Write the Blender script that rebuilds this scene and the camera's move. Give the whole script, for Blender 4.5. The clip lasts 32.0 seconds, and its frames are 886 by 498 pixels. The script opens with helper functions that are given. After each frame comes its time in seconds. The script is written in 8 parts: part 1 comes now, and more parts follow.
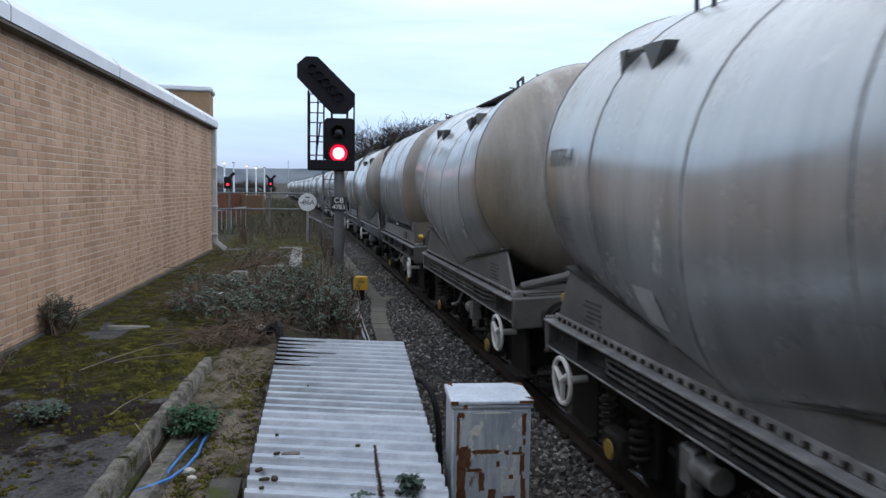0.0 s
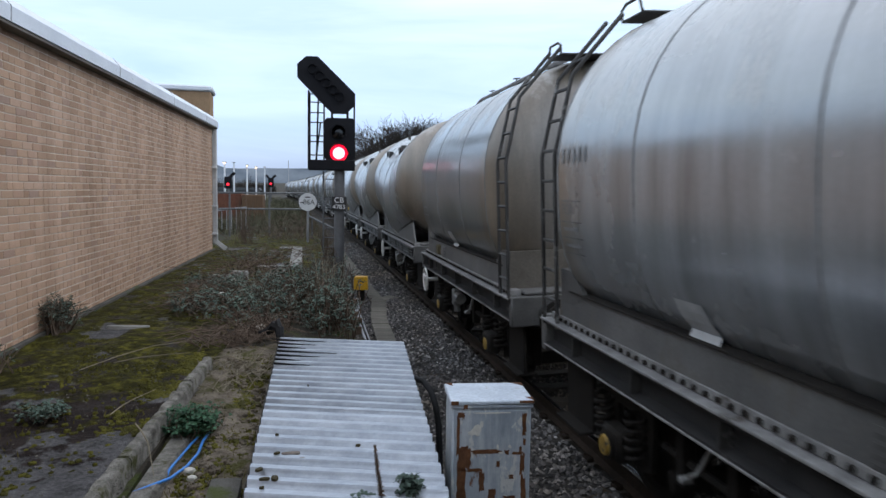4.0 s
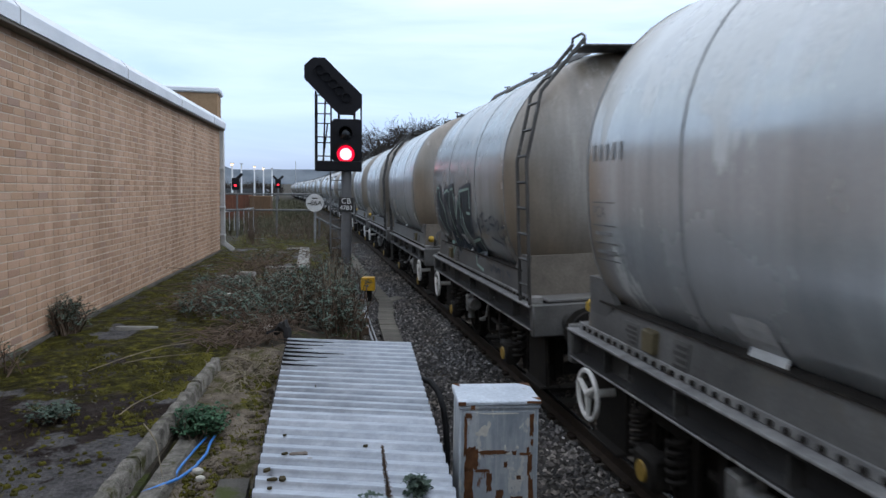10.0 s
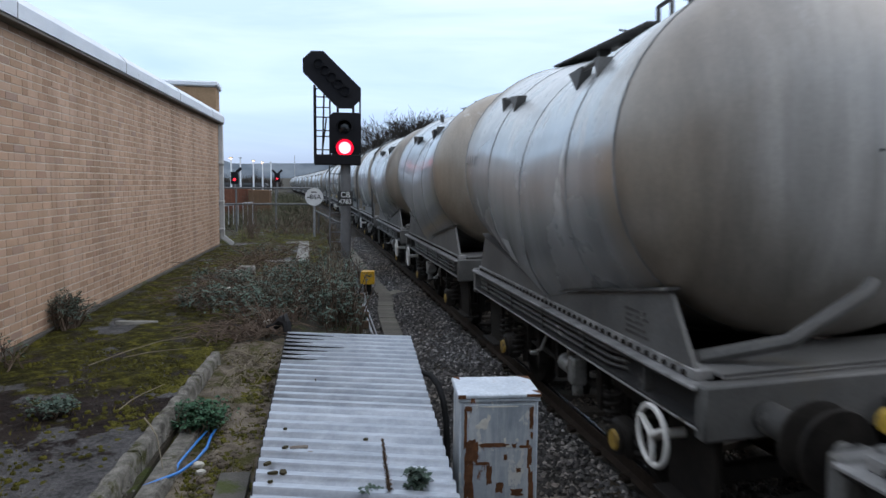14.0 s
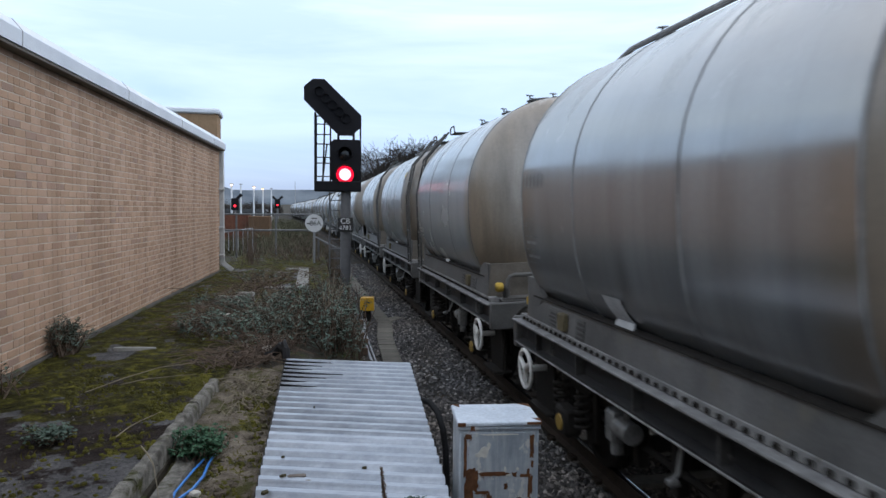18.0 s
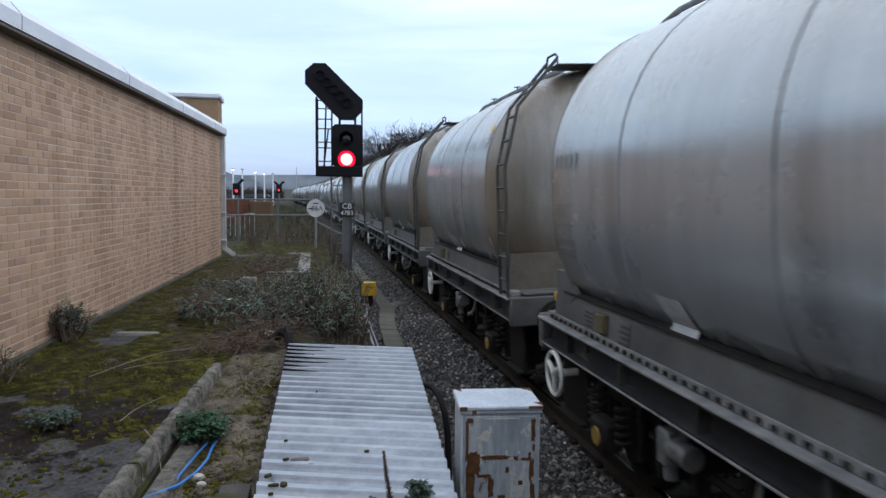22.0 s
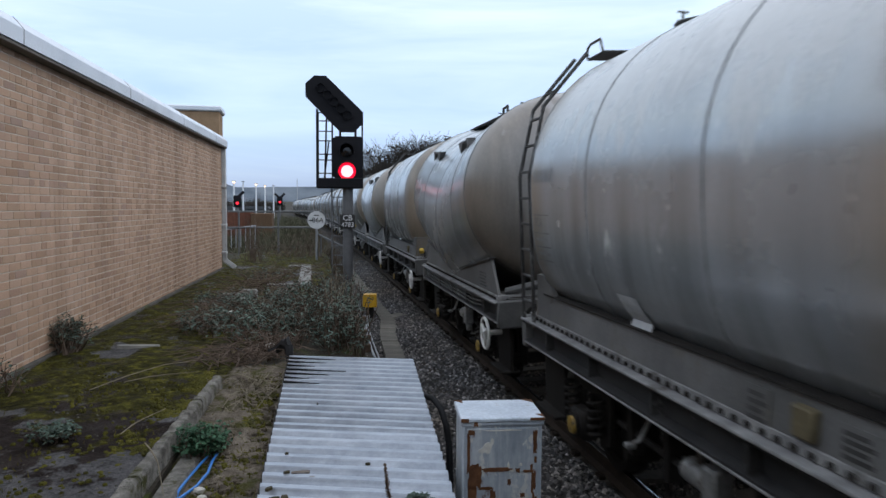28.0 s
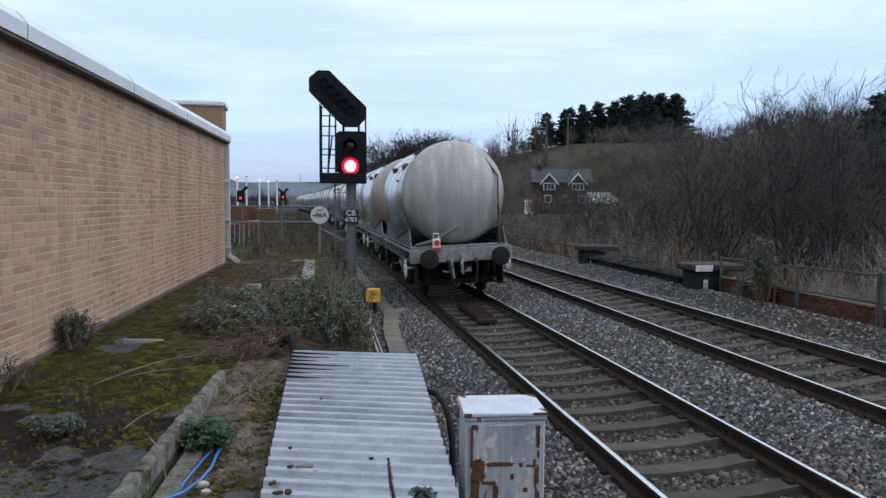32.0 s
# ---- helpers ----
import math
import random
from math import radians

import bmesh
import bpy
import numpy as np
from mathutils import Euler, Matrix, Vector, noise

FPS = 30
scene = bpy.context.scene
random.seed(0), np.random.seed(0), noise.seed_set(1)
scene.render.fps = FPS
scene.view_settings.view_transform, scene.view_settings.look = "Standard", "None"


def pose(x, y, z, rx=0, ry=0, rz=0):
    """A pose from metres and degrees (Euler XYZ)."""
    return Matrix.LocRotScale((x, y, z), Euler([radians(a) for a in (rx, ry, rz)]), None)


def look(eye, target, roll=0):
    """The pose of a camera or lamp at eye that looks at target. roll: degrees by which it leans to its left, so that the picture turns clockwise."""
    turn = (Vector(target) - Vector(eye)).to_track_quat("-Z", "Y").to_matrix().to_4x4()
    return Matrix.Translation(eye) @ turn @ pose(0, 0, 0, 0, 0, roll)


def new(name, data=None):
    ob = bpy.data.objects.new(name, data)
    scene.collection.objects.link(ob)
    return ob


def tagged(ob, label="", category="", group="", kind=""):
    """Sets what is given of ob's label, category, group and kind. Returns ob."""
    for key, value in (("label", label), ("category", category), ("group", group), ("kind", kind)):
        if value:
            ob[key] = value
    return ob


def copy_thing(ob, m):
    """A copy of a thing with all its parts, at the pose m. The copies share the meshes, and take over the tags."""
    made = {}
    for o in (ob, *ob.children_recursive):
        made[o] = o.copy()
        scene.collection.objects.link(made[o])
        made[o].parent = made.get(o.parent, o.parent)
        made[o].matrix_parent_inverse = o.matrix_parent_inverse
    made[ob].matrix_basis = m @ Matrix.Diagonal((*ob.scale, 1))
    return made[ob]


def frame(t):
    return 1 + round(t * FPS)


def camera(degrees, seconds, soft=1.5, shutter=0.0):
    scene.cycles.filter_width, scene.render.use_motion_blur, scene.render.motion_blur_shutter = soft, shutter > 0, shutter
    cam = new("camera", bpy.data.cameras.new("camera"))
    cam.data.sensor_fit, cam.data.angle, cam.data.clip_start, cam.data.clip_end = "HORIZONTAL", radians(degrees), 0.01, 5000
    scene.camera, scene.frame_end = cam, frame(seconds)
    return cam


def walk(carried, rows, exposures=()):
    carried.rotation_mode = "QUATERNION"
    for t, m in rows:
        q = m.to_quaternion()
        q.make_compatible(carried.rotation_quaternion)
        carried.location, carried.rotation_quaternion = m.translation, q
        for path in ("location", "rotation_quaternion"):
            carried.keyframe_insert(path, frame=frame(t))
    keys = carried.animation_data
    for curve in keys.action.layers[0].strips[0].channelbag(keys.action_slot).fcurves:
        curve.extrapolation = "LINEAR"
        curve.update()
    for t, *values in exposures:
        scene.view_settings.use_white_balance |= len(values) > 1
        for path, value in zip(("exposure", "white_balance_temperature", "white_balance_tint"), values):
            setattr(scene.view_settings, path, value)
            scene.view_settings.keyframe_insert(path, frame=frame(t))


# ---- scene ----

# the camera stands on the platform end and is held by hand: seconds, turn to the right, tilt down, lean (degrees)
EYE = (0.0, 0.0, 2.411)
CAM = [
    (0, 10.99, 4.71, 0.85), (0.5, 11.04, 4.57, 0.85), (1, 11.07, 4.64, 0.87), (1.5, 11.05, 4.75, 0.84),
    (2, 11.00, 4.75, 0.81), (2.5, 11.00, 4.58, 0.88), (3, 11.04, 4.45, 0.98), (3.5, 11.05, 4.57, 0.89),
    (5.5, 10.76, 4.93, 0.90), (6, 10.73, 4.80, 0.82), (6.5, 10.70, 4.67, 0.67), (7, 10.60, 4.52, 0.69),
    (7.5, 10.53, 4.39, 0.67), (8, 10.48, 4.29, 0.78), (8.5, 10.43, 4.39, 0.72), (9, 10.40, 4.62, 0.62),
    (9.5, 10.40, 4.75, 0.63), (10, 10.41, 4.68, 0.71), (10.5, 10.40, 4.62, 0.67), (11, 10.35, 4.73, 0.74),
    (11.5, 10.40, 4.95, 0.65), (12, 10.47, 5.09, 0.60), (12.5, 10.50, 5.04, 0.55), (13, 10.47, 5.05, 0.51),
    (13.5, 10.41, 5.07, 0.47), (14, 10.46, 5.20, 0.54), (14.5, 10.48, 5.26, 0.51), (16.5, 10.22, 5.21, 0.33),
    (17, 10.28, 4.83, 0.53), (17.5, 10.39, 3.58, 0.69), (18, 10.46, 3.08, 0.61), (18.5, 10.46, 3.71, 0.57),
    (19, 10.46, 4.29, 0.55), (19.5, 10.47, 4.34, 0.60), (20, 10.43, 4.31, 0.45), (20.5, 10.38, 4.31, 0.39),
    (21, 10.37, 4.44, 0.38), (21.5, 10.33, 4.50, 0.46), (22, 10.33, 4.29, 0.56), (22.5, 10.33, 4.24, 0.52),
    (23, 10.26, 4.31, 0.52), (23.5, 10.25, 4.50, 0.42), (24, 10.26, 4.57, 0.50), (24.5, 10.26, 4.41, 0.56),
    (25, 10.26, 4.22, 0.56), (25.5, 10.21, 4.15, 0.47), (27.5, 10.36, 3.25, 0.35), (28, 10.27, 3.38, 0.32),
    (28.5, 10.20, 3.60, 0.28), (29, 10.18, 3.69, 0.28), (29.5, 10.20, 3.59, 0.28), (30, 10.13, 3.53, 0.23),
    (30.5, 10.01, 3.61, 0.16), (31, 10.01, 3.74, 0.28), (31.5, 10.02, 3.77, 0.34), (32, 10.01, 3.78, 0.35),
]
cam = camera(63.7, 32.0, soft=1.5, shutter=0.25)
walk(cam, [(t, pose(*EYE, 90 - tilt, 0, -turn) @ pose(0, 0, 0, 0, 0, lean)) for t, turn, tilt, lean in CAM], [(0, 0.03), (7, 0.0), (18, -0.02), (19, -0.10), (20.5, -0.02), (25.5, -0.03), (28, -0.13), (30, -0.17), (32, -0.13)])

# ---- light: an overcast winter dusk, no shadows ----
SUN_UP, SUN_TURN = radians(38), radians(112)
world = bpy.data.worlds.new("world")
scene.world = world
world.use_nodes = True
wn, wl = world.node_tree.nodes, world.node_tree.links
wn.clear()


def wnode(kind, **values):
    n = wn.new(kind)
    for key, value in values.items():
        n.inputs[key].default_value = value
    return n


sky = wn.new("ShaderNodeTexSky")
sky.sky_type, sky.sun_disc, sky.sun_elevation, sky.sun_rotation = "NISHITA", False, SUN_UP, SUN_TURN
sky_co = wn.new("ShaderNodeTexCoord")
sky_map = wnode("ShaderNodeMapping", Scale=(1.0, 1.0, 7.0))
wl.new(sky_co.outputs["Generated"], sky_map.inputs["Vector"])
cloud = wnode("ShaderNodeTexNoise", Scale=2.2, Detail=5.0, Roughness=0.55, Distortion=0.4)
wl.new(sky_map.outputs["Vector"], cloud.inputs["Vector"])
sky_xyz = wn.new("ShaderNodeSeparateXYZ")
wl.new(sky_co.outputs["Generated"], sky_xyz.inputs["Vector"])
# cloud sheet: brighter towards the zenith, blue-grey low down
high = wn.new("ShaderNodeValToRGB")
high.color_ramp.elements[0].position, high.color_ramp.elements[0].color = 0.0, (0.34, 0.45, 0.72, 1)
high.color_ramp.elements[1].position, high.color_ramp.elements[1].color = 0.30, (0.84, 0.99, 1.12, 1)
e = high.color_ramp.elements.new(0.75)
e.color = (1.34, 1.42, 1.55, 1)
e = high.color_ramp.elements.new(0.12)
e.color = (0.54, 0.71, 0.99, 1)
wl.new(sky_xyz.outputs["Z"], high.inputs["Fac"])
billow = wn.new("ShaderNodeValToRGB")
billow.color_ramp.elements[0].position, billow.color_ramp.elements[0].color = 0.38, (0.82, 0.87, 0.95, 1)
billow.color_ramp.elements[1].position, billow.color_ramp.elements[1].color = 0.64, (1.14, 1.11, 1.07, 1)
wl.new(cloud.outputs["Fac"], billow.inputs["Fac"])
sheet = wn.new("ShaderNodeMix")
sheet.data_type, sheet.blend_type = "RGBA", "MULTIPLY"
sheet.inputs["Factor"].default_value = 1.0
wl.new(high.outputs["Color"], sheet.inputs[6])
wl.new(billow.outputs["Color"], sheet.inputs[7])
bg_sheet = wnode("ShaderNodeBackground", Strength=1.0)
wl.new(sheet.outputs[2], bg_sheet.inputs["Color"])
bg_sky = wnode("ShaderNodeBackground", Strength=0.05)
wl.new(sky.outputs["Color"], bg_sky.inputs["Color"])
add = wn.new("ShaderNodeAddShader")
out = wn.new("ShaderNodeOutputWorld")
wl.new(bg_sheet.outputs[0], add.inputs[0])
wl.new(bg_sky.outputs[0], add.inputs[1])
wl.new(add.outputs[0], out.inputs["Surface"])
sun = new("sun", bpy.data.lights.new("sun", "SUN"))
sun.data.energy, sun.data.angle, sun.data.color = 0.7, radians(50), (1.0, 0.93, 0.86)
sun.matrix_world = look((0, 0, 50), (50 * math.sin(SUN_TURN) / math.tan(SUN_UP) * -1, 50 * math.cos(SUN_TURN) / math.tan(SUN_UP) * -1, 0))


# ---- materials ----
def nodes_of(name):
    m = bpy.data.materials.new(name)
    m.use_nodes = True
    return m, m.node_tree.nodes, m.node_tree.links, m.node_tree.nodes["Principled BSDF"]


def ramp(n, l, source, stops):
    r = n.new("ShaderNodeValToRGB")
    for i, (at, c) in enumerate(stops):
        e = r.color_ramp.elements[i] if i < 2 else r.color_ramp.elements.new(at)
        e.position, e.color = at, (*c, 1) if len(c) == 3 else c
    l.new(source, r.inputs["Fac"])
    return r.outputs["Color"]


def mixed(n, l, fac, a, b, mode="MIX"):
    x = n.new("ShaderNodeMix")
    x.data_type, x.blend_type = "RGBA", mode
    for socket, value in ((x.inputs["Factor"], fac), (x.inputs[6], a), (x.inputs[7], b)):
        if isinstance(value, (int, float)):
            socket.default_value = value
        elif isinstance(value, tuple):
            socket.default_value = (*value, 1)
        else:
            l.new(value, socket)
    return x.outputs[2]


def noise_of(n, l, scale, detail=4.0, rough=0.6, stretch=(1, 1, 1), world_space=False, shift=0.0):
    co = n.new("ShaderNodeNewGeometry").outputs["Position"] if world_space else n.new("ShaderNodeTexCoord").outputs["Object"]
    mp = n.new("ShaderNodeMapping")
    mp.inputs["Scale"].default_value = stretch
    mp.inputs["Location"].default_value = (shift, shift * 0.7, shift * 1.3)
    l.new(co, mp.inputs["Vector"])
    t = n.new("ShaderNodeTexNoise")
    t.inputs["Scale"].default_value, t.inputs["Detail"].default_value, t.inputs["Roughness"].default_value = scale, detail, rough
    l.new(mp.outputs["Vector"], t.inputs["Vector"])
    return t.outputs["Fac"]


def own_noise(n, l, scale, detail, rough, stretch=(1, 1, 1)):
    """Noise that differs from object to object."""
    mp = n.new("ShaderNodeMapping")
    mp.inputs["Scale"].default_value = stretch
    l.new(n.new("ShaderNodeTexCoord").outputs["Object"], mp.inputs["Vector"])
    w = n.new("ShaderNodeMath")
    w.operation = "MULTIPLY"
    w.inputs[1].default_value = 61.0
    l.new(n.new("ShaderNodeObjectInfo").outputs["Random"], w.inputs[0])
    t = n.new("ShaderNodeTexNoise")
    t.noise_dimensions = "4D"
    t.inputs["Scale"].default_value, t.inputs["Detail"].default_value, t.inputs["Roughness"].default_value = scale, detail, rough
    l.new(mp.outputs["Vector"], t.inputs["Vector"])
    l.new(w.outputs[0], t.inputs["W"])
    return t.outputs["Fac"]


def bumped(n, l, p, height, strength=0.3, distance=0.01):
    b = n.new("ShaderNodeBump")
    b.inputs["Strength"].default_value, b.inputs["Distance"].default_value = strength, distance
    l.new(height, b.inputs["Height"])
    l.new(b.outputs["Normal"], p.inputs["Normal"])


def surf(name, a, b, scale=6.0, rough=0.8, metal=0.0, grain=60.0, bump=0.25, depth=0.004, stretch=(1, 1, 1), vary=0.0, stain=None, world_space=False, contrast=0.2):
    """A worn surface: two tones mixed in patches and grain, optional stains, optional change from piece to piece."""
    m, n, l, p = nodes_of(name)
    big = noise_of(n, l, scale, 5.0, 0.62, stretch, world_space)
    fine = noise_of(n, l, grain, 3.0, 0.6, (1, 1, 1), world_space, 3.0)
    c = ramp(n, l, big, [(0.5 - contrast, a), (0.5 + contrast, b)])
    g = ramp(n, l, fine, [(0.25, (0.72, 0.72, 0.72)), (0.75, (1.25, 1.25, 1.25))])
    c = mixed(n, l, 0.6, c, g, "MULTIPLY")
    if stain:
        s = noise_of(n, l, stain[1], 6.0, 0.7, stain[3] if len(stain) > 3 else (1, 1, 1), world_space, 7.0)
        k = ramp(n, l, s, [(stain[2], (0, 0, 0)), (stain[2] + 0.1, (1, 1, 1))])
        c = mixed(n, l, k, c, stain[0])
    if vary:
        o = n.new("ShaderNodeObjectInfo").outputs["Random"]
        c = mixed(n, l, 1.0, c, ramp(n, l, o, [(0.0, (1 - vary,) * 3), (1.0, (1 + vary,) * 3)]), "MULTIPLY")
    l.new(c, p.inputs["Base Color"])
    l.new(ramp(n, l, big, [(0.2, (max(rough - 0.12, 0.05),) * 3), (0.8, (min(rough + 0.1, 1),) * 3)]), p.inputs["Roughness"])
    p.inputs["Metallic"].default_value = metal
    p.inputs["Specular IOR Level"].default_value = 0.5 if rough < 0.45 else 0.32 if rough < 0.65 else 0.16
    bumped(n, l, p, fine, bump, depth)
    return m


def glow(name, colour, strength):
    m, n, l, p = nodes_of(name)
    p.inputs["Base Color"].default_value = (*[c * 0.5 for c in colour], 1)
    p.inputs["Emission Color"].default_value = (*colour, 1)
    p.inputs["Emission Strength"].default_value = strength
    return m


# ---- mesh tools ----
class Geo:
    """Gathers vertices and faces for one mesh."""

    def __init__(self):
        self.v, self.f = [], []

    def add(self, verts, faces):
        k = len(self.v)
        self.v.extend(tuple(p) for p in verts)
        self.f.extend(tuple(i + k for i in f) for f in faces)
        return self

    def box(self, x0, y0, z0, x1, y1, z1, c=0.0, m=None):
        """A block with chamfered edges."""
        lo, hi = (x0, y0, z0), (x1, y1, z1)
        if c <= 0:
            vs = [((x0, x1)[i & 1], (y0, y1)[i >> 1 & 1], (z0, z1)[i >> 2]) for i in range(8)]
            fs = [(0, 2, 3, 1), (4, 5, 7, 6), (0, 1, 5, 4), (2, 6, 7, 3), (0, 4, 6, 2), (1, 3, 7, 5)]
        else:
            vs, ix = [], {}
            for i in range(8):
                s = [(i >> a) & 1 for a in range(3)]
                for a in range(3):
                    q = [(hi[b] - c if s[b] else lo[b] + c) for b in range(3)]
                    q[a] = hi[a] if s[a] else lo[a]
                    ix[i, a] = len(vs)
                    vs.append(tuple(q))
            fs = []
            for a in range(3):
                b, d = (a + 1) % 3, (a + 2) % 3
                for s in (0, 1):
                    k = [(s << a) | (i << b) | (j << d) for i, j in ((0, 0), (1, 0), (1, 1), (0, 1))]
                    q = [ix[i, a] for i in k]
                    fs.append(tuple(q if s else q[::-1]))
                for i in (0, 1):
                    for j in (0, 1):
                        p0, p1 = (i << b) | (j << d), (1 << a) | (i << b) | (j << d)
                        q = [ix[p0, b], ix[p1, b], ix[p1, d], ix[p0, d]]
                        fs.append(tuple(q if i == j else q[::-1]))
            for i in range(8):
                q = [ix[i, 0], ix[i, 1], ix[i, 2]]
                odd = bin(i).count("1") % 2
                fs.append(tuple(q if odd else q[::-1]))
        if m is not None:
            vs = [m @ Vector(p) for p in vs]
        return self.add(vs, fs)

    def loft(self, rings, cap=True, closed=True):
        n = len(rings[0])
        vs = [p for r in rings for p in r]
        fs = []
        for i in range(len(rings) - 1):
            for j in range(n if closed else n - 1):
                a, b = i * n + j, i * n + (j + 1) % n
                fs.append((a, b, b + n, a + n))
        if cap:
            fs.append(tuple(range(n))[::-1])
            fs.append(tuple(range((len(rings) - 1) * n, len(rings) * n)))
        return self.add(vs, fs)

    def tube(self, pts, r, n=8, cap=True):
        pts = [Vector(p) for p in pts]
        rs = r if isinstance(r, (list, tuple)) else [r] * len(pts)
        rings, up = [], None
        for i, p in enumerate(pts):
            d = (pts[min(i + 1, len(pts) - 1)] - pts[max(i - 1, 0)]).normalized()
            if up is None or abs(up.dot(d)) > 0.95:
                up = Vector((0, 0, 1)) if abs(d.z) < 0.9 else Vector((0, 1, 0))
            s = d.cross(up).normalized()
            up = s.cross(d).normalized()
            rings.append([p + (s * math.cos(2 * math.pi * k / n) + up * math.sin(2 * math.pi * k / n)) * rs[i] for k in range(n)])
        return self.loft(rings, cap)

    def prism(self, outline, axis, lo, hi):
        """An outline (2D points) drawn out along an axis: 'x' takes (y, z), 'y' takes (x, z), 'z' takes (x, y)."""
        put = {"x": lambda a, b, c: (c, a, b), "y": lambda a, b, c: (a, c, b), "z": lambda a, b, c: (a, b, c)}[axis]
        return self.loft([[put(a, b, c) for a, b in outline] for c in (lo, hi)])

    def torus(self, centre, radius, r, axis="x", n=20, k=6):
        pts = []
        rings = []
        c = Vector(centre)
        for i in range(n):
            a = 2 * math.pi * i / n
            u, w = {"x": (Vector((0, 1, 0)), Vector((0, 0, 1))), "y": (Vector((1, 0, 0)), Vector((0, 0, 1))), "z": (Vector((1, 0, 0)), Vector((0, 1, 0)))}[axis]
            d = u * math.cos(a) + w * math.sin(a)
            ax = u.cross(w)
            rings.append([c + d * (radius + r * math.cos(2 * math.pi * j / k)) + ax * (r * math.sin(2 * math.pi * j / k)) for j in range(k)])
        return self.loft(rings + [rings[0]], cap=False)

    def mesh(self, name, material, smooth=True):
        me = bpy.data.meshes.new(name)
        me.from_pydata(self.v, [], self.f)
        me.materials.append(material)
        bm = bmesh.new()
        bm.from_mesh(me)
        bmesh.ops.recalc_face_normals(bm, faces=bm.faces)
        bm.to_mesh(me)
        bm.free()
        if smooth:
            me.polygons.foreach_set("use_smooth", [True] * len(me.polygons))
            me.set_sharp_from_angle(angle=radians(38))
        return me


def part(name, geo, material, parent, label="", at=None):
    ob = new(name, geo if isinstance(geo, bpy.types.Mesh) else geo.mesh(name, material))
    ob.parent = parent
    if at is not None:
        ob.matrix_local = at
    return tagged(ob, label)


def thing(name, label, category, at=None, group="", kind="", geo=None, material=None):
    ob = new(name, geo.mesh(name, material) if geo else None)
    if at is not None:
        ob.matrix_world = at
    return tagged(ob, label, category, group, kind)


def circle(cx, cz, rx, rz, y, n=40, start=0.0):
    return [(cx + rx * math.cos(start + 2 * math.pi * i / n), y, cz + rz * math.sin(start + 2 * math.pi * i / n)) for i in range(n)]


def circle_flat(cx, cy, r, z, n=16):
    return [(cx + r * math.cos(2 * math.pi * i / n), cy + r * math.sin(2 * math.pi * i / n), z) for i in range(n)]


# ---- the line of the railway ----
CURVE, GAUGE = 0.000206, 1.505


def bend(y):
    """How far the line has swung to the left at y."""
    if y < 170:
        return -CURVE * y * y
    d = min(y - 170, 60)
    s0, s1 = -2 * CURVE * 170, -0.012
    x = -CURVE * 170 * 170 + s0 * d + (s1 - s0) * d * d / 120
    return x + s1 * max(y - 230, 0)


def heading(y):
    return math.degrees(math.atan2(bend(y - 0.5) - bend(y + 0.5), 1.0))


NEAR = dict(x=2.803, z=0.0, cant=0.045)
FAR = dict(x=6.208, z=0.154, cant=0.059)


# ---- materials of the place ----
MORTAR = surf("mortar", (0.40, 0.34, 0.28), (0.52, 0.45, 0.38), 3.0, 0.95, grain=150.0, world_space=True)
CONCRETE = surf("weathered_concrete", (0.050, 0.048, 0.043), (0.115, 0.110, 0.100), 2.5, 0.9, grain=90.0, stain=((0.05, 0.06, 0.02), 3.0, 0.58), bump=0.5, depth=0.008)
BALLAST = surf("ballast_ground", (0.022, 0.020, 0.018), (0.075, 0.068, 0.062), 26.0, 0.95, grain=70.0, bump=1.0, depth=0.05, world_space=True, contrast=0.14, stain=((0.085, 0.066, 0.048), 0.7, 0.56))
EARTH = surf("dark_earth", (0.022, 0.019, 0.014), (0.055, 0.048, 0.036), 1.2, 0.97, grain=40.0, bump=0.9, depth=0.03, world_space=True, stain=((0.045, 0.055, 0.016), 2.2, 0.52))
FIELD = surf("winter_field", (0.022, 0.019, 0.015), (0.056, 0.047, 0.036), 0.12, 0.97, grain=1.2, bump=0.4, depth=0.1, world_space=True, stain=((0.046, 0.041, 0.027), 0.03, 0.5))
RAIL_SIDE = surf("rusty_rail", (0.020, 0.015, 0.012), (0.048, 0.035, 0.027), 9.0, 0.85, 0.2, grain=80.0, bump=0.3)
RAIL_TOP = surf("polished_rail_head", (0.55, 0.57, 0.60), (0.68, 0.69, 0.70), 5.0, 0.22, 1.0, grain=200.0, bump=0.05, stretch=(1, 0.05, 1))
SLEEPER = surf("dirty_sleeper_concrete", (0.040, 0.035, 0.030), (0.088, 0.078, 0.068), 5.0, 0.92, grain=60.0, bump=0.5, depth=0.006, vary=0.18, stain=((0.05, 0.042, 0.034), 3.5, 0.55))
WHITE_TRIM = surf("grey_white_fascia", (0.52, 0.56, 0.62), (0.66, 0.70, 0.76), 1.5, 0.45, grain=120.0, bump=0.05, stain=((0.3, 0.32, 0.34), 5.0, 0.64, (1, 0.3, 3)))
SOFFIT = surf("dark_soffit", (0.10, 0.09, 0.08), (0.16, 0.15, 0.13), 3.0, 0.8, grain=80.0)
GALV = surf("galvanised_steel", (0.30, 0.31, 0.33), (0.42, 0.43, 0.45), 8.0, 0.5, 0.6, grain=40.0, bump=0.1)

# ---- ground ----


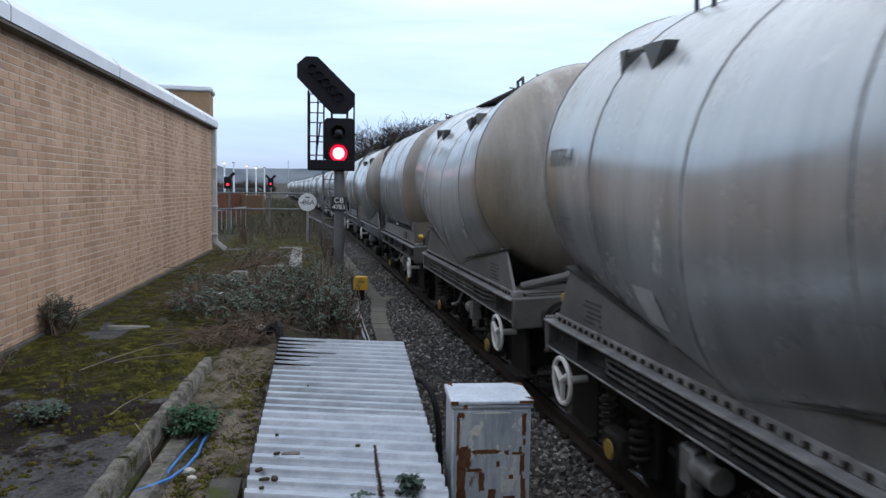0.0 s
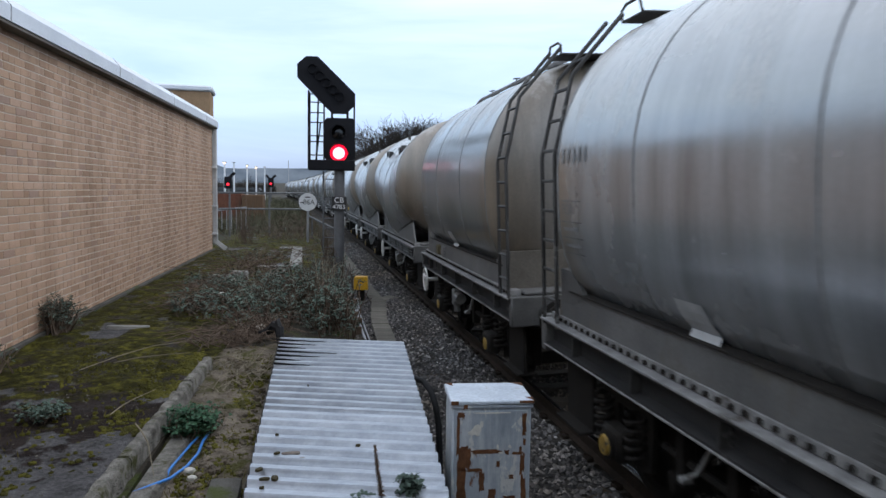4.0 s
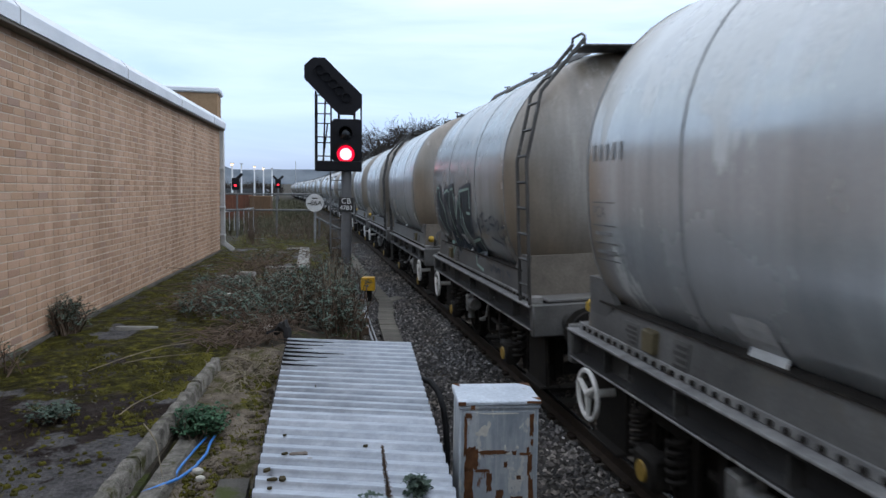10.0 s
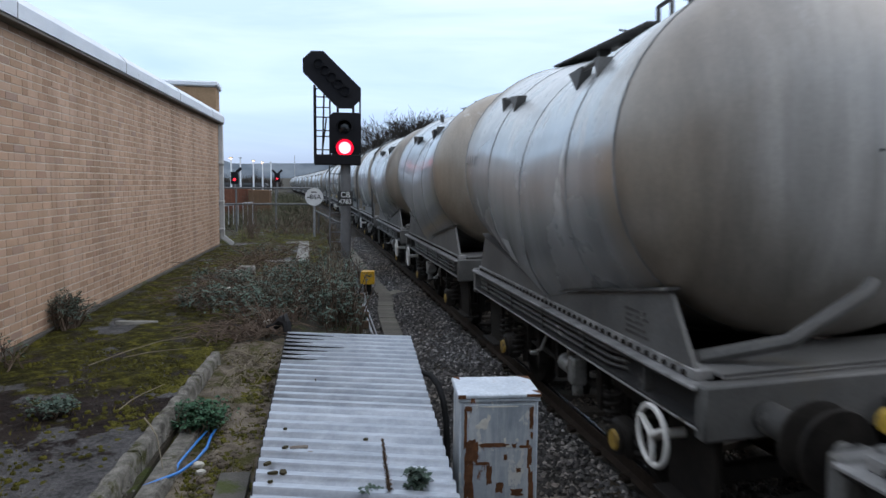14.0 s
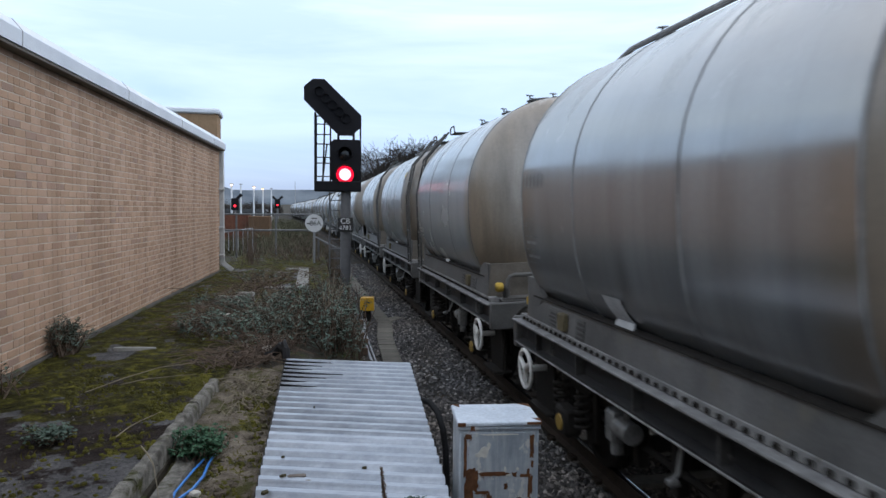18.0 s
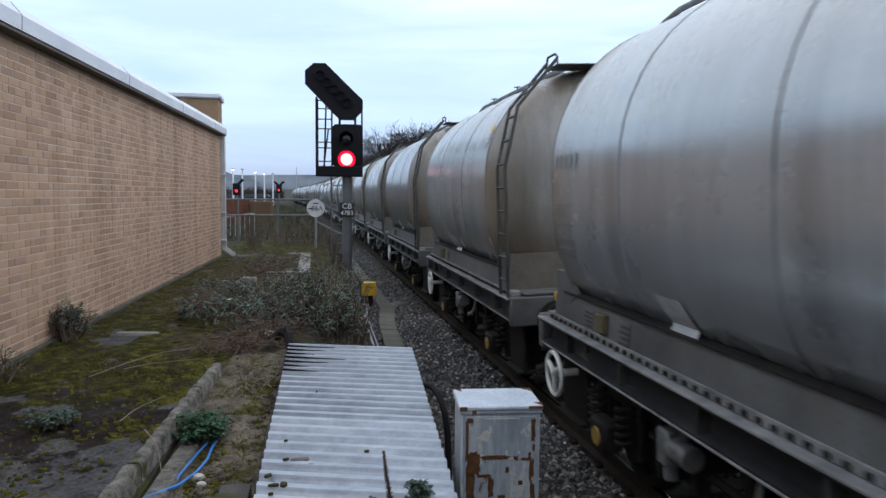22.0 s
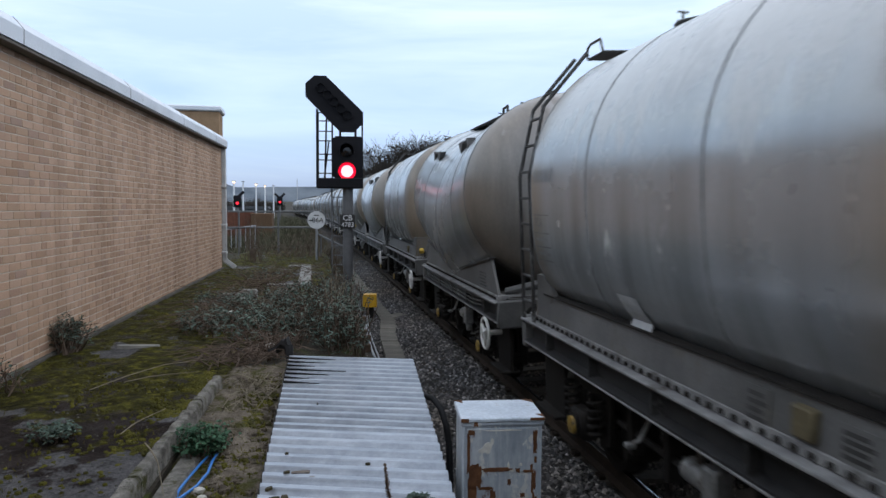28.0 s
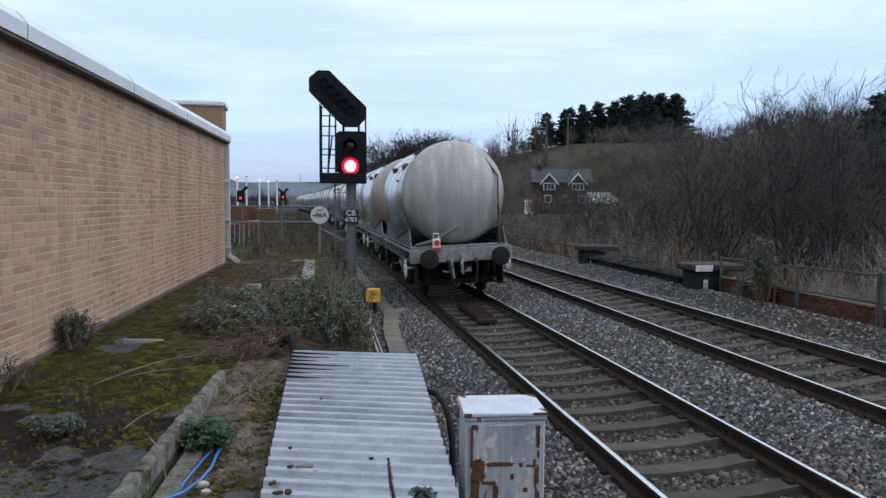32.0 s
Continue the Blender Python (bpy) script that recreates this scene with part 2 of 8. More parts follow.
def land(x, y):
    """Height of the open ground."""
    b = bend(max(y, 0))
    u = x - b
    z = -0.26
    if u > 8.7:
        z -= 2.6 * min(1, (u - 8.7) / 7) ** 1.3
    if u < -3 and y > 18:
        z -= 0.6 * min(1, (-3 - u) / 10)
    # valley side across the line
    if u > 14:
        q = x * 0.8 + y * 0.25
        r = max(0, min(1, (q - 35) / 50))
        z += 17 * r * r * (3 - 2 * r) * max(0, min(1, (u - 14) / 26)) * (1 + 0.12 * noise.noise((x * 0.03, y * 0.02, 3)))
    # level plot of the house
    d = math.hypot((x - 40) / 16, (y - 106) / 14)
    if d < 1 and z > 0.6:
        z += (0.6 - z) * min(1, 2.5 * (1 - d))
    if y > 160:
        z += 16 * max(0, min(1, (y - 500) / 1300)) * (0.75 + 0.5 * noise.noise((x * 0.0021 + 5, y * 0.0009, 1)))
    return z


def axis_steps(stops):
    r = []
    for (a, b, s) in stops:
        k = max(1, round((b - a) / s))
        r += [a + (b - a) * i / k for i in range(k)]
    return r + [stops[-1][1]]


gx = axis_steps([(-1500, -300, 150), (-300, -60, 24), (-60, -6, 4), (-6, 26, 1.0), (26, 130, 4), (130, 400, 30), (400, 1600, 150)])
gy = axis_steps([(-300, -20, 35), (-20, 60, 1.6), (60, 240, 6), (240, 900, 40), (900, 3200, 180)])
g = Geo()
g.add([(x, y, land(x, y)) for y in gy for x in gx], [(j * len(gx) + i, j * len(gx) + i + 1, (j + 1) * len(gx) + i + 1, (j + 1) * len(gx) + i) for j in range(len(gy) - 1) for i in range(len(gx) - 1)])
thing("ground", "dark winter grassland reaching to the hills", "ground", kind="structure", geo=g, material=FIELD)


def bed(name, track, lo, hi, lift, material, label):
    g = Geo()
    ys = axis_steps([(-12, 60, 1.2), (60, 240, 5), (240, 420, 20)])
    rows = []
    for y in ys:
        rows.append([(u + bend(y), y, z) for u, z in track])
    g.loft(rows, cap=False, closed=False)
    return thing(name, label, "ballast", kind="structure", geo=g, material=material)


TZ = lambda tr, d: tr["z"] + math.sin(tr["cant"]) * d
BED = [(0.3, -0.30), (1.2, -0.26), (1.75, -0.22), (2.3, -0.165), (2.62, -0.16), (2.80, -0.235), (4.31, -0.170), (4.50, -0.10), (4.9, -0.06), (5.4, -0.02), (5.85, -0.02), (6.05, -0.02), (6.2, -0.06), (7.72, 0.03), (7.9, 0.08), (8.3, 0.10), (8.7, 0.06), (9.10, 0.20), (9.45, 0.29), (9.75, 0.26), (10.0, -0.1), (10.6, -0.6)]


def bed_z(u):
    return float(np.interp(u, [a for a, b in BED], [b for a, b in BED]))


bed("ballast_bed", BED, 0, 0, 0, BALLAST, "grey stone ballast under two railway tracks")

# ---- rails and sleepers ----


def rail_outline():
    return [(-0.07, -0.159), (0.07, -0.159), (0.07, -0.148), (0.012, -0.125), (0.010, -0.045), (0.035, -0.035), (0.035, -0.008), (0.028, 0.0), (-0.028, 0.0), (-0.035, -0.008), (-0.035, -0.035), (-0.010, -0.045), (-0.012, -0.125), (-0.07, -0.148)]


def lay_rail(tr, side):
    x0 = tr["x"] + side * GAUGE
    z0 = TZ(tr, side * GAUGE)
    ys = axis_steps([(-12, 60, 2.0), (60, 240, 6), (240, 420, 20)])
    g, top = Geo(), Geo()
    g.loft([[(x0 + a + bend(y), y, z0 + b - 0.001) for a, b in rail_outline()] for y in ys])
    top.loft([[(x0 + a + bend(y), y, z0 + 0.003 + b) for a, b in ((-0.027, 0), (0.027, 0), (0.024, 0.002), (-0.024, 0.002))] for y in ys])
    ob = thing("rail", "rusty steel rail with a polished running surface", "rail", group="rails of the two tracks", geo=g, material=RAIL_SIDE)
    part("running_surface", top, RAIL_TOP, ob, "polished bright steel rail head")
    return ob


for tr in (NEAR, FAR):
    for side in (0, 1):
        lay_rail(tr, side)

sl = Geo()
sl.loft([[(x, y, z) for y, z in ((-0.13, -0.2), (-0.11, zt), (0.11, zt), (0.13, -0.2))] for x, zt in ((-1.25, -0.03), (-0.95, -0.012), (-0.55, -0.012), (-0.3, -0.04), (0.3, -0.04), (0.55, -0.012), (0.95, -0.012), (1.25, -0.03))])
SLEEPER_MESH = sl.mesh("sleeper", SLEEPER)
CLIPS = []
for s in (-1, 1):
    for q in (-1, 1):
        x = s * 0.7525 + q * 0.115
        cl = Geo().box(x - 0.035, -0.06, -0.02, x + 0.035, 0.06, 0.022, 0.008)
        cl.tube([(x - 0.03 * q, -0.05, 0.03), (x, 0.0, 0.045), (x + 0.03 * q, 0.05, 0.03)], 0.009, 5)
        CLIPS.append(cl.mesh("rail_clip", RAIL_SIDE))


def lay_sleepers(tr, y0, y1, first):
    k = 0
    y = first
    while y < y1:
        if y >= y0:
            m = Matrix.Translation((tr["x"] + GAUGE / 2 + bend(y), y, tr["z"] + math.sin(tr["cant"]) * GAUGE / 2 - 0.15)) @ pose(0, 0, 0, 0, -math.degrees(tr["cant"]), heading(y))
            ob = tagged(new("sleeper", SLEEPER_MESH), "dirty concrete railway sleeper bedded in ballast", "sleeper", "sleepers of the tracks")
            ob.matrix_world = m
            for mesh in CLIPS if y < 24 else ():
                part("rail_clip", mesh, None, ob)
        y += 0.65


lay_sleepers(NEAR, 4, 48, 10.204 - 0.65 * 12)
lay_sleepers(FAR, 4, 40, 10.3 - 0.65 * 12)

# ---- brick building on the platform ----
PLAT = 0.93
WALL_A, WALL_B = Vector((-2.60, 6.39, PLAT)), Vector((-2.135, 17.44, PLAT))
WALL_DIR = (WALL_B - WALL_A).normalized()
WALL_START = WALL_A - WALL_DIR * 9.0
WALL_LEN = (WALL_B - WALL_START).length
WALL_TURN = math.degrees(math.atan2(WALL_DIR.y, WALL_DIR.x))
WALL_TOP = 2.853
wall_m = Matrix.Translation(WALL_START) @ pose(0, 0, 0, 0, 0, WALL_TURN)
g = Geo().box(0, 0.0055, -1.3, WALL_LEN - 0.006, 6.0, WALL_TOP + 0.05)
wall = thing("wall_building", "buff brick wall of a low flat-roofed building", "brick wall", at=wall_m, kind="structure", geo=g, material=MORTAR)
g = Geo()
L2 = WALL_LEN + 0.15
for x0, x1 in ((-1, 3.2), (3.206, 6.3), (6.306, 9.4), (9.406, 12.5), (12.506, 15.6), (15.606, 18.7), (18.706, L2)):
    g.prism([(-0.13, WALL_TOP + 0.004), (-0.135, WALL_TOP + 0.135), (-0.05, WALL_TOP + 0.235), (6.2, WALL_TOP + 0.255), (6.2, WALL_TOP + 0.004)], "x", x0, x1)
fascia = thing("roof_fascia", "pale grey metal fascia and flat roof edge", "roof edge", at=wall_m, kind="structure", geo=g, material=WHITE_TRIM)
g = Geo().box(-1, -0.118, WALL_TOP - 0.03, L2 - 0.01, 6.15, WALL_TOP, 0.004)
part("soffit", g, SOFFIT, fascia, "dark soffit board under the roof edge")
g = Geo()
for x in (3.2, 6.3, 9.4, 12.5, 15.6, 18.7):
    g.prism([(-0.134, WALL_TOP - 0.002), (-0.139, WALL_TOP + 0.137), (-0.053, WALL_TOP + 0.239), (0.05, WALL_TOP + 0.242), (0.05, WALL_TOP + 0.225), (-0.045, WALL_TOP + 0.225), (-0.125, WALL_TOP + 0.13), (-0.125, WALL_TOP)], "x", x - 0.004, x + 0.010)
tagged(part("joint_strap", g, GALV, fascia, "dark-stained joint straps of the fascia"), kind="stuff")

g = Geo().box(0, -0.045, -0.1, WALL_LEN + 0.02, 0.004, 0.035, 0.012)
thing("wall_plinth", "dark stained concrete plinth at the wall foot", "plinth", at=wall_m, kind="structure", geo=g, material=CONCRETE)

# rainwater pipe at the corner
PVC = surf("grey_plastic_pipe", (0.36, 0.37, 0.38), (0.46, 0.47, 0.48), 4.0, 0.5, grain=60.0, bump=0.05, stain=((0.2, 0.2, 0.19), 5.0, 0.6))
dp = thing("drainpipe", "grey plastic rainwater pipe with an angled shoe", "drainpipe", at=wall_m)
x0 = WALL_LEN + 0.10
g = Geo().box(x0 - 0.05, -0.10, 0.16, x0 + 0.05, 0.0, WALL_TOP - 0.03, 0.012)
part("pipe", g, PVC, dp)
g = Geo().box(-0.055, -0.055, -0.02, 0.055, 0.055, 0.30, 0.012, m=Matrix.Translation((x0, -0.05, 0.19)) @ pose(0, 0, 0, 128, 0, 20))
part("shoe", g, PVC, dp, "angled outlet shoe at the pipe foot")
for z in (0.35, 1.0, 1.9):
    part("bracket", Geo().box(x0 - 0.14, -0.11, z, x0 + 0.06, 0.03, z + 0.05, 0.008), PVC, dp)
# return wall behind the pipe and the taller block farther along
BRICK_FAR = surf("buff_brick_far", (0.22, 0.145, 0.085), (0.30, 0.205, 0.13), 3.0, 0.9, grain=20.0, bump=0.2)
blk = thing("building_block", "taller buff brick block with a white coping", "building", at=pose(-3.95, 32, 0, 0, 0, 2.4))
part("wall", Geo().box(-9, 0, -0.5, 0, 1.6, 6.42, 0.02), BRICK_FAR, blk, "buff brickwork")
part("coping", Geo().box(-9.1, -0.1, 6.42, 0.1, 1.7, 6.66, 0.06), WHITE_TRIM, blk, "white metal coping")

# ---- platform ----
def moss_ground():
    m, n, l, p = nodes_of("mossy_platform")
    a = noise_of(n, l, 0.9, 6.0, 0.62, (1, 0.8, 1), True)
    b = noise_of(n, l, 2.3, 7.0, 0.68, (1, 1, 1), True, 5.0)
    f = noise_of(n, l, 38.0, 5.0, 0.75, (1, 1, 1), True, 2.0)
    v = noise_of(n, l, 9.0, 5.0, 0.7, (1, 1, 1), True, 9.0)
    earth = ramp(n, l, v, [(0.3, (0.010, 0.007, 0.0065)), (0.7, (0.034, 0.025, 0.022))])
    moss = ramp(n, l, v, [(0.32, (0.013, 0.010, 0.004)), (0.50, (0.036, 0.034, 0.007)), (0.70, (0.125, 0.115, 0.018))])
    slab = ramp(n, l, v, [(0.3, (0.050, 0.049, 0.051)), (0.7, (0.125, 0.122, 0.125))])
    xyz = n.new("ShaderNodeSeparateXYZ")
    l.new(n.new("ShaderNodeNewGeometry").outputs["Position"], xyz.inputs["Vector"])
    along = n.new("ShaderNodeMapRange")
    for key, value in (("From Min", 4.7), ("From Max", 6.0), ("To Min", 0.085), ("To Max", -0.10)):
        along.inputs[key].default_value = value
    l.new(xyz.outputs["Y"], along.inputs["Value"])
    grown = n.new("ShaderNodeMath")
    grown.operation = "SUBTRACT"
    l.new(b, grown.inputs[0])
    l.new(along.outputs["Result"], grown.inputs[1])
    c = mixed(n, l, ramp(n, l, grown.outputs[0], [(0.49, (0, 0, 0)), (0.56, (1, 1, 1))]), earth, moss)
    bare = n.new("ShaderNodeMath")
    bare.operation = "MULTIPLY_ADD"
    l.new(along.outputs["Result"], bare.inputs[0])
    bare.inputs[1].default_value = 0.55
    l.new(a, bare.inputs[2])
    c = mixed(n, l, ramp(n, l, bare.outputs[0], [(0.548, (0, 0, 0)), (0.568, (1, 1, 1))]), c, slab)
    c = mixed(n, l, 0.75, c, ramp(n, l, f, [(0.30, (0.30, 0.30, 0.30)), (0.70, (1.7, 1.7, 1.7))]), "MULTIPLY")
    l.new(c, p.inputs["Base Color"])
    l.new(ramp(n, l, b, [(0.35, (0.55, 0.55, 0.55)), (0.55, (0.98, 0.98, 0.98))]), p.inputs["Roughness"])
    p.inputs["Specular IOR Level"].default_value = 0.10
    bumped(n, l, p, f, 1.0, 0.03)
    return m


MOSS = moss_ground()
SOIL = surf("tan_stony_soil", (0.048, 0.038, 0.028), (0.190, 0.160, 0.125), 7.0, 0.97, grain=50.0, bump=1.0, depth=0.02, world_space=True, stain=((0.050, 0.048, 0.013), 5.0, 0.50))
g = Geo()
g.prism([(-2.9, -12), (0.5, -12), (0.5, 2.0), (-0.92, 2.0), (-0.80, 6.4), (0.40, 6.9), (0.40, 17.2), (0.2, 24), (-14, 24), (-14, 17.6), (-2.3, 17.6)], "z", -0.6, PLAT - 0.06)
thing("platform", "old platform end of concrete and earth", "platform", kind="structure", geo=g, material=EARTH)


def rough_patch(name, label, x_at, y0, y1, step, z, bump, material, wide):
    """A strip of uneven ground between two side lines x_at(y)."""
    g = Geo()
    ny = int((y1 - y0) / step)
    rows = []
    for j in range(ny + 1):
        y = y0 + (y1 - y0) * j / ny
        a, b = x_at(y)
        n = wide
        rows.append([(a + (b - a) * i / n, y, z(y) + bump * (noise.noise(((a + (b - a) * i / n) * 2.2, y * 2.2, 4)) + 0.6 * noise.noise(((a + (b - a) * i / n) * 9, y * 9, 8)))) for i in range(n + 1)])
    g.loft(rows, cap=False, closed=False)
    return thing(name, label, "ground", kind="structure", geo=g, material=material)


rough_patch("platform_surface", "mossy cracked platform surface with bare concrete patches", lambda y: (-2.9 + (y - 2) * 0.035, -0.95 + 0.052 * (y - 3.6) if y < 6.2 else -0.8 + 0.12 * min(y - 6.2, 10)), 2.0, 24, 0.07, lambda y: PLAT - 0.004, 0.022, MOSS, 44)
rough_patch("soil_strip", "dark weedy soil between kerb and corrugated sheet", lambda y: (-0.92 + 0.03 * (y - 3), -0.22), 2.0, 6.9, 0.06, lambda y: 0.74 + 0.035 * (y - 2), 0.05, SOIL, 22)
rough_patch("ramp_soil", "dark soil under the scrub at the platform end", lambda y: (-0.85, 0.55), 6.6, 24, 0.12, lambda y: 0.84 - 0.05 * (y - 6.6), 0.05, EARTH, 16)
g = Geo()
g.box(0.36, 6.7, -0.5, 0.56, 17.0, 0.5, 0.03)
thing("platform_edge_wall", "stained concrete wall at the platform edge", "wall", kind="structure", geo=g, material=CONCRETE)

# unseen wall added to close the place behind the camera and darken reflections
thing("wall_station", "plain dark brick wall added out of view behind the camera", "wall", kind="structure", geo=Geo().box(-14, -12, -0.5, 1.6, -9, 7.5, 0.05), material=BRICK_FAR)


# ---- tank wagons ----
def tank_paint(name, a, b, dirt, low, soil, gloss_at=(0.16, 0.33)):
    """Cement-dusted gloss paint: soft dark runs down the sides, spilt cement above, brown dirt drifting in from the ends."""
    m, n, l, p = nodes_of(name)
    streak = own_noise(n, l, 1.6, 5.0, 0.6, (0.35, 2.6, 0.22))
    patch = own_noise(n, l, 0.8, 5.0, 0.6)
    fine = noise_of(n, l, 28.0, 4.0, 0.7)
    info = n.new("ShaderNodeObjectInfo")
    xyz = n.new("ShaderNodeSeparateXYZ")
    l.new(n.new("ShaderNodeTexCoord").outputs["Object"], xyz.inputs["Vector"])
    c = ramp(n, l, streak, [(0.30, a), (0.62, b)])
    c = mixed(n, l, ramp(n, l, patch, [(0.45, (0, 0, 0)), (0.75, (0.6, 0.6, 0.6))]), c, dirt)
    splash = own_noise(n, l, 3.2, 8.0, 0.72, (1, 1, 0.8))
    c = mixed(n, l, ramp(n, l, splash, [(0.62, (0, 0, 0)), (0.70, (0.45, 0.45, 0.45))]), c, low)
    # cement spilt round the hatches lies on the top and runs down in tongues
    spill = own_noise(n, l, 1.5, 7.0, 0.68, (0.8, 1.5, 0.55))
    lift = n.new("ShaderNodeMapRange")
    for key, value in (("From Min", 2.6), ("From Max", 3.9), ("To Min", -0.20), ("To Max", 0.15)):
        lift.inputs[key].default_value = value
    l.new(xyz.outputs["Z"], lift.inputs["Value"])
    both = n.new("ShaderNodeMath")
    l.new(spill, both.inputs[0])
    l.new(lift.outputs["Result"], both.inputs[1])
    fill = n.new("ShaderNodeMath")
    fill.operation = "MULTIPLY_ADD"
    l.new(info.outputs["Random"], fill.inputs[0])
    fill.inputs[1].default_value = 0.16
    l.new(both.outputs[0], fill.inputs[2])
    spilt = mixed(n, l, 1.0, ramp(n, l, fill.outputs[0], [(0.55, (0, 0, 0)), (0.60, (0.9, 0.9, 0.9))]), ramp(n, l, splash, [(0.40, (0.1, 0.1, 0.1)), (0.50, (1, 1, 1))]), "MULTIPLY")
    c = mixed(n, l, spilt, c, low)
    # road dirt drifts over the last half metre of the barrel
    along = n.new("ShaderNodeMath")
    along.operation = "ABSOLUTE"
    l.new(xyz.outputs["Y"], along.inputs[0])
    edge = n.new("ShaderNodeMath")
    edge.operation = "MULTIPLY_ADD"
    l.new(patch, edge.inputs[0])
    edge.inputs[1].default_value = 0.45
    l.new(along.outputs[0], edge.inputs[2])
    far = n.new("ShaderNodeMapRange")
    far.interpolation_type = "SMOOTHSTEP"
    for key, value in (("From Min", 1.98), ("From Max", 2.50), ("To Min", 0.0), ("To Max", 0.95)):
        far.inputs[key].default_value = value
    l.new(edge.outputs[0], far.inputs["Value"])
    c = mixed(n, l, far.outputs["Result"], c, soil)
    c = mixed(n, l, 1.0, c, ramp(n, l, info.outputs["Random"], [(0.0, (0.88, 0.90, 0.92)), (1.0, (1.10, 1.09, 1.08))]), "MULTIPLY")
    c = mixed(n, l, 0.25, c, ramp(n, l, fine, [(0.3, (0.7, 0.7, 0.7)), (0.7, (1.25, 1.25, 1.25))]), "MULTIPLY")
    l.new(c, p.inputs["Base Color"])
    l.new(ramp(n, l, streak, [(0.3, (0.28, 0.28, 0.28)), (0.7, (0.48, 0.48, 0.48))]), p.inputs["Roughness"])
    # the cement lies matt on the gloss
    gloss = mixed(n, l, spilt, ramp(n, l, patch, [(0.35, (1, 1, 1)), (0.70, (0.75, 0.75, 0.75))]), (0.12, 0.12, 0.12))
    l.new(gloss, p.inputs["Coat Weight"])
    p.inputs["Coat IOR"].default_value = 2.8
    l.new(ramp(n, l, patch, [(0.35, (gloss_at[0],) * 3), (0.65, (gloss_at[1],) * 3)]), p.inputs["Coat Roughness"])
    bumped(n, l, p, patch, 0.10, 0.02)
    return m


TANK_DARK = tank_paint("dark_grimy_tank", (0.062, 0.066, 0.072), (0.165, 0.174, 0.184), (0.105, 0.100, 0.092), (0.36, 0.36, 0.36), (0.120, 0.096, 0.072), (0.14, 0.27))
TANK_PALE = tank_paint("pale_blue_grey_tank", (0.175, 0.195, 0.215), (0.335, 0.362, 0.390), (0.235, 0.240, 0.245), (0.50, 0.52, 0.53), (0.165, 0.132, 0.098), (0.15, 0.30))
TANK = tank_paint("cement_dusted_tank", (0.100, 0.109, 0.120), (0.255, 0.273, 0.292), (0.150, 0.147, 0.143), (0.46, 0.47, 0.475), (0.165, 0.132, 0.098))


def end_paint(name, rim_at, tones):
    """Domed ends: brown road dirt thickest round the rim, greyer in the middle, with runs."""
    m, n, l, p = nodes_of(name)
    xyz = n.new("ShaderNodeSeparateXYZ")
    l.new(n.new("ShaderNodeTexCoord").outputs["Object"], xyz.inputs["Vector"])
    flat = n.new("ShaderNodeCombineXYZ")
    l.new(xyz.outputs["X"], flat.inputs["X"])
    l.new(xyz.outputs["Z"], flat.inputs["Y"])
    away = n.new("ShaderNodeVectorMath")
    away.operation = "DISTANCE"
    l.new(flat.outputs["Vector"], away.inputs[0])
    away.inputs[1].default_value = (0, 2.62, 0)
    warp = own_noise(n, l, 1.3, 5.0, 0.6)
    sum_ = n.new("ShaderNodeMath")
    sum_.operation = "MULTIPLY_ADD"
    l.new(warp, sum_.inputs[0])
    sum_.inputs[1].default_value = 0.35
    half_way = n.new("ShaderNodeMath")
    half_way.operation = "MULTIPLY"
    half_way.inputs[1].default_value = 0.5
    l.new(away.outputs["Value"], half_way.inputs[0])
    l.new(half_way.outputs[0], sum_.inputs[2])
    run = own_noise(n, l, 3.0, 6.0, 0.65, (1.6, 1.0, 0.22))
    fine = noise_of(n, l, 30.0, 4.0, 0.7)
    grey = ramp(n, l, run, [(0.28, (0.15, 0.150, 0.148)), (0.55, (0.270, 0.268, 0.264)), (0.75, (0.40, 0.398, 0.392))])
    brown = ramp(n, l, run, [(0.3, tones[0]), (0.7, tones[1])])
    splash = own_noise(n, l, 2.4, 8.0, 0.72, (1.2, 1, 0.6))
    o = n.new("ShaderNodeObjectInfo").outputs["Random"]
    rim = ramp(n, l, sum_.outputs[0], [(rim_at / 2, (0.10, 0.10, 0.10)), (rim_at / 2 + 0.30, (0.95, 0.95, 0.95))])
    c = mixed(n, l, rim, grey, brown)
    # cement spilt over the top of the end
    lift = n.new("ShaderNodeMapRange")
    for key, value in (("From Min", 2.7), ("From Max", 3.9), ("To Min", -0.12), ("To Max", 0.09)):
        lift.inputs[key].default_value = value
    l.new(xyz.outputs["Z"], lift.inputs["Value"])
    both = n.new("ShaderNodeMath")
    l.new(splash, both.inputs[0])
    l.new(lift.outputs["Result"], both.inputs[1])
    c = mixed(n, l, ramp(n, l, both.outputs[0], [(0.58, (0, 0, 0)), (0.68, (0.5, 0.5, 0.5))]), c, (0.46, 0.45, 0.435))
    c = mixed(n, l, 1.0, c, ramp(n, l, o, [(0.0, (0.82, 0.82, 0.84)), (1.0, (1.15, 1.12, 1.08))]), "MULTIPLY")
    c = mixed(n, l, 0.35, c, ramp(n, l, fine, [(0.3, (0.7, 0.7, 0.7)), (0.7, (1.25, 1.25, 1.25))]), "MULTIPLY")
    l.new(c, p.inputs["Base Color"])
    l.new(ramp(n, l, run, [(0.3, (0.38, 0.38, 0.38)), (0.7, (0.62, 0.62, 0.62))]), p.inputs["Roughness"])
    p.inputs["Coat Weight"].default_value, p.inputs["Coat Roughness"].default_value, p.inputs["Coat IOR"].default_value = 0.6, 0.32, 1.8
    bumped(n, l, p, fine, 0.12, 0.004)
    return m


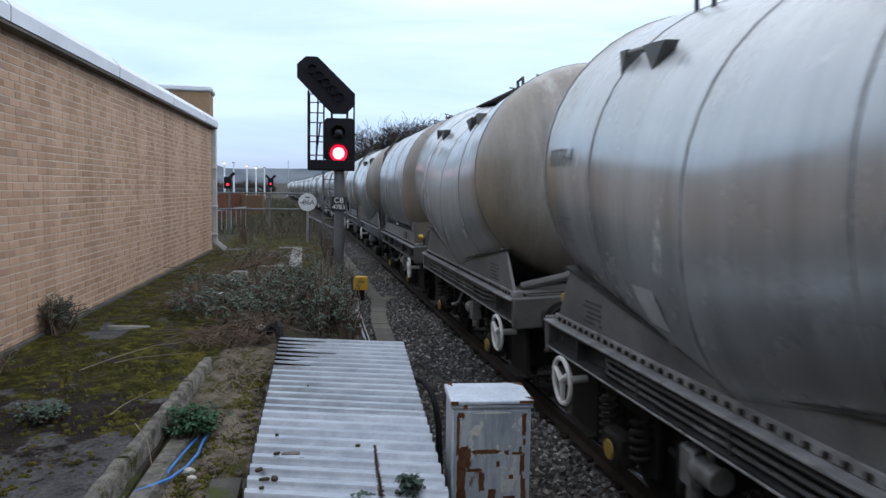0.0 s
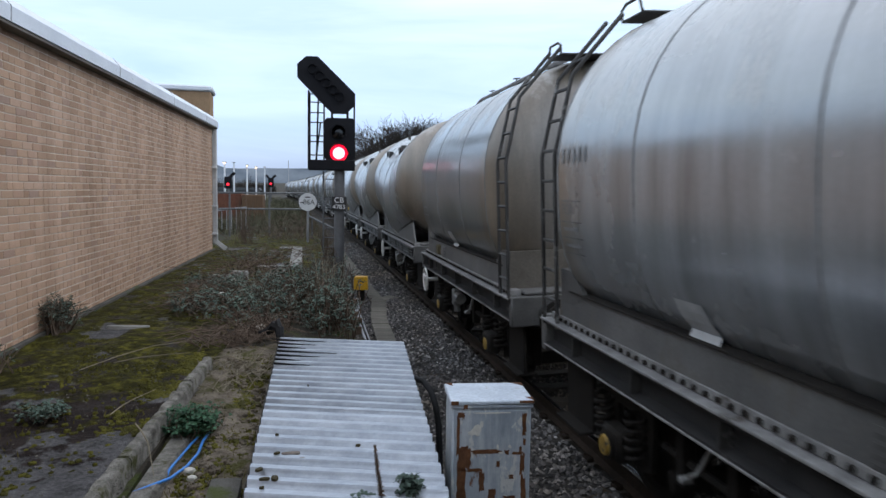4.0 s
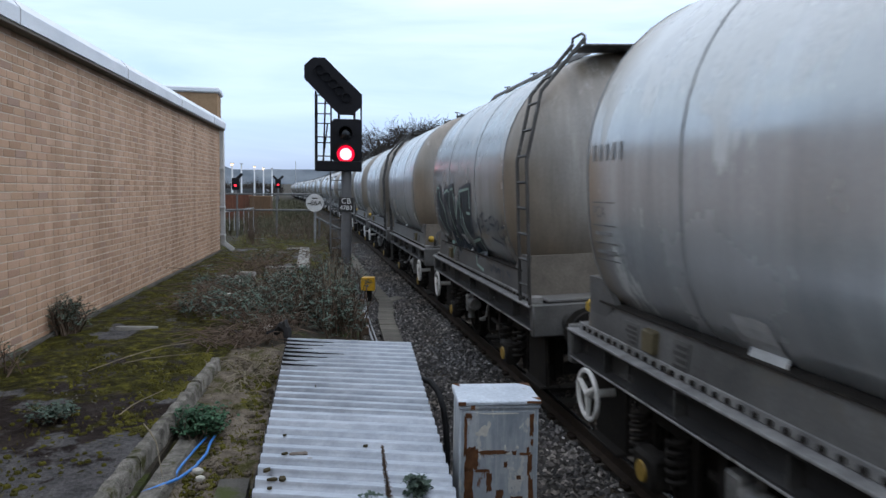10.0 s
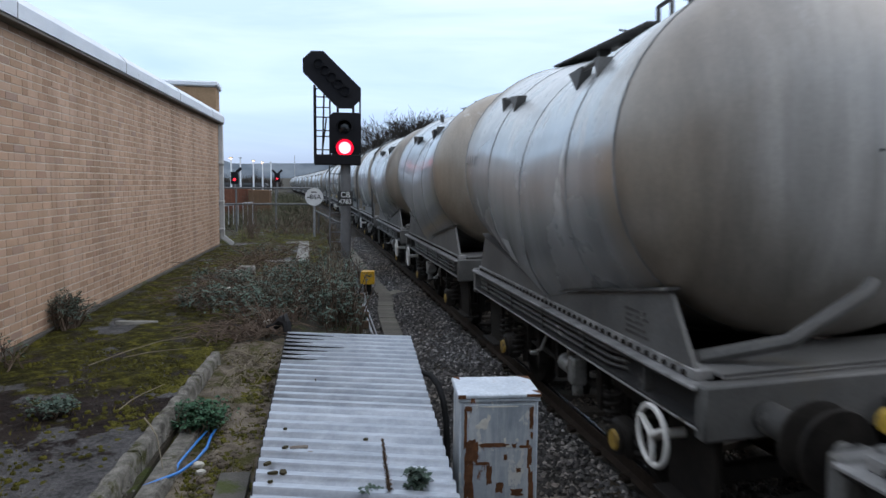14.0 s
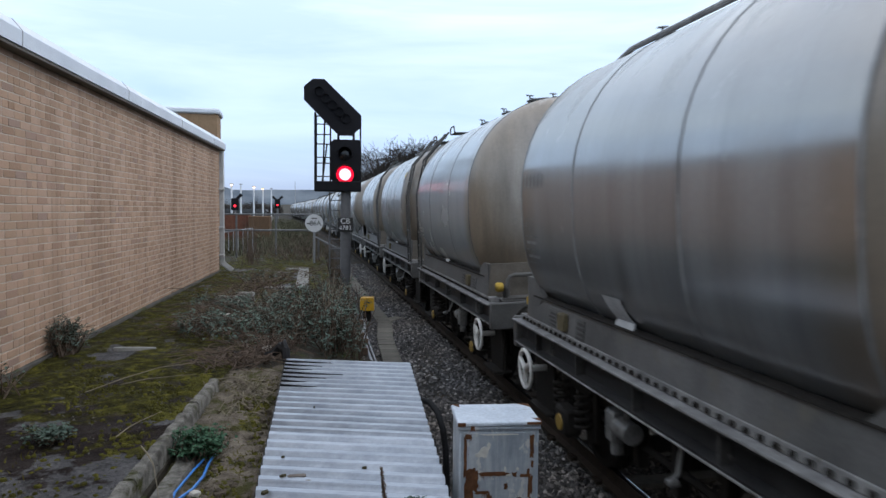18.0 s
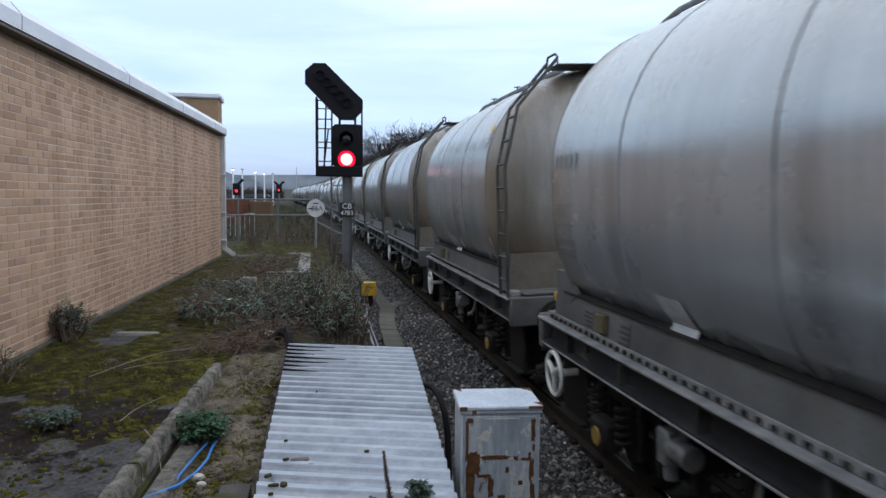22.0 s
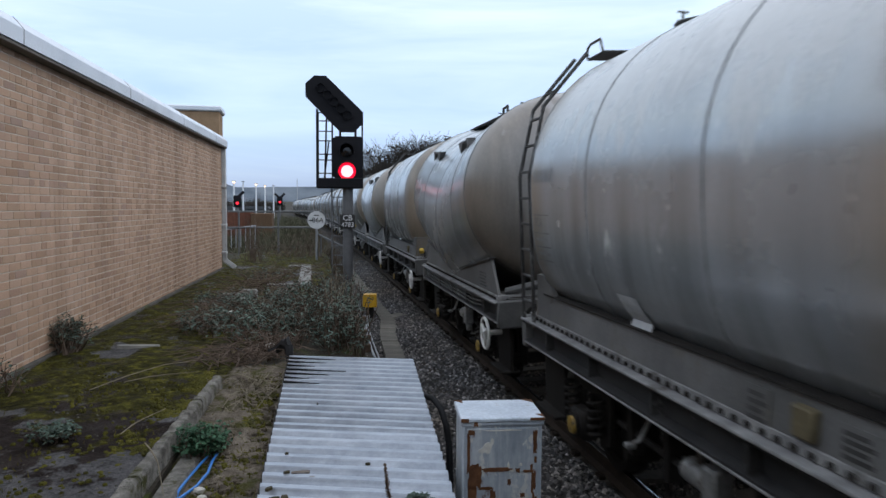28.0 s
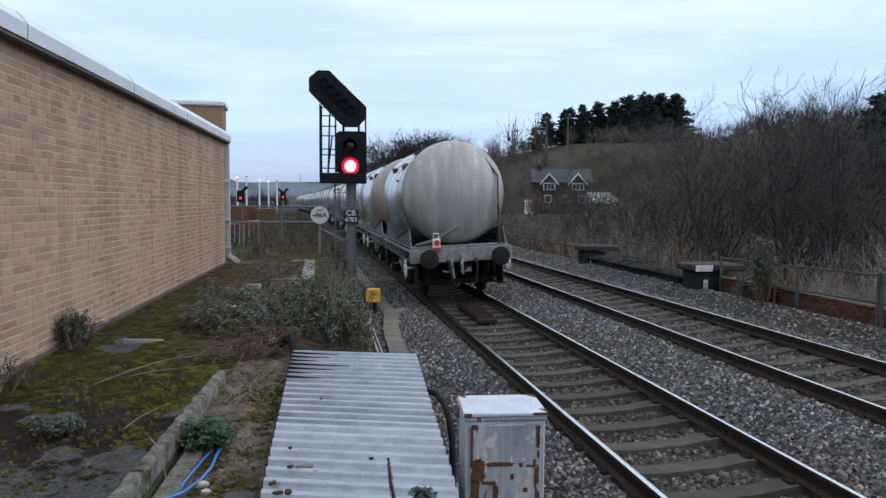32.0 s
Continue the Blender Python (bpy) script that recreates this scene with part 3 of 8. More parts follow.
TANK_END = end_paint("brown_stained_tank_end", 0.98, ((0.105, 0.084, 0.060), (0.205, 0.168, 0.126)))
VEE_END = end_paint("grey_brown_tank_end", 1.02, ((0.125, 0.102, 0.078), (0.250, 0.212, 0.168)))
GREY_END = end_paint("dusty_grey_tank_end", 1.30, ((0.120, 0.108, 0.092), (0.250, 0.230, 0.205)))
FRAME = surf("grimy_underframe", (0.024, 0.024, 0.024), (0.074, 0.073, 0.072), 3.0, 0.6, 0.1, grain=50.0, bump=0.3, vary=0.15, stain=((0.21, 0.21, 0.205), 4.0, 0.58))
PLATE = surf("dusty_side_plate", (0.060, 0.060, 0.060), (0.150, 0.150, 0.149), 1.4, 0.55, grain=45.0, bump=0.15, vary=0.15, stain=((0.11, 0.105, 0.095), 2.6, 0.56))
DUSTY = surf("dusty_steel_edge", (0.12, 0.12, 0.122), (0.28, 0.28, 0.279), 4.0, 0.7, grain=40.0, bump=0.2, stain=((0.07, 0.06, 0.05), 5.0, 0.57))
BLACK = surf("dark_running_gear", (0.010, 0.009, 0.0085), (0.028, 0.025, 0.022), 6.0, 0.8, grain=40.0, bump=0.4)
WHITE = surf("off_white_paint", (0.50, 0.49, 0.47), (0.72, 0.71, 0.69), 7.0, 0.6, grain=60.0, bump=0.1, stain=((0.25, 0.23, 0.2), 6.0, 0.62))
YELLOW = surf("dirty_yellow_paint", (0.36, 0.23, 0.03), (0.56, 0.39, 0.06), 8.0, 0.6, grain=60.0, bump=0.1, stain=((0.10, 0.075, 0.03), 9.0, 0.55))
SOLEBAR = surf("oily_dark_steel", (0.014, 0.014, 0.015), (0.046, 0.046, 0.047), 3.0, 0.5, 0.1, grain=50.0, bump=0.3, vary=0.15, stain=((0.15, 0.15, 0.148), 4.0, 0.62))
AXLE_YELLOW = surf("grimy_yellow_cover", (0.20, 0.125, 0.025), (0.36, 0.235, 0.05), 8.0, 0.6, grain=60.0, stain=((0.05, 0.04, 0.03), 8.0, 0.55))
SEAM = surf("grimy_weld", (0.070, 0.074, 0.078), (0.26, 0.27, 0.28), 2.5, 0.6, grain=30.0, bump=0.2)
VALVE = surf("pale_cast_metal", (0.12, 0.12, 0.12), (0.29, 0.29, 0.285), 6.0, 0.5, 0.3, grain=40.0, bump=0.2, stain=((0.08, 0.07, 0.06), 6.0, 0.55))
OCHRE = surf("ochre_label_box", (0.085, 0.072, 0.045), (0.15, 0.125, 0.075), 6.0, 0.7, grain=40.0)

END_PLATE = surf("brown_dusted_plate", (0.105, 0.095, 0.082), (0.205, 0.188, 0.165), 2.0, 0.65, grain=45.0, bump=0.15, vary=0.15, stain=((0.27, 0.26, 0.24), 3.0, 0.6, (1.5, 1, 0.3)))
AX, TZC, TR = 0.0, 2.62, 1.33
HALF, WB = 2.93, 1.62
PITCH = 6.9735
# (index, family, way round): 1 has its handwheel at the leading end, -1 at the trailing end
RAKE = {3: ("s", -1), 2: ("v", -1), 1: ("v", 1), 0: ("v", 1), -1: ("s", 1), -2: ("s", -1), -3: ("s", -1), -4: ("s", 1), -5: ("s", -1), -6: ("s", 1), -7: ("s", 1), -8: ("v", -1), -9: ("v", 1), -10: ("v", -1),
        -11: ("s", 1), -12: ("s", 1), -13: ("s", -1), -14: ("s", 1), -15: ("s", 1), -16: ("s", 1), -17: ("s", 1), -18: ("s", 1), -19: ("s", -1), -20: ("v", 1), -21: ("v", -1), -22: ("s", -1), -23: ("v", -1), -24: ("s", -1), -25: ("v", 1), -26: ("n", -1)}


def underframe(w):
    for s in (-1, 1):
        g = Geo().prism([(s * 1.27, 0.99), (s * 1.27, 1.02), (s * 1.18, 1.03), (s * 1.18, 1.19), (s * 1.27, 1.20), (s * 1.27, 1.25), (s * 1.10, 1.25), (s * 1.10, 0.99)], "y", -HALF, HALF)
        sb = part("solebar", g, SOLEBAR, w, "grey grimy steel solebar")
        g = Geo()
        for i in range(44):
            y = -HALF + 0.25 + i * (2 * HALF - 0.5) / 43
            g.box(s * 1.230 - 0.012, y - 0.019, 1.268, s * 1.230 + 0.012, y + 0.019, 1.300, 0.005)
        tagged(part("riveting", g, BLACK, sb), kind="stuff")
        g = Geo().box(min(s * 1.10, s * 1.222), -HALF + 0.12, 1.256, max(s * 1.10, s * 1.222), HALF - 0.12, 1.318, 0.004)
        part("bolt_strip", g, DUSTY, sb, "pale dusty strip carrying a row of bolts")
        g = Geo().box(min(s * 1.14, s * 1.305), -HALF + 0.02, 1.232, max(s * 1.14, s * 1.305), HALF - 0.02, 1.254, 0.005)
        part("flange", g, DUSTY, sb, "pale dusty upper flange")
        g = Geo().box(min(s * 1.14, s * 1.28), -HALF + 0.02, 0.985, max(s * 1.14, s * 1.28), HALF - 0.02, 1.003, 0.005)
        part("flange", g, DUSTY, sb, "pale dusty lower flange")
        for y in (-2.2, -1.1, 0.0, 1.1, 2.2):
            part("stiffener", Geo().box(min(s * 1.17, s * 1.262), y - 0.012, 1.004, max(s * 1.17, s * 1.262), y + 0.012, 1.235, 0.003), FRAME, sb)
    for s in (-1, 1):
        g = Geo().box(-1.27, s * HALF - 0.06, 0.93, 1.27, s * HALF + 0.06, 1.27, 0.015)
        part("headstock", g, PLATE, w, "grey grimy steel headstock beam")
        for q in (-1, 1):
            g = Geo().tube([(q * 0.865, s * HALF, 1.06), (q * 0.865, s * (HALF + 0.34), 1.06)], 0.10, 14)
            g.tube([(q * 0.865, s * (HALF + 0.28), 1.06), (q * 0.865, s * (HALF + 0.46), 1.06)], 0.075, 14)
            b = part("buffer", g, FRAME, w, "round sprung buffer")
            g = Geo().loft([circle(q * 0.865, 1.06, r, r, s * (HALF + y), 24) for r, y in ((0.07, 0.44), (0.225, 0.46), (0.23, 0.485), (0.2, 0.50), (0.02, 0.512))])
            part("buffer_head", g, BLACK, b, "black greasy buffer head")
        g = Geo().box(-0.07, s * HALF - 0.05, 0.93, 0.07, s * (HALF + 0.22), 1.13, 0.02)
        g.tube([(0, s * (HALF + 0.2), 1.03), (0.05, s * (HALF + 0.28), 0.9), (0.02, s * (HALF + 0.24), 0.66)], 0.035, 8)
        g.tube([(0.25, s * (HALF + 0.05), 1.0), (0.27, s * (HALF + 0.2), 0.85), (0.22, s * (HALF + 0.16), 0.55)], 0.03, 8)
        part("drawhook", g, FRAME, w, "steel drawhook with coupling chain")
        g = Geo().box(-1.1, s * HALF - 0.04, 1.28, 1.1, s * (HALF - 0.62), 1.31, 0.008)
        part("end_platform", g, PLATE, w, "dusty grey end platform")
    for s in (-1, 1):
        ws = new("wheelset")
        ws.parent = w
        ws.matrix_local = Matrix.Translation((0, s * WB, 0.46))
        for q in (-1, 1):
            g = Geo()
            prof = [(0.705, 0.10), (0.72, 0.36), (0.69, 0.385), (0.69, 0.49), (0.72, 0.49), (0.725, 0.462), (0.82, 0.455), (0.82, 0.385), (0.78, 0.36), (0.78, 0.10)]
            n = 28
            g.loft([[(q * x, r * math.cos(2 * math.pi * i / n), r * math.sin(2 * math.pi * i / n)) for i in range(n)] for x, r in prof + prof[:1]], cap=False)
            part("wheel", g, BLACK, ws, "dark steel wheel with a worn tread")
        g = Geo().tube([(-1.05, 0, 0), (1.05, 0, 0)], 0.075, 12)
        part("axle", g, BLACK, ws)
        for q in (-1, 1):
            g = Geo().box(q * 1.13 - 0.10, s * WB - 0.16, 0.34, q * 1.13 + 0.06, s * WB + 0.16, 0.60, 0.03)
            g.tube([(q * 1.05, s * WB, 0.46), (q * 1.22, s * WB, 0.46)], 0.12, 14)
            ax = part("axlebox", g, BLACK, w, "black axlebox")
            g = Geo().tube([(q * 1.215, s * WB, 0.46), (q * 1.245, s * WB, 0.46)], [0.085, 0.075], 14)
            part("axlebox_cover", g, AXLE_YELLOW, ax, "dirty yellow axlebox cover")
            for d in (-1, 1):
                g = Geo()
                turns, n = 5, 40
                g.tube([(q * 1.1 + 0.075 * math.cos(2 * math.pi * turns * i / n), s * WB + d * 0.28 + 0.075 * math.sin(2 * math.pi * turns * i / n), 0.45 + 0.34 * i / n) for i in range(n + 1)], 0.02, 5)
                part("coil_spring", g, BLACK, w, "dark coil suspension spring")
            g = Geo().prism([(s * WB - 0.46, 1.0), (s * WB + 0.46, 1.0), (s * WB + 0.40, 0.36), (s * WB + 0.2, 0.30), (s * WB + 0.16, 0.74), (s * WB - 0.16, 0.74), (s * WB - 0.2, 0.30), (s * WB - 0.40, 0.36)], "x", q * 1.0, q * 1.04)
            part("axleguard", g, BLACK, w)
    # brake gear and pipes between the wheels
    g = Geo().tube([(0, -0.9, 0.62), (0, 0.0, 0.62)], 0.17, 14)
    g.box(-0.9, -0.05, 0.55, 0.9, 0.05, 0.65, 0.01)
    part("brake_cylinder", g, BLACK, w)
    for s in (-1, 1):
        g = Geo().tube([(s * 1.0, -1.1, 0.62), (s * 1.0, 1.1, 0.62)], 0.03, 6)
        part("brake_rod", g, BLACK, w)
        for y in (-0.8, -0.2, 0.4, 0.9):
            part("brake_hanger", Geo().box(s * 1.0 - 0.05, y - 0.05, 0.45, s * 1.0 + 0.05, y + 0.05, 0.95, 0.01), BLACK, w)
    g = Geo().box(-1.0, -HALF + 0.1, 0.86, 1.0, HALF - 0.1, 0.96, 0.02)
    part("floor_frame", g, BLACK, w)
    for s in (-1, 1):
        for d in (-0.58, 0.58):
            g = Geo().box(-0.98, s * WB + d - 0.05, 0.30, 0.98, s * WB + d + 0.05, 0.44, 0.015)
            for q in (-0.74, 0.74):
                g.box(q - 0.06, s * WB + d - 0.06, 0.28, q + 0.06, s * WB + d + 0.06, 0.90, 0.015)
            part("brake_beam", g, BLACK, w, "black brake beam with its hangers")
        for q in (-1, 1):
            g = Geo().box(q * 1.06 - 0.02, s * 2.50 - 0.30, 0.34, q * 1.06 + 0.02, s * 2.50 + 0.30, 0.95, 0.01)
            g.box(q * 1.06 - 0.10, s * 2.50 - 0.30, 0.32, q * 1.06 + 0.14, s * 2.50 + 0.30, 0.35, 0.006)
            part("shunter_step", g, BLACK, w, "dark shunter's step plate")
            g = Geo().tube([(q * 0.34, s * (HALF + 0.06), 0.98), (q * 0.34, s * (HALF + 0.26), 0.86), (q * 0.30, s * (HALF + 0.34), 0.52), (q * 0.22, s * (HALF + 0.30), 0.34), (q * 0.10, s * (HALF + 0.20), 0.42)], 0.028, 7)
            part("brake_hose", g, BLACK, w, "black rubber brake hose")
    for q in (-1, 1):
        g = Geo().tube([(q * 1.12, 0.28, 0.74), (q * 1.12, 0.52, 0.74)], 0.085, 12)
        g.box(q * 1.12 - 0.07, 0.50, 0.60, q * 1.12 + 0.07, 0.66, 0.86, 0.02)
        g.tube([(q * 1.12, 0.58, 0.60), (q * 1.12, 0.58, 0.50)], 0.05, 10)
        g.tube([(q * 1.12, 0.40, 0.82), (q * 1.10, 0.40, 0.96)], 0.03, 8)
        part("brake_valve", g, VALVE, w, "pale cast brake valve")
        g = Geo().tube([(q * 1.06, -0.35, 0.92), (q * 1.14, -0.42, 0.70), (q * 1.22, -0.44, 0.66)], 0.018, 6)
        g.box(q * 1.20 - 0.03, -0.47, 0.64, q * 1.20 + 0.05, -0.41, 0.68, 0.008)
        part("release_lever", g, VALVE, w, "pale-tipped brake release lever")


def handwheel(w, y):
    for s in (-1, 1):
        g = Geo().torus((s * 1.31, y, 0.79), 0.198, 0.021, "x", 28, 6)
        for i in range(3):
            a = 2 * math.pi / 3 * i + 0.5
            g.tube([(s * 1.31, y, 0.79), (s * 1.31, y + 0.195 * math.cos(a), 0.79 + 0.195 * math.sin(a))], [0.030, 0.020], 6)
        g.tube([(s * 1.06, y, 0.79), (s * 1.325, y, 0.79)], 0.035, 8)
        part("brake_handwheel", g, WHITE, w, "white-painted spoked brake handwheel")


def section(zc, a, up, down, p, y, n=48):
    """A tank section: round above, fuller-shouldered below."""
    pts = []
    for i in range(n):
        t = 2 * math.pi * i / n
        c, q = math.cos(t), math.sin(t)
        if q >= 0:
            pts.append((a * c, y, zc + up * q))
        else:
            k = (abs(c) ** p + abs(q) ** p) ** (-1 / p)
            pts.append((a * c * k, y, zc + down * q * k))
    return pts


def shrink(ring, zc, k, dy):
    return [(x * k, y + dy, zc + (z - zc) * k) for x, y, z in ring]


def domed(ring, zc, way, depth, full=1.0):
    steps = [math.pi / 2 * i / 8 for i in range(8)]
    return [shrink(ring, zc, math.cos(a) ** full, way * depth * math.sin(a)) for a in steps] + [shrink(ring, zc, 0.01, way * depth)]


def straight_ring(y):
    return section(TZC, 1.35, TR, 1.30, 3.4, y)


def vee_ring(y, wide=0.0):
    t = abs(y) / 2.25
    return section(2.34 + 0.27 * t, 1.38 - 0.08 * t + wide * (0.6 + 0.4 * t), 1.38 - 0.08 * t, 1.38 - 0.10 * t, 2.7 - 0.6 * t, y)


def wide_ring(y):
    return vee_ring(y, 0.19)


def seams(tank, ring, places):
    for y in places:
        r = ring(y)
        zc = (max(p[2] for p in r) + min(p[2] for p in r)) / 2
        g = Geo().loft([shrink(r, zc, k, e) for k, e in ((1.0, -0.014), (1.0035, -0.008), (1.0035, 0.008), (1.0, 0.014))], cap=False)
        part("weld_seam", g, SEAM, tank, "grimy weld seam")


def straight_wagon():
    w = thing("tank_wagon", "grey cement-dusted straight-barrel tank wagon on four wheels", "tank wagon", group="rake of cement tank wagons")
    underframe(w)
    y1 = 2.25
    g = Geo().loft([straight_ring(y) for y in (-y1, -1.1, 0, 1.1, y1)], cap=False)
    tank = part("barrel", g, TANK, w, "pale grey dusty cylindrical tank barrel")
    seams(tank, straight_ring, (-y1, -0.85, 0.85, y1))
    for s in (-1, 1):
        part("tank_end", Geo().loft(domed(straight_ring(s * y1), TZC, s, 0.52), cap=False), TANK_END, w, "brown-stained domed tank end")
    for s in (-1, 1):
        g = Geo().prism([(s * 1.17, 1.25), (s * 1.215, 1.25), (s * 1.185, 1.56), (s * 1.14, 1.56)], "y", -2.62, 2.62)
        sk = part("side_skirt", g, PLATE, w, "grey dusty side plate below the barrel")
        g = Geo().prism([(s * 1.12, 1.552), (s * 1.208, 1.552), (s * 1.206, 1.566), (s * 1.12, 1.572)], "y", -2.40, 2.40)
        part("skirt_rim", g, BLACK, sk)
        g = Geo().prism([(-1.215, 1.27), (1.215, 1.27), (1.16, 1.74), (-1.16, 1.74)], "y", s * 2.58, s * 2.64)
        part("end_plate", g, END_PLATE, w, "dusty brown-grey end plate under the tank")
        for q in (-1, 1):
            g = Geo().prism([(s * 2.10, 1.56), (s * 2.62, 1.27), (s * 2.62, 1.74), (s * 2.32, 1.74)], "x", q * 1.150, q * 1.196)
            part("gusset", g, PLATE, w, "grey plate joining skirt and end")
    # top: pipes, hatches
    g = Geo().tube([(-0.30, -2.2, TZC + TR + 0.01), (-0.30, -1.9, TZC + TR + 0.035), (-0.30, 1.9, TZC + TR + 0.035), (-0.30, 2.2, TZC + TR - 0.02)], 0.028, 8)
    part("roof_pipe", g, DUSTY, w, "thin dusty pipe along the tank top")
    for y in (-1.4, 0.1, 1.5):
        g = Geo().tube([(0, y, TZC + TR - 0.05), (0, y, TZC + TR + 0.05)], 0.22, 16)
        g.loft([circle_flat(0, y, r, TZC + TR + h) for r, h in ((0.245, 0.05), (0.245, 0.065), (0.16, 0.085), (0.02, 0.092))])
        ht = part("hatch", g, FRAME, w, "round filler hatch with clamps")
        for i in range(4):
            a = math.pi * i / 2 + 0.3
            bx, by = 0.24 * math.cos(a), y + 0.24 * math.sin(a)
            g = Geo().tube([(bx, by, TZC + TR + 0.02), (bx, by, TZC + TR + 0.13)], 0.012, 5)
            g.tube([(bx - 0.05, by, TZC + TR + 0.12), (bx + 0.05, by, TZC + TR + 0.13)], 0.010, 5)
            part("clamp", g, FRAME, ht)
    # ladder end (trailing), pipe end (leading)
    for s in (-1, 1):
        g = Geo()
        for yy in (-2.54, -2.88):
            g.tube([(s * 1.27, yy, 1.2), (s * 1.27, yy, 2.75), (s * 1.10, yy, 3.45), (s * 0.62, yy, 3.98)], 0.02, 6)
        for i in range(9):
            z = 1.45 + i * 0.27
            x = 1.27 if z < 2.75 else 1.27 - 0.17 * (z - 2.75) / 0.7 if z < 3.45 else 1.10 - 0.48 * (z - 3.45) / 0.53
            g.tube([(s * x, -2.54, z), (s * x, -2.88, z)], 0.016, 5)
        part("ladder", g, FRAME, w, "thin grey steel side ladder")
        g = Geo().box(s * 1.18 - 0.02, 1.9, 1.02, s * 1.18 + 0.06, 2.25, 1.17, 0.01)
        part("label_box", g, FRAME, w)
    g = Geo().box(-0.55, -2.72, 3.935, 0.55, -2.28, 3.955, 0.005)
    for x in (-0.6, 0.6):
        g.tube([(x * 0.92, -2.70, 3.95), (x * 0.92, -2.70, 4.04), (x * 0.92, -2.62, 4.08), (x * 0.92, -2.36, 4.08), (x * 0.92, -2.30, 3.95)], 0.014, 6)
    part("catwalk", g, FRAME, w, "small steel platform at the ladder top")
    g = Geo().tube([(-0.97, 2.74, 1.28), (-0.97, 2.74, 1.52), (-0.94, 2.74, 1.57), (-0.88, 2.74, 1.59), (0.88, 2.74, 1.59), (0.94, 2.74, 1.57), (0.97, 2.74, 1.52), (0.97, 2.74, 1.28)], 0.028, 8)
    part("discharge_pipe", g, PLATE, w, "bent grey handrail pipe")
    for q in (-1, 1):
        g = Geo().tube([(q * 1.02, 2.80, 1.26), (q * 1.02, 2.80, 1.42), (q * 1.06, 2.80, 1.45)], 0.035, 8)
        vp = part("valve_pipe", g, FRAME, w)
        g = Geo().loft([[(q * x, 2.80 + r * math.cos(math.pi * i / 6), 1.45 + r * math.sin(math.pi * i / 6)) for i in range(12)] for x, r in ((1.05, 0.035), (1.06, 0.058), (1.12, 0.062), (1.15, 0.045), (1.16, 0.01))])
        part("discharge_cap", g, YELLOW, vp, "dirty yellow hose cap")
        # printed panels and a label box on the skirt
        for y0, z0, wd, ht in ((1.02, 1.30, 0.20, 0.20), (1.72, 1.32, 0.22, 0.17)):
            pn = part("data_panel", Geo().prism([(q * (1.2165 - (z0 - 1.25) * 0.097), z0), (q * (1.2225 - (z0 - 1.25) * 0.097), z0), (q * (1.2225 - (z0 + ht - 1.25) * 0.097), z0 + ht), (q * (1.2165 - (z0 + ht - 1.25) * 0.097), z0 + ht)], "y", y0, y0 + wd), PLATE, w, "panel of small printed lines")
            lines = Geo()
            for i in range(4):
                z = z0 + 0.02 + i * (ht - 0.03) / 4
                x = 1.2225 - (z - 1.25) * 0.097
                lines.prism([(q * (x - 0.002), z), (q * (x + 0.003), z), (q * (x - 0.001), z + ht * 0.12), (q * (x - 0.006), z + ht * 0.12)], "y", y0 + 0.015, y0 + wd - 0.02 - 0.03 * (i % 2))
            tagged(part("print_lines", lines, FRAME, pn), kind="stuff")
        part("label_box", Geo().box(q * 1.21 - 0.04, 1.42, 1.34, q * 1.21 + 0.03, 1.58, 1.50, 0.012), OCHRE, w, "ochre metal label box")
    handwheel(w, 2.42)
    return w


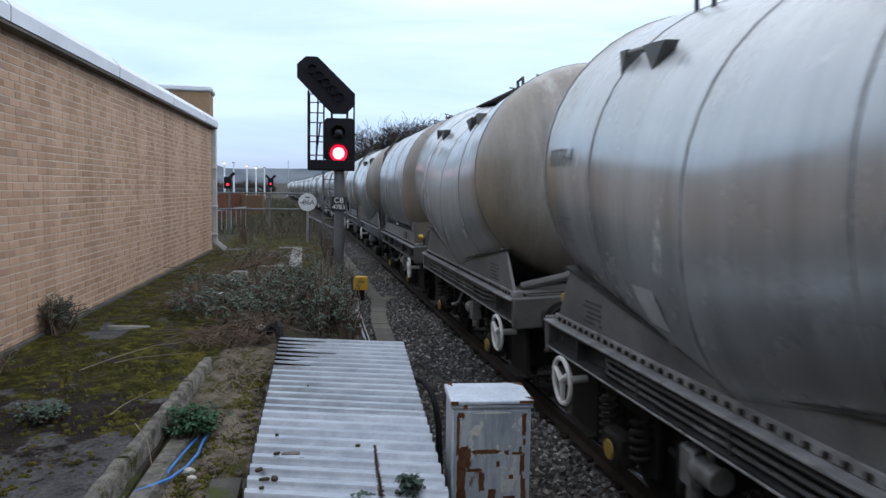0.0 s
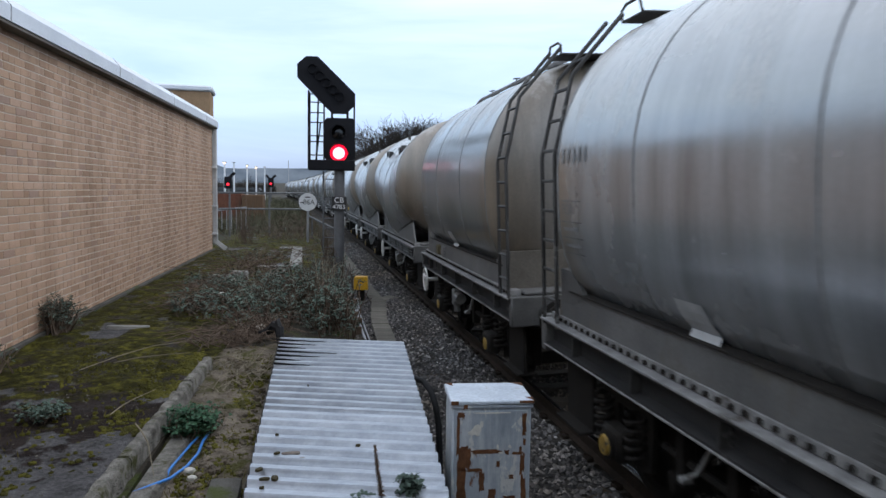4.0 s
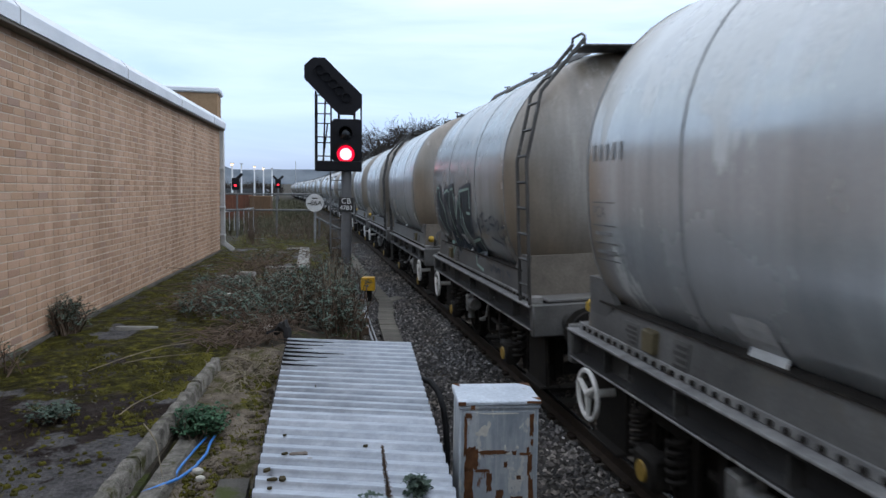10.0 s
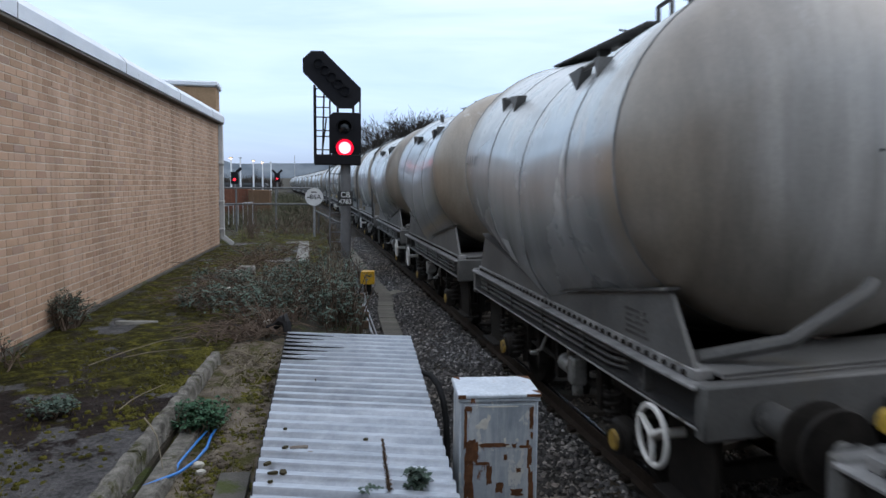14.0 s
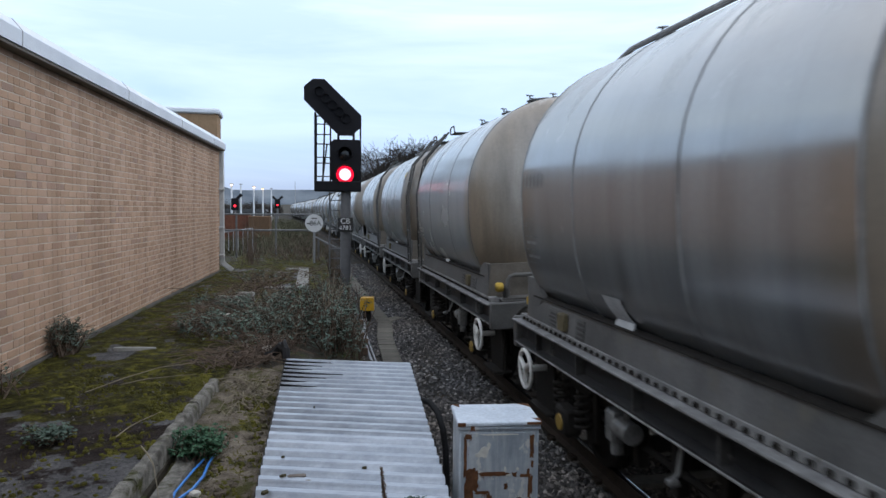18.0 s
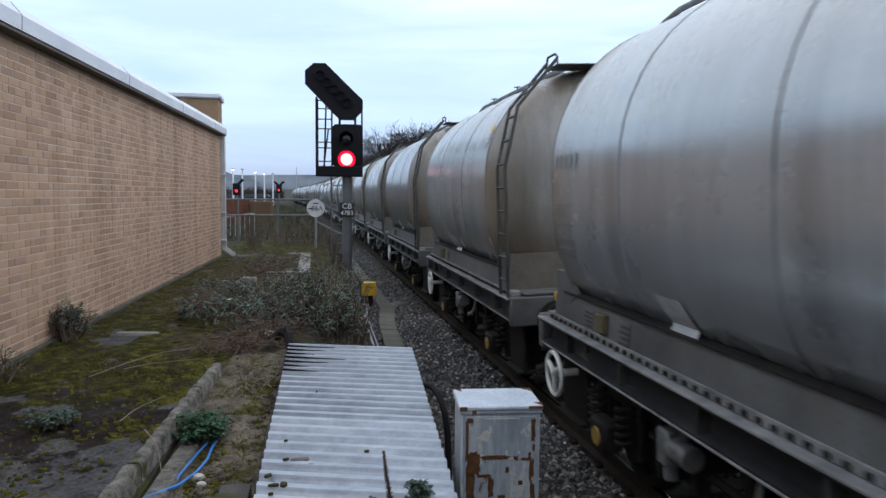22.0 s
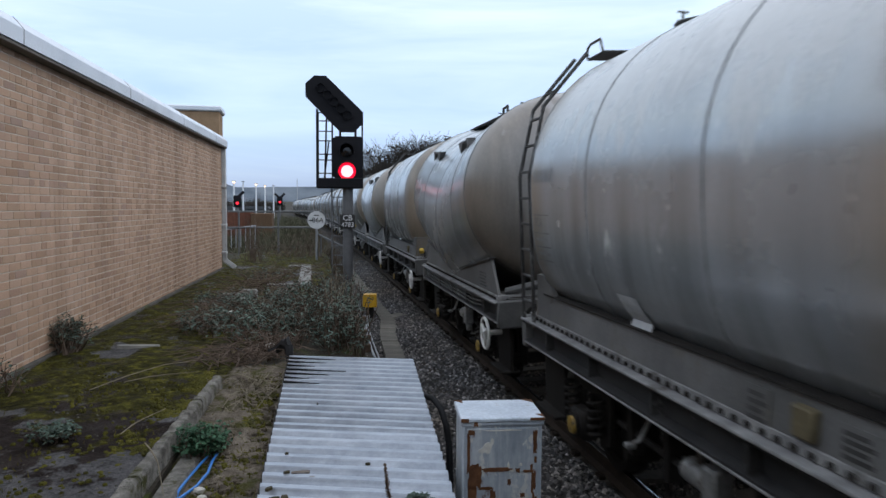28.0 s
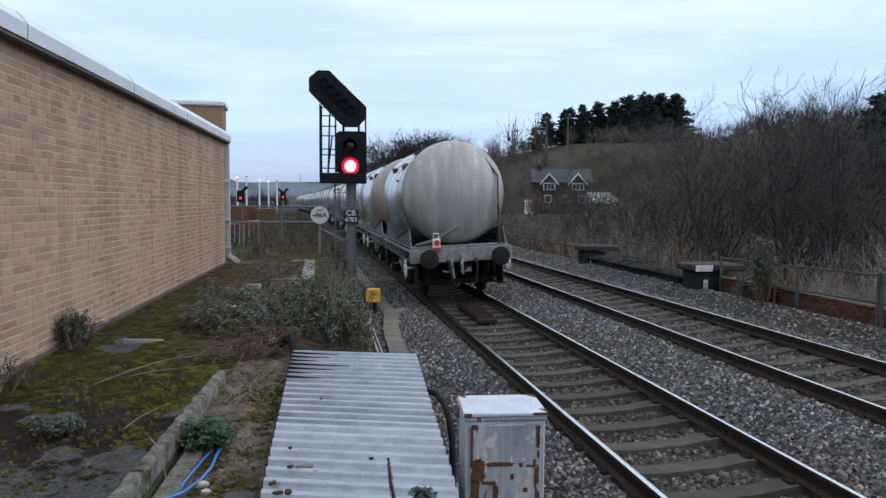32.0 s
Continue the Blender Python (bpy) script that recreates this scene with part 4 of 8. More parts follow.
def vee_wagon(ring):
    side = ring(1.4)
    lug_x = max(p[0] for p in side if p[2] > 3.25)
    w = thing("tank_wagon", "grey cement-dusted tank wagon with a sagging vee barrel" if ring is wide_ring else "grey dusty vee-barrelled tank wagon at the tail of the train", "tank wagon", group="rake of cement tank wagons")
    underframe(w)
    top = 3.74
    g = Geo().loft([ring(y) for y in (-2.25, -1.5, -0.75, -0.02, 0.02, 0.75, 1.5, 2.25)], cap=False)
    tank = part("barrel", g, TANK, w, "pale grey dusty tank barrel sagging to the middle")
    seams(tank, ring, (-2.25, -1.1, 0.1, 1.35, 2.25))
    for s in (-1, 1):
        part("tank_end", Geo().loft(domed(ring(s * 2.25), 2.61, s, 0.60, 0.7 if ring is wide_ring else 1.0), cap=False), VEE_END, w, "grey-brown stained domed tank end")
        for q in (-1, 1):
            g = Geo().prism([(s * 0.05, 1.25), (s * 2.80, 1.25), (s * 2.46, 1.76), (s * 0.05, 1.39)], "x", q * 1.17, q * 1.205)
            sp = part("side_plate", g, PLATE, w, "grey dusty triangular side plate under the barrel")
            g = Geo().prism([(s * 0.03, 1.390), (s * 2.50, 1.765), (s * 2.50, 1.785), (s * 0.03, 1.410)], "x", q * 1.15, q * 1.235)
            part("plate_rim", g, FRAME, sp)
            if s > 0:
                lines = Geo()
                for i in range(5):
                    lines.box(min(q * 1.204, q * 1.209), 1.80 + 0.02 * (i % 2), 1.36 + i * 0.042, max(q * 1.204, q * 1.209), 2.16 - 0.04 * (i % 3), 1.382 + i * 0.042)
                tagged(part("print_lines", lines, FRAME, sp), kind="stuff")
            # lifting lugs
            g = Geo()
            g.prism([(s * 0.76, 3.38), (s * 1.06, 3.40), (s * 0.93, 3.22)], "x", q * (lug_x - 0.06), q * (lug_x + 0.04))
            g.tube([(q * (lug_x + 0.01), s * 0.9, 3.37), (q * (lug_x + 0.01), s * 1.36, 3.40)], 0.022, 6)
            g.prism([(s * 1.30, 3.42), (s * 1.40, 3.42), (s * 1.38, 3.24)], "x", q * (lug_x - 0.08), q * (lug_x + 0.04))
            part("lifting_lug", g, PLATE, w, "triangular steel lifting lug")
    g = Geo().tube([(-0.35, 0.9, top + 0.06), (-0.35, -1.4, top + 0.08), (-0.35, -1.9, top + 0.06)], 0.03, 8)
    part("roof_pipe", g, BLACK, w)
    for y in (0.95, -0.3):
        g = Geo().tube([(0.0, y, top - 0.04), (0.0, y, top + 0.11)], 0.24, 16)
        g.loft([circle_flat(0, y, r, top + h) for r, h in ((0.265, 0.11), (0.265, 0.13), (0.17, 0.155), (0.02, 0.165))])
        ht = part("hatch", g, FRAME, w, "round filler hatch with clamps")
        for i in range(4):
            a = math.pi * i / 2 + 0.3
            bx, by = 0.26 * math.cos(a), y + 0.26 * math.sin(a)
            g = Geo().tube([(bx, by, top + 0.06), (bx, by, top + 0.21)], 0.014, 5)
            g.tube([(bx - 0.06, by, top + 0.20), (bx + 0.06, by, top + 0.215)], 0.011, 5)
            part("clamp", g, FRAME, ht)
    g = Geo().box(0.1, -1.9, top + 0.105, 0.42, 0.6, top + 0.125, 0.005)
    for y in (-1.8, -0.7, 0.4):
        g.box(0.2, y - 0.03, top - 0.05, 0.34, y + 0.03, top + 0.11, 0.005)
    part("walkway", g, FRAME, w, "dark walkway plank on the tank top")
    for q in (-1, 1):
        g = Geo().tube([(q * 0.62, 1.2, 3.68), (q * 0.62, 1.2, 3.84), (q * 0.62, 1.42, 3.86), (q * 0.62, 1.42, 3.70)], 0.02, 6)
        part("grab_loop", g, FRAME, w)
    if ring is vee_ring:
        for q in (-1, 1):
            for y in (0.70, 1.12):
                x = max(p[0] for p in ring(y) if p[2] > 2.98)
                part("step_bracket", Geo().box(min(q * (x - 0.04), q * (x + 0.05)), y - 0.06, 2.96, max(q * (x - 0.04), q * (x + 0.05)), y + 0.06, 3.0, 0.006), BLACK, w)
    # discharge pipes at the ends
    g = Geo().tube([(1.06, 2.60, 1.34), (0.62, 2.84, 1.46), (0.12, 2.88, 1.74), (0.05, 2.86, 1.80)], 0.05, 8)
    part("discharge_pipe", g, PLATE, w, "bent discharge pipe at the wagon end")
    for q in (-1, 1):
        e = -q
        g = Geo().tube([(q * 1.02, e * 2.74, 1.28), (q * 1.02, e * 2.74, 2.30)], 0.035, 8)
        g.tube([(q * 1.02, e * 2.74, 2.30), (q * 1.06, e * 2.62, 3.0), (q * 0.78, e * 2.52, 3.42), (q * 0.1, e * 2.45, 3.80)], 0.025, 8)
        part("vent_pipe", g, FRAME, w, "thin upright vent pipe")
        g = Geo().tube([(q * 1.05, e * 2.82, 1.26), (q * 1.05, e * 2.82, 1.50)], [0.05, 0.04], 10)
        g.tube([(q * 1.03, e * 2.82, 1.44), (q * 1.07, e * 2.82, 1.44), (q * 1.14, e * 2.82, 1.44)], [0.045, 0.065, 0.055], 10)
        part("discharge_cap", g, YELLOW, w, "dirty yellow hose cap")
    # brake pipes along the solebar
    for s in (-1, 1):
        g = Geo()
        for i in range(3):
            z = 1.06 + 0.055 * i
            part("brake_pipe", Geo().tube([(s * 1.24, -2.6, z), (s * 1.24, 1.6, z), (s * 1.16, 1.8, z)], 0.018, 6), FRAME, w)
    handwheel(w, 2.42)
    return w


def lead(t):
    """How far the train has come at t seconds: the place of the front of wagon 0."""
    return -0.65491 + 5.05495 * t + 0.0509764 * t * t - 2.69994e-4 * t ** 3 - 2.831e-7 * t ** 4


def wagon_pose(k, way, t):
    y = lead(t) + PITCH * k - HALF
    return Matrix.Translation((3.5557 + bend(y), y, math.sin(NEAR["cant"]) * GAUGE / 2 + 0.003)) @ pose(0, 0, 0, 0, -math.degrees(NEAR["cant"]), heading(y)) @ pose(0, 0, 0, 0, 0, 0 if way > 0 else 180)


FINE_PARTS = ("clamp", "print_lines", "data_panel", "release_lever", "brake_hose", "brake_beam", "coil_spring", "axlebox_cover", "stiffener", "drawhook", "brake_hanger", "brake_rod", "grab_loop", "valve_pipe", "discharge_cap", "shunter_step", "bolt_strip")
WAGONS = {}
masters = {}
for k in range(-26, 26):
    family, way = RAKE.get(k, (("s", "v", "s", "s", "v")[k % 5], 1 if k % 3 else -1))
    if family not in masters:
        masters[family] = straight_wagon() if family == "s" else vee_wagon(wide_ring if family == "v" else vee_ring)
        WAGONS[k] = (masters[family], way)
    else:
        WAGONS[k] = (copy_thing(masters[family], wagon_pose(k, way, 0)), way)
    if k > 3 and WAGONS[k][0] is not masters[family]:
        # wagons that are far off all the time carry no small fittings
        for c in [c for c in WAGONS[k][0].children_recursive if c.name.split(".")[0] in FINE_PARTS]:
            bpy.data.objects.remove(c)


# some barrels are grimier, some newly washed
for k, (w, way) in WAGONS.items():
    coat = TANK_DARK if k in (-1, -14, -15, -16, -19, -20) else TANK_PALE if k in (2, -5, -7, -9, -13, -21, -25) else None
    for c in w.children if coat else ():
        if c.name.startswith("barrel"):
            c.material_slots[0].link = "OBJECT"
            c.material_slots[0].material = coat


# ---- markings on the wagons ----
MARK_DARK = surf("faded_black_lettering", (0.085, 0.09, 0.095), (0.19, 0.195, 0.20), 12.0, 0.7, grain=60.0)
MARK_FAINT = surf("rubbed_black_lettering", (0.15, 0.155, 0.16), (0.23, 0.235, 0.24), 12.0, 0.7, grain=60.0)
LABEL_WHITE = surf("dusty_white_label", (0.32, 0.33, 0.34), (0.46, 0.47, 0.48), 8.0, 0.6, grain=60.0, stain=((0.3, 0.3, 0.29), 9.0, 0.6))
LABEL_YELLOW = surf("faded_yellow_label", (0.55, 0.40, 0.08), (0.66, 0.50, 0.12), 8.0, 0.6, grain=60.0)
PAINT_NAVY = surf("navy_spray_paint", (0.010, 0.018, 0.026), (0.022, 0.034, 0.045), 4.0, 0.5, grain=40.0)
PAINT_BLUE = surf("blue_black_spray_paint", (0.022, 0.028, 0.045), (0.060, 0.068, 0.085), 3.0, 0.5, grain=40.0)
PAINT_PALE = surf("pale_green_spray_paint", (0.16, 0.25, 0.225), (0.30, 0.40, 0.365), 5.0, 0.5, grain=40.0)


def side_x(family, y, z):
    """Half-width of the wagon's side at that place."""
    if family == "s" and z < 1.57:
        return 1.215 - (z - 1.25) * 0.1
    if family == "s":
        zc, a, up, down, p = TZC, 1.35, TR, 1.30, 3.4
    else:
        t = min(abs(y) / 2.25, 1)
        zc, a, up, down, p = 2.34 + 0.27 * t, 1.38 - 0.08 * t + (0.19 * (0.6 + 0.4 * t) if family == "v" else 0), 1.38 - 0.08 * t, 1.38 - 0.10 * t, 2.7 - 0.6 * t
    d = (z - zc) / up if z > zc else (zc - z) / down
    p = 2 if z > zc else p
    return a * max(0, 1 - min(d, 1) ** p) ** (1 / p)


def stuck(name, quads, w, family, way, material, label="", lift=0.006):
    """A flat marking laid on the visible side. quads: outlines in (y, z) as seen with the handwheel end leading."""
    g = Geo()
    s = -1 if way > 0 else 1
    for q in quads:
        g.add([(s * (side_x(family, y, z) + lift), y * way, z) for y, z in q], [tuple(range(len(q)))])
    return part(name, g, material, w, label)


def patch(y0, y1, z0, z1, slant=0.0, k=4):
    """A panel cut into strips so that it follows the curve of the side."""
    out = []
    for i in range(k):
        a, b = z0 + (z1 - z0) * i / k, z0 + (z1 - z0) * (i + 1) / k
        sa, sb = slant * i / k, slant * (i + 1) / k
        out.append([(y0 + sa, a), (y1 + sa, a), (y1 + sb, b), (y0 + sb, b)])
    return out


def ribbon(pts, width):
    fine = []
    for (ya, za), (yb, zb) in zip(pts, pts[1:]):
        n = max(1, int(math.hypot(yb - ya, zb - za) / 0.06))
        fine += [(ya + (yb - ya) * i / n, za + (zb - za) * i / n) for i in range(n)]
    fine.append(pts[-1])
    out = []
    edge = []
    for i, (y, z) in enumerate(fine):
        (ya, za), (yb, zb) = fine[max(i - 1, 0)], fine[min(i + 1, len(fine) - 1)]
        d = math.hypot(yb - ya, zb - za) or 1
        ny, nz = -(zb - za) / d * width / 2, (yb - ya) / d * width / 2
        edge.append(((y + ny, z + nz), (y - ny, z - nz)))
    for (a, b), (c, d) in zip(edge, edge[1:]):
        out.append([a, b, d, c])
    return out


def filled(poly):
    """A closed outline as a fan of small triangles."""
    cy, cz = sum(p[0] for p in poly) / len(poly), sum(p[1] for p in poly) / len(poly)
    out = []
    for (ya, za), (yb, zb) in zip(poly, poly[1:] + poly[:1]):
        for i in range(4):
            a, b = i / 4, (i + 1) / 4
            p = [(cy + (ya - cy) * a, cz + (za - cz) * a), (cy + (ya - cy) * b, cz + (za - cz) * b), (cy + (yb - cy) * b, cz + (zb - cz) * b), (cy + (yb - cy) * a, cz + (zb - cz) * a)]
            out.append(p if i else p[:3])
    return out


def side_text(text, size, y0, z0, w, family, way):
    c = bpy.data.curves.new("running_number", "FONT")
    c.body, c.size = text, size
    tmp = new("running_number", c)
    me = bpy.data.meshes.new_from_object(tmp)
    bpy.data.objects.remove(tmp)
    s = -1 if way > 0 else 1
    for v in me.vertices:
        y, z = y0 - v.co.x, z0 + v.co.y
        v.co = (s * (side_x(family, y, z) + 0.006), y * way, z)
    me.materials.clear()
    me.materials.append(MARK_DARK)
    ob = new("running_number", me)
    ob.parent = w
    return tagged(ob, "faded black running number")


SPRAY_FILL = [
    [(2.06, 2.42), (1.76, 2.49), (1.42, 2.08), (1.44, 1.8), (1.72, 1.67), (2.1, 1.99)],
    [(1.45, 2.42), (0.73, 2.51), (0.71, 2.01), (0.74, 1.63), (1.06, 1.49), (1.3, 1.77)],
    [(0.68, 1.99), (0.42, 2.34), (0.3, 2.23), (0.45, 1.84), (0.35, 1.61), (0.46, 1.54), (0.63, 1.81)],
    [(0.34, 2.43), (-0.35, 2.51), (-0.26, 2.09), (-0.19, 1.85), (0.05, 1.82), (0.23, 1.98)],
    [(-0.04, 1.72), (-0.5, 1.79), (-0.51, 1.58), (-0.04, 1.54)]]
SPRAY_LINE = [
    [(2.03, 2.39), (1.97, 2.49), (1.83, 2.48), (1.76, 2.3), (1.46, 2.13), (1.48, 1.82)],
    [(2.01, 2.02), (1.8, 1.81), (1.65, 1.58), (1.49, 1.42), (1.4, 1.55)],
    [(1.39, 2.4), (1.17, 2.45), (1.01, 2.41), (1.07, 2.15), (0.92, 1.86), (1.04, 1.58)],
    [(0.96, 2.45), (0.75, 2.47), (0.67, 2.01), (0.42, 2.32), (0.31, 2.16), (0.41, 1.96), (0.22, 1.74)],
    [(0.3, 2.23), (0.31, 2.43), (-0.29, 2.47), (-0.27, 2.19)],
    [(-0.04, 2.13), (-0.26, 2.13)],
    [(0.2, 2.13), (0.19, 1.91), (-0, 1.75), (0.03, 1.53), (-0.04, 1.41), (-0.43, 1.37)],
    [(-0.05, 1.73), (-0.5, 1.8), (-0.51, 1.58)]]
SPRAY_TAG = [
    [(-0.69, 2.05), (-0.75, 1.95), (-0.86, 2.03), (-0.96, 1.9)],
    [(-0.9, 2.1), (-0.98, 1.88)],
    [(-0.9, 2.06), (-1.03, 2.08), (-0.97, 2.0)],
    [(-1.07, 2.11), (-1.26, 2.17)],
    [(-1.15, 2.14), (-1.2, 2.0), (-1.04, 1.97)],
    [(-1.27, 2.06), (-1.44, 2.08)],
    [(-1.48, 1.98), (-1.35, 1.95), (-1.35, 1.89)],
    [(-1.66, 2.14), (-1.55, 2.11), (-1.54, 2.04), (-1.75, 2.03)],
    [(-1.77, 2.12), (-1.83, 2.05), (-1.91, 2.1), (-1.96, 2.09), (-1.94, 2.01), (-1.84, 1.98), (-1.92, 1.9), (-2.05, 1.88), (-2.11, 1.95)],
    [(-1.47, 1.87), (-1.74, 1.84), (-1.93, 1.82), (-1.97, 1.8)],
    [(-2.04, 2.02), (-2.19, 2.03)],
    [(-2.14, 2.17), (-2.14, 2.05)],
    [(-0.99, 1.48), (-1.07, 1.39), (-1.18, 1.51), (-1.3, 1.42), (-1.43, 1.48), (-1.53, 1.38)],
    [(-1.62, 1.47), (-1.66, 1.31)],
    [(-1.76, 1.49), (-1.94, 1.43)]]
BESIDE = lambda lines: [[(2.0 - (2.1 - y) * 1.06, z) for y, z in line] for line in lines]


def mark_wagon(k, w, family, way):
    yl = 0.28 if family == "s" else -1.2 if k == -20 else 0.62
    flip = 1 if way > 0 else -1
    top = 1.80 if family == "s" else 1.86
    label_y = yl if way > 0 else yl
    stuck("label_holder", patch(label_y - 0.16, label_y + 0.16, top - 0.25, top, 0.05), w, family, flip, LABEL_WHITE, "white label card on the barrel side")
    lead_y, dz = (2.16, -0.13) if family == "v" else (2.17, 0.0)
    numbers = {1: "10764", 0: "10873"}
    s = 1 if way > 0 else -1
    if k in numbers:
        side_text(numbers[k], 0.20, lead_y, 2.64, w, family, way)
    elif k > -26:
        for i in range(5):
            stuck("number_bar", patch(lead_y - 0.062 - i * 0.115, lead_y - 0.03 - i * 0.115, 2.67, 2.79, 0, 2), w, family, flip, MARK_FAINT, "faded black figure as a bar")
    if k > -26:
        side_text("PCA", 0.12, lead_y - 0.01, 2.255 + dz, w, family, way)
        for z, ln in ((2.36, 0.42), (2.19, 0.42), (2.06, 0.42), (1.93, 0.40)):
            stuck("data_line", patch(lead_y - ln, lead_y, z + dz, z + dz + 0.010, 0, 1), w, family, flip, MARK_DARK)
        for z, ln in ((2.12, 0.34), (1.985, 0.38)):
            stuck("data_bar", patch(lead_y - ln, lead_y - 0.03, z + dz, z + dz + 0.028, 0, 1), w, family, flip, MARK_FAINT)
    # hazard label near the trailing end
    if k in (1, -7, -12, -17, -3):
        lb = stuck("hazard_label", patch(-2.13, -2.00, 3.10, 3.19, 0, 2), w, family, flip, LABEL_WHITE, "white and yellow hazard label")
        stuck("hazard_label", patch(-2.13, -2.00, 3.205, 3.31, 0, 2), w, family, flip, LABEL_YELLOW, "white and yellow hazard label")
    if k == -6:
        for p in BESIDE(SPRAY_FILL):
            stuck("spray_shadow", ribbon(p + p[:1], 0.10), w, family, flip, PAINT_BLUE, "dark blue sprayed surround", 0.004)
            stuck("spray_fill", filled(p), w, family, flip, PAINT_NAVY, "dark navy sprayed letter shape", 0.007)
        for p in BESIDE(SPRAY_LINE):
            stuck("spray_outline", ribbon(p, 0.036), w, family, flip, PAINT_PALE, "pale green sprayed outline", 0.010)
        for p in SPRAY_TAG:
            stuck("spray_tag", ribbon(p, 0.030), w, family, flip, PAINT_BLUE, "dark sprayed scrawl", 0.012)
    if k == -20:
        stuck("spray_fill", patch(1.85, 2.30, 1.98, 2.40, 0, 5), w, family, flip, PAINT_NAVY, "dark sprayed block")


for k, (w, way) in WAGONS.items():
    if k < 4:
        mark_wagon(k, w, RAKE.get(k, (("s", "v", "s", "s", "v")[k % 5],))[0], way)

# the last wagon: dusty grey end and a tail lamp on its headstock
last, last_way = WAGONS[-26]
for c in last.children:
    if c.name.startswith("tank_end"):
        c.data = c.data.copy()
        c.data.materials[0] = GREY_END
for c in [c for c in last.children if c.name.startswith("discharge_cap")]:
    bpy.data.objects.remove(c)
for c in last.children:
    if c.name.split(".")[0] in ("headstock", "end_platform", "buffer", "drawhook"):
        c.material_slots[0].link = "OBJECT"
        c.material_slots[0].material = DUSTY
TAIL_RED = glow("tail_lamp_red", (0.55, 0.02, 0.015), 0.12)
lamp = part("tail_lamp", Geo().box(-0.09, -0.07, 0.0, 0.09, 0.07, 0.30, 0.015), WHITE, last, "white tail lamp with a red lens", at=Matrix.Translation((0.62, HALF + 0.10, 1.22)))
part("lamp_lens", Geo().tube([(0, 0.08, 0.20), (0, 0.10, 0.20)], 0.07, 16), TAIL_RED, lamp, "red lens")
part("lamp_band", Geo().box(-0.091, -0.071, 0.015, 0.091, 0.076, 0.085, 0.004), surf("red_lamp_paint", (0.30, 0.018, 0.012), (0.40, 0.03, 0.02), 6.0, 0.5), lamp, "red painted band")
part("lamp_handle", Geo().tube([(-0.07, 0, 0.33), (-0.06, 0, 0.42), (0.06, 0, 0.42), (0.07, 0, 0.33)], 0.012, 6), WHITE, lamp)


# ---- signal ----
SIGNAL_BLACK = surf("matt_black_signal", (0.005, 0.005, 0.0065), (0.011, 0.011, 0.014), 5.0, 0.75, grain=60.0, bump=0.1)
POLE_GREY = surf("grey_pole_paint", (0.095, 0.095, 0.10), (0.15, 0.15, 0.155), 4.0, 0.5, grain=60.0, bump=0.1, stain=((0.1, 0.09, 0.08), 3.0, 0.62))
LENS_DARK = surf("dark_lens_glass", (0.004, 0.004, 0.005), (0.010, 0.010, 0.012), 5.0, 0.12, grain=20.0, bump=0.0)
RED_GLOW = glow("red_aspect", (1.0, 0.004, 0.035), 1.6)
RED_CORE = glow("red_aspect_core", (1.0, 0.62, 0.70), 1.5)
SIGN_WHITE = surf("white_sign_enamel", (0.66, 0.67, 0.68), (0.78, 0.79, 0.80), 5.0, 0.4, grain=60.0, bump=0.03, stain=((0.4, 0.39, 0.36), 7.0, 0.66))
SIGN_BLACK = surf("black_sign_enamel", (0.012, 0.012, 0.012), (0.022, 0.022, 0.022), 5.0, 0.4, grain=60.0, bump=0.03)


def lettering(name, text, size, material, parent, at, label):
    c = bpy.data.curves.new(name, "FONT")
    c.body, c.size, c.align_x, c.align_y, c.extrude = text, size, "CENTER", "CENTER", 0.002
    ob = new(name, None)
    bpy.data.objects.remove(ob)
    tmp = new(name, c)
    me = bpy.data.meshes.new_from_object(tmp)
    bpy.data.objects.remove(tmp)
    me.materials.clear()
    me.materials.append(material)
    ob = new(name, me)
    ob.parent = parent
    ob.matrix_local = at
    return tagged(ob, label)


SIG_AT = Matrix.Translation((0.88, 18.88, -0.22)) @ pose(0, 0, 0, 0, 0, -4)
sig = thing("railway_signal", "black colour-light railway signal showing red on a grey post", "railway signal", at=SIG_AT)
part("post", Geo().tube([(0, 0, -0.1), (0, 0, 3.20)], 0.133, 24), POLE_GREY, sig, "grey round steel post")
part("base_plate", Geo().box(-0.26, -0.26, -0.12, 0.26, 0.26, 0.10, 0.03), CONCRETE, sig, "concrete footing")
mh = part("main_head", Geo().prism([(-0.33, 3.36), (0.34, 3.36), (0.40, 3.42), (0.40, 4.36), (0.33, 4.44), (-0.31, 4.44), (-0.39, 4.36), (-0.39, 3.42)], "y", -0.14, 0.16), SIGNAL_BLACK, sig, "black signal head with chamfered backboard")


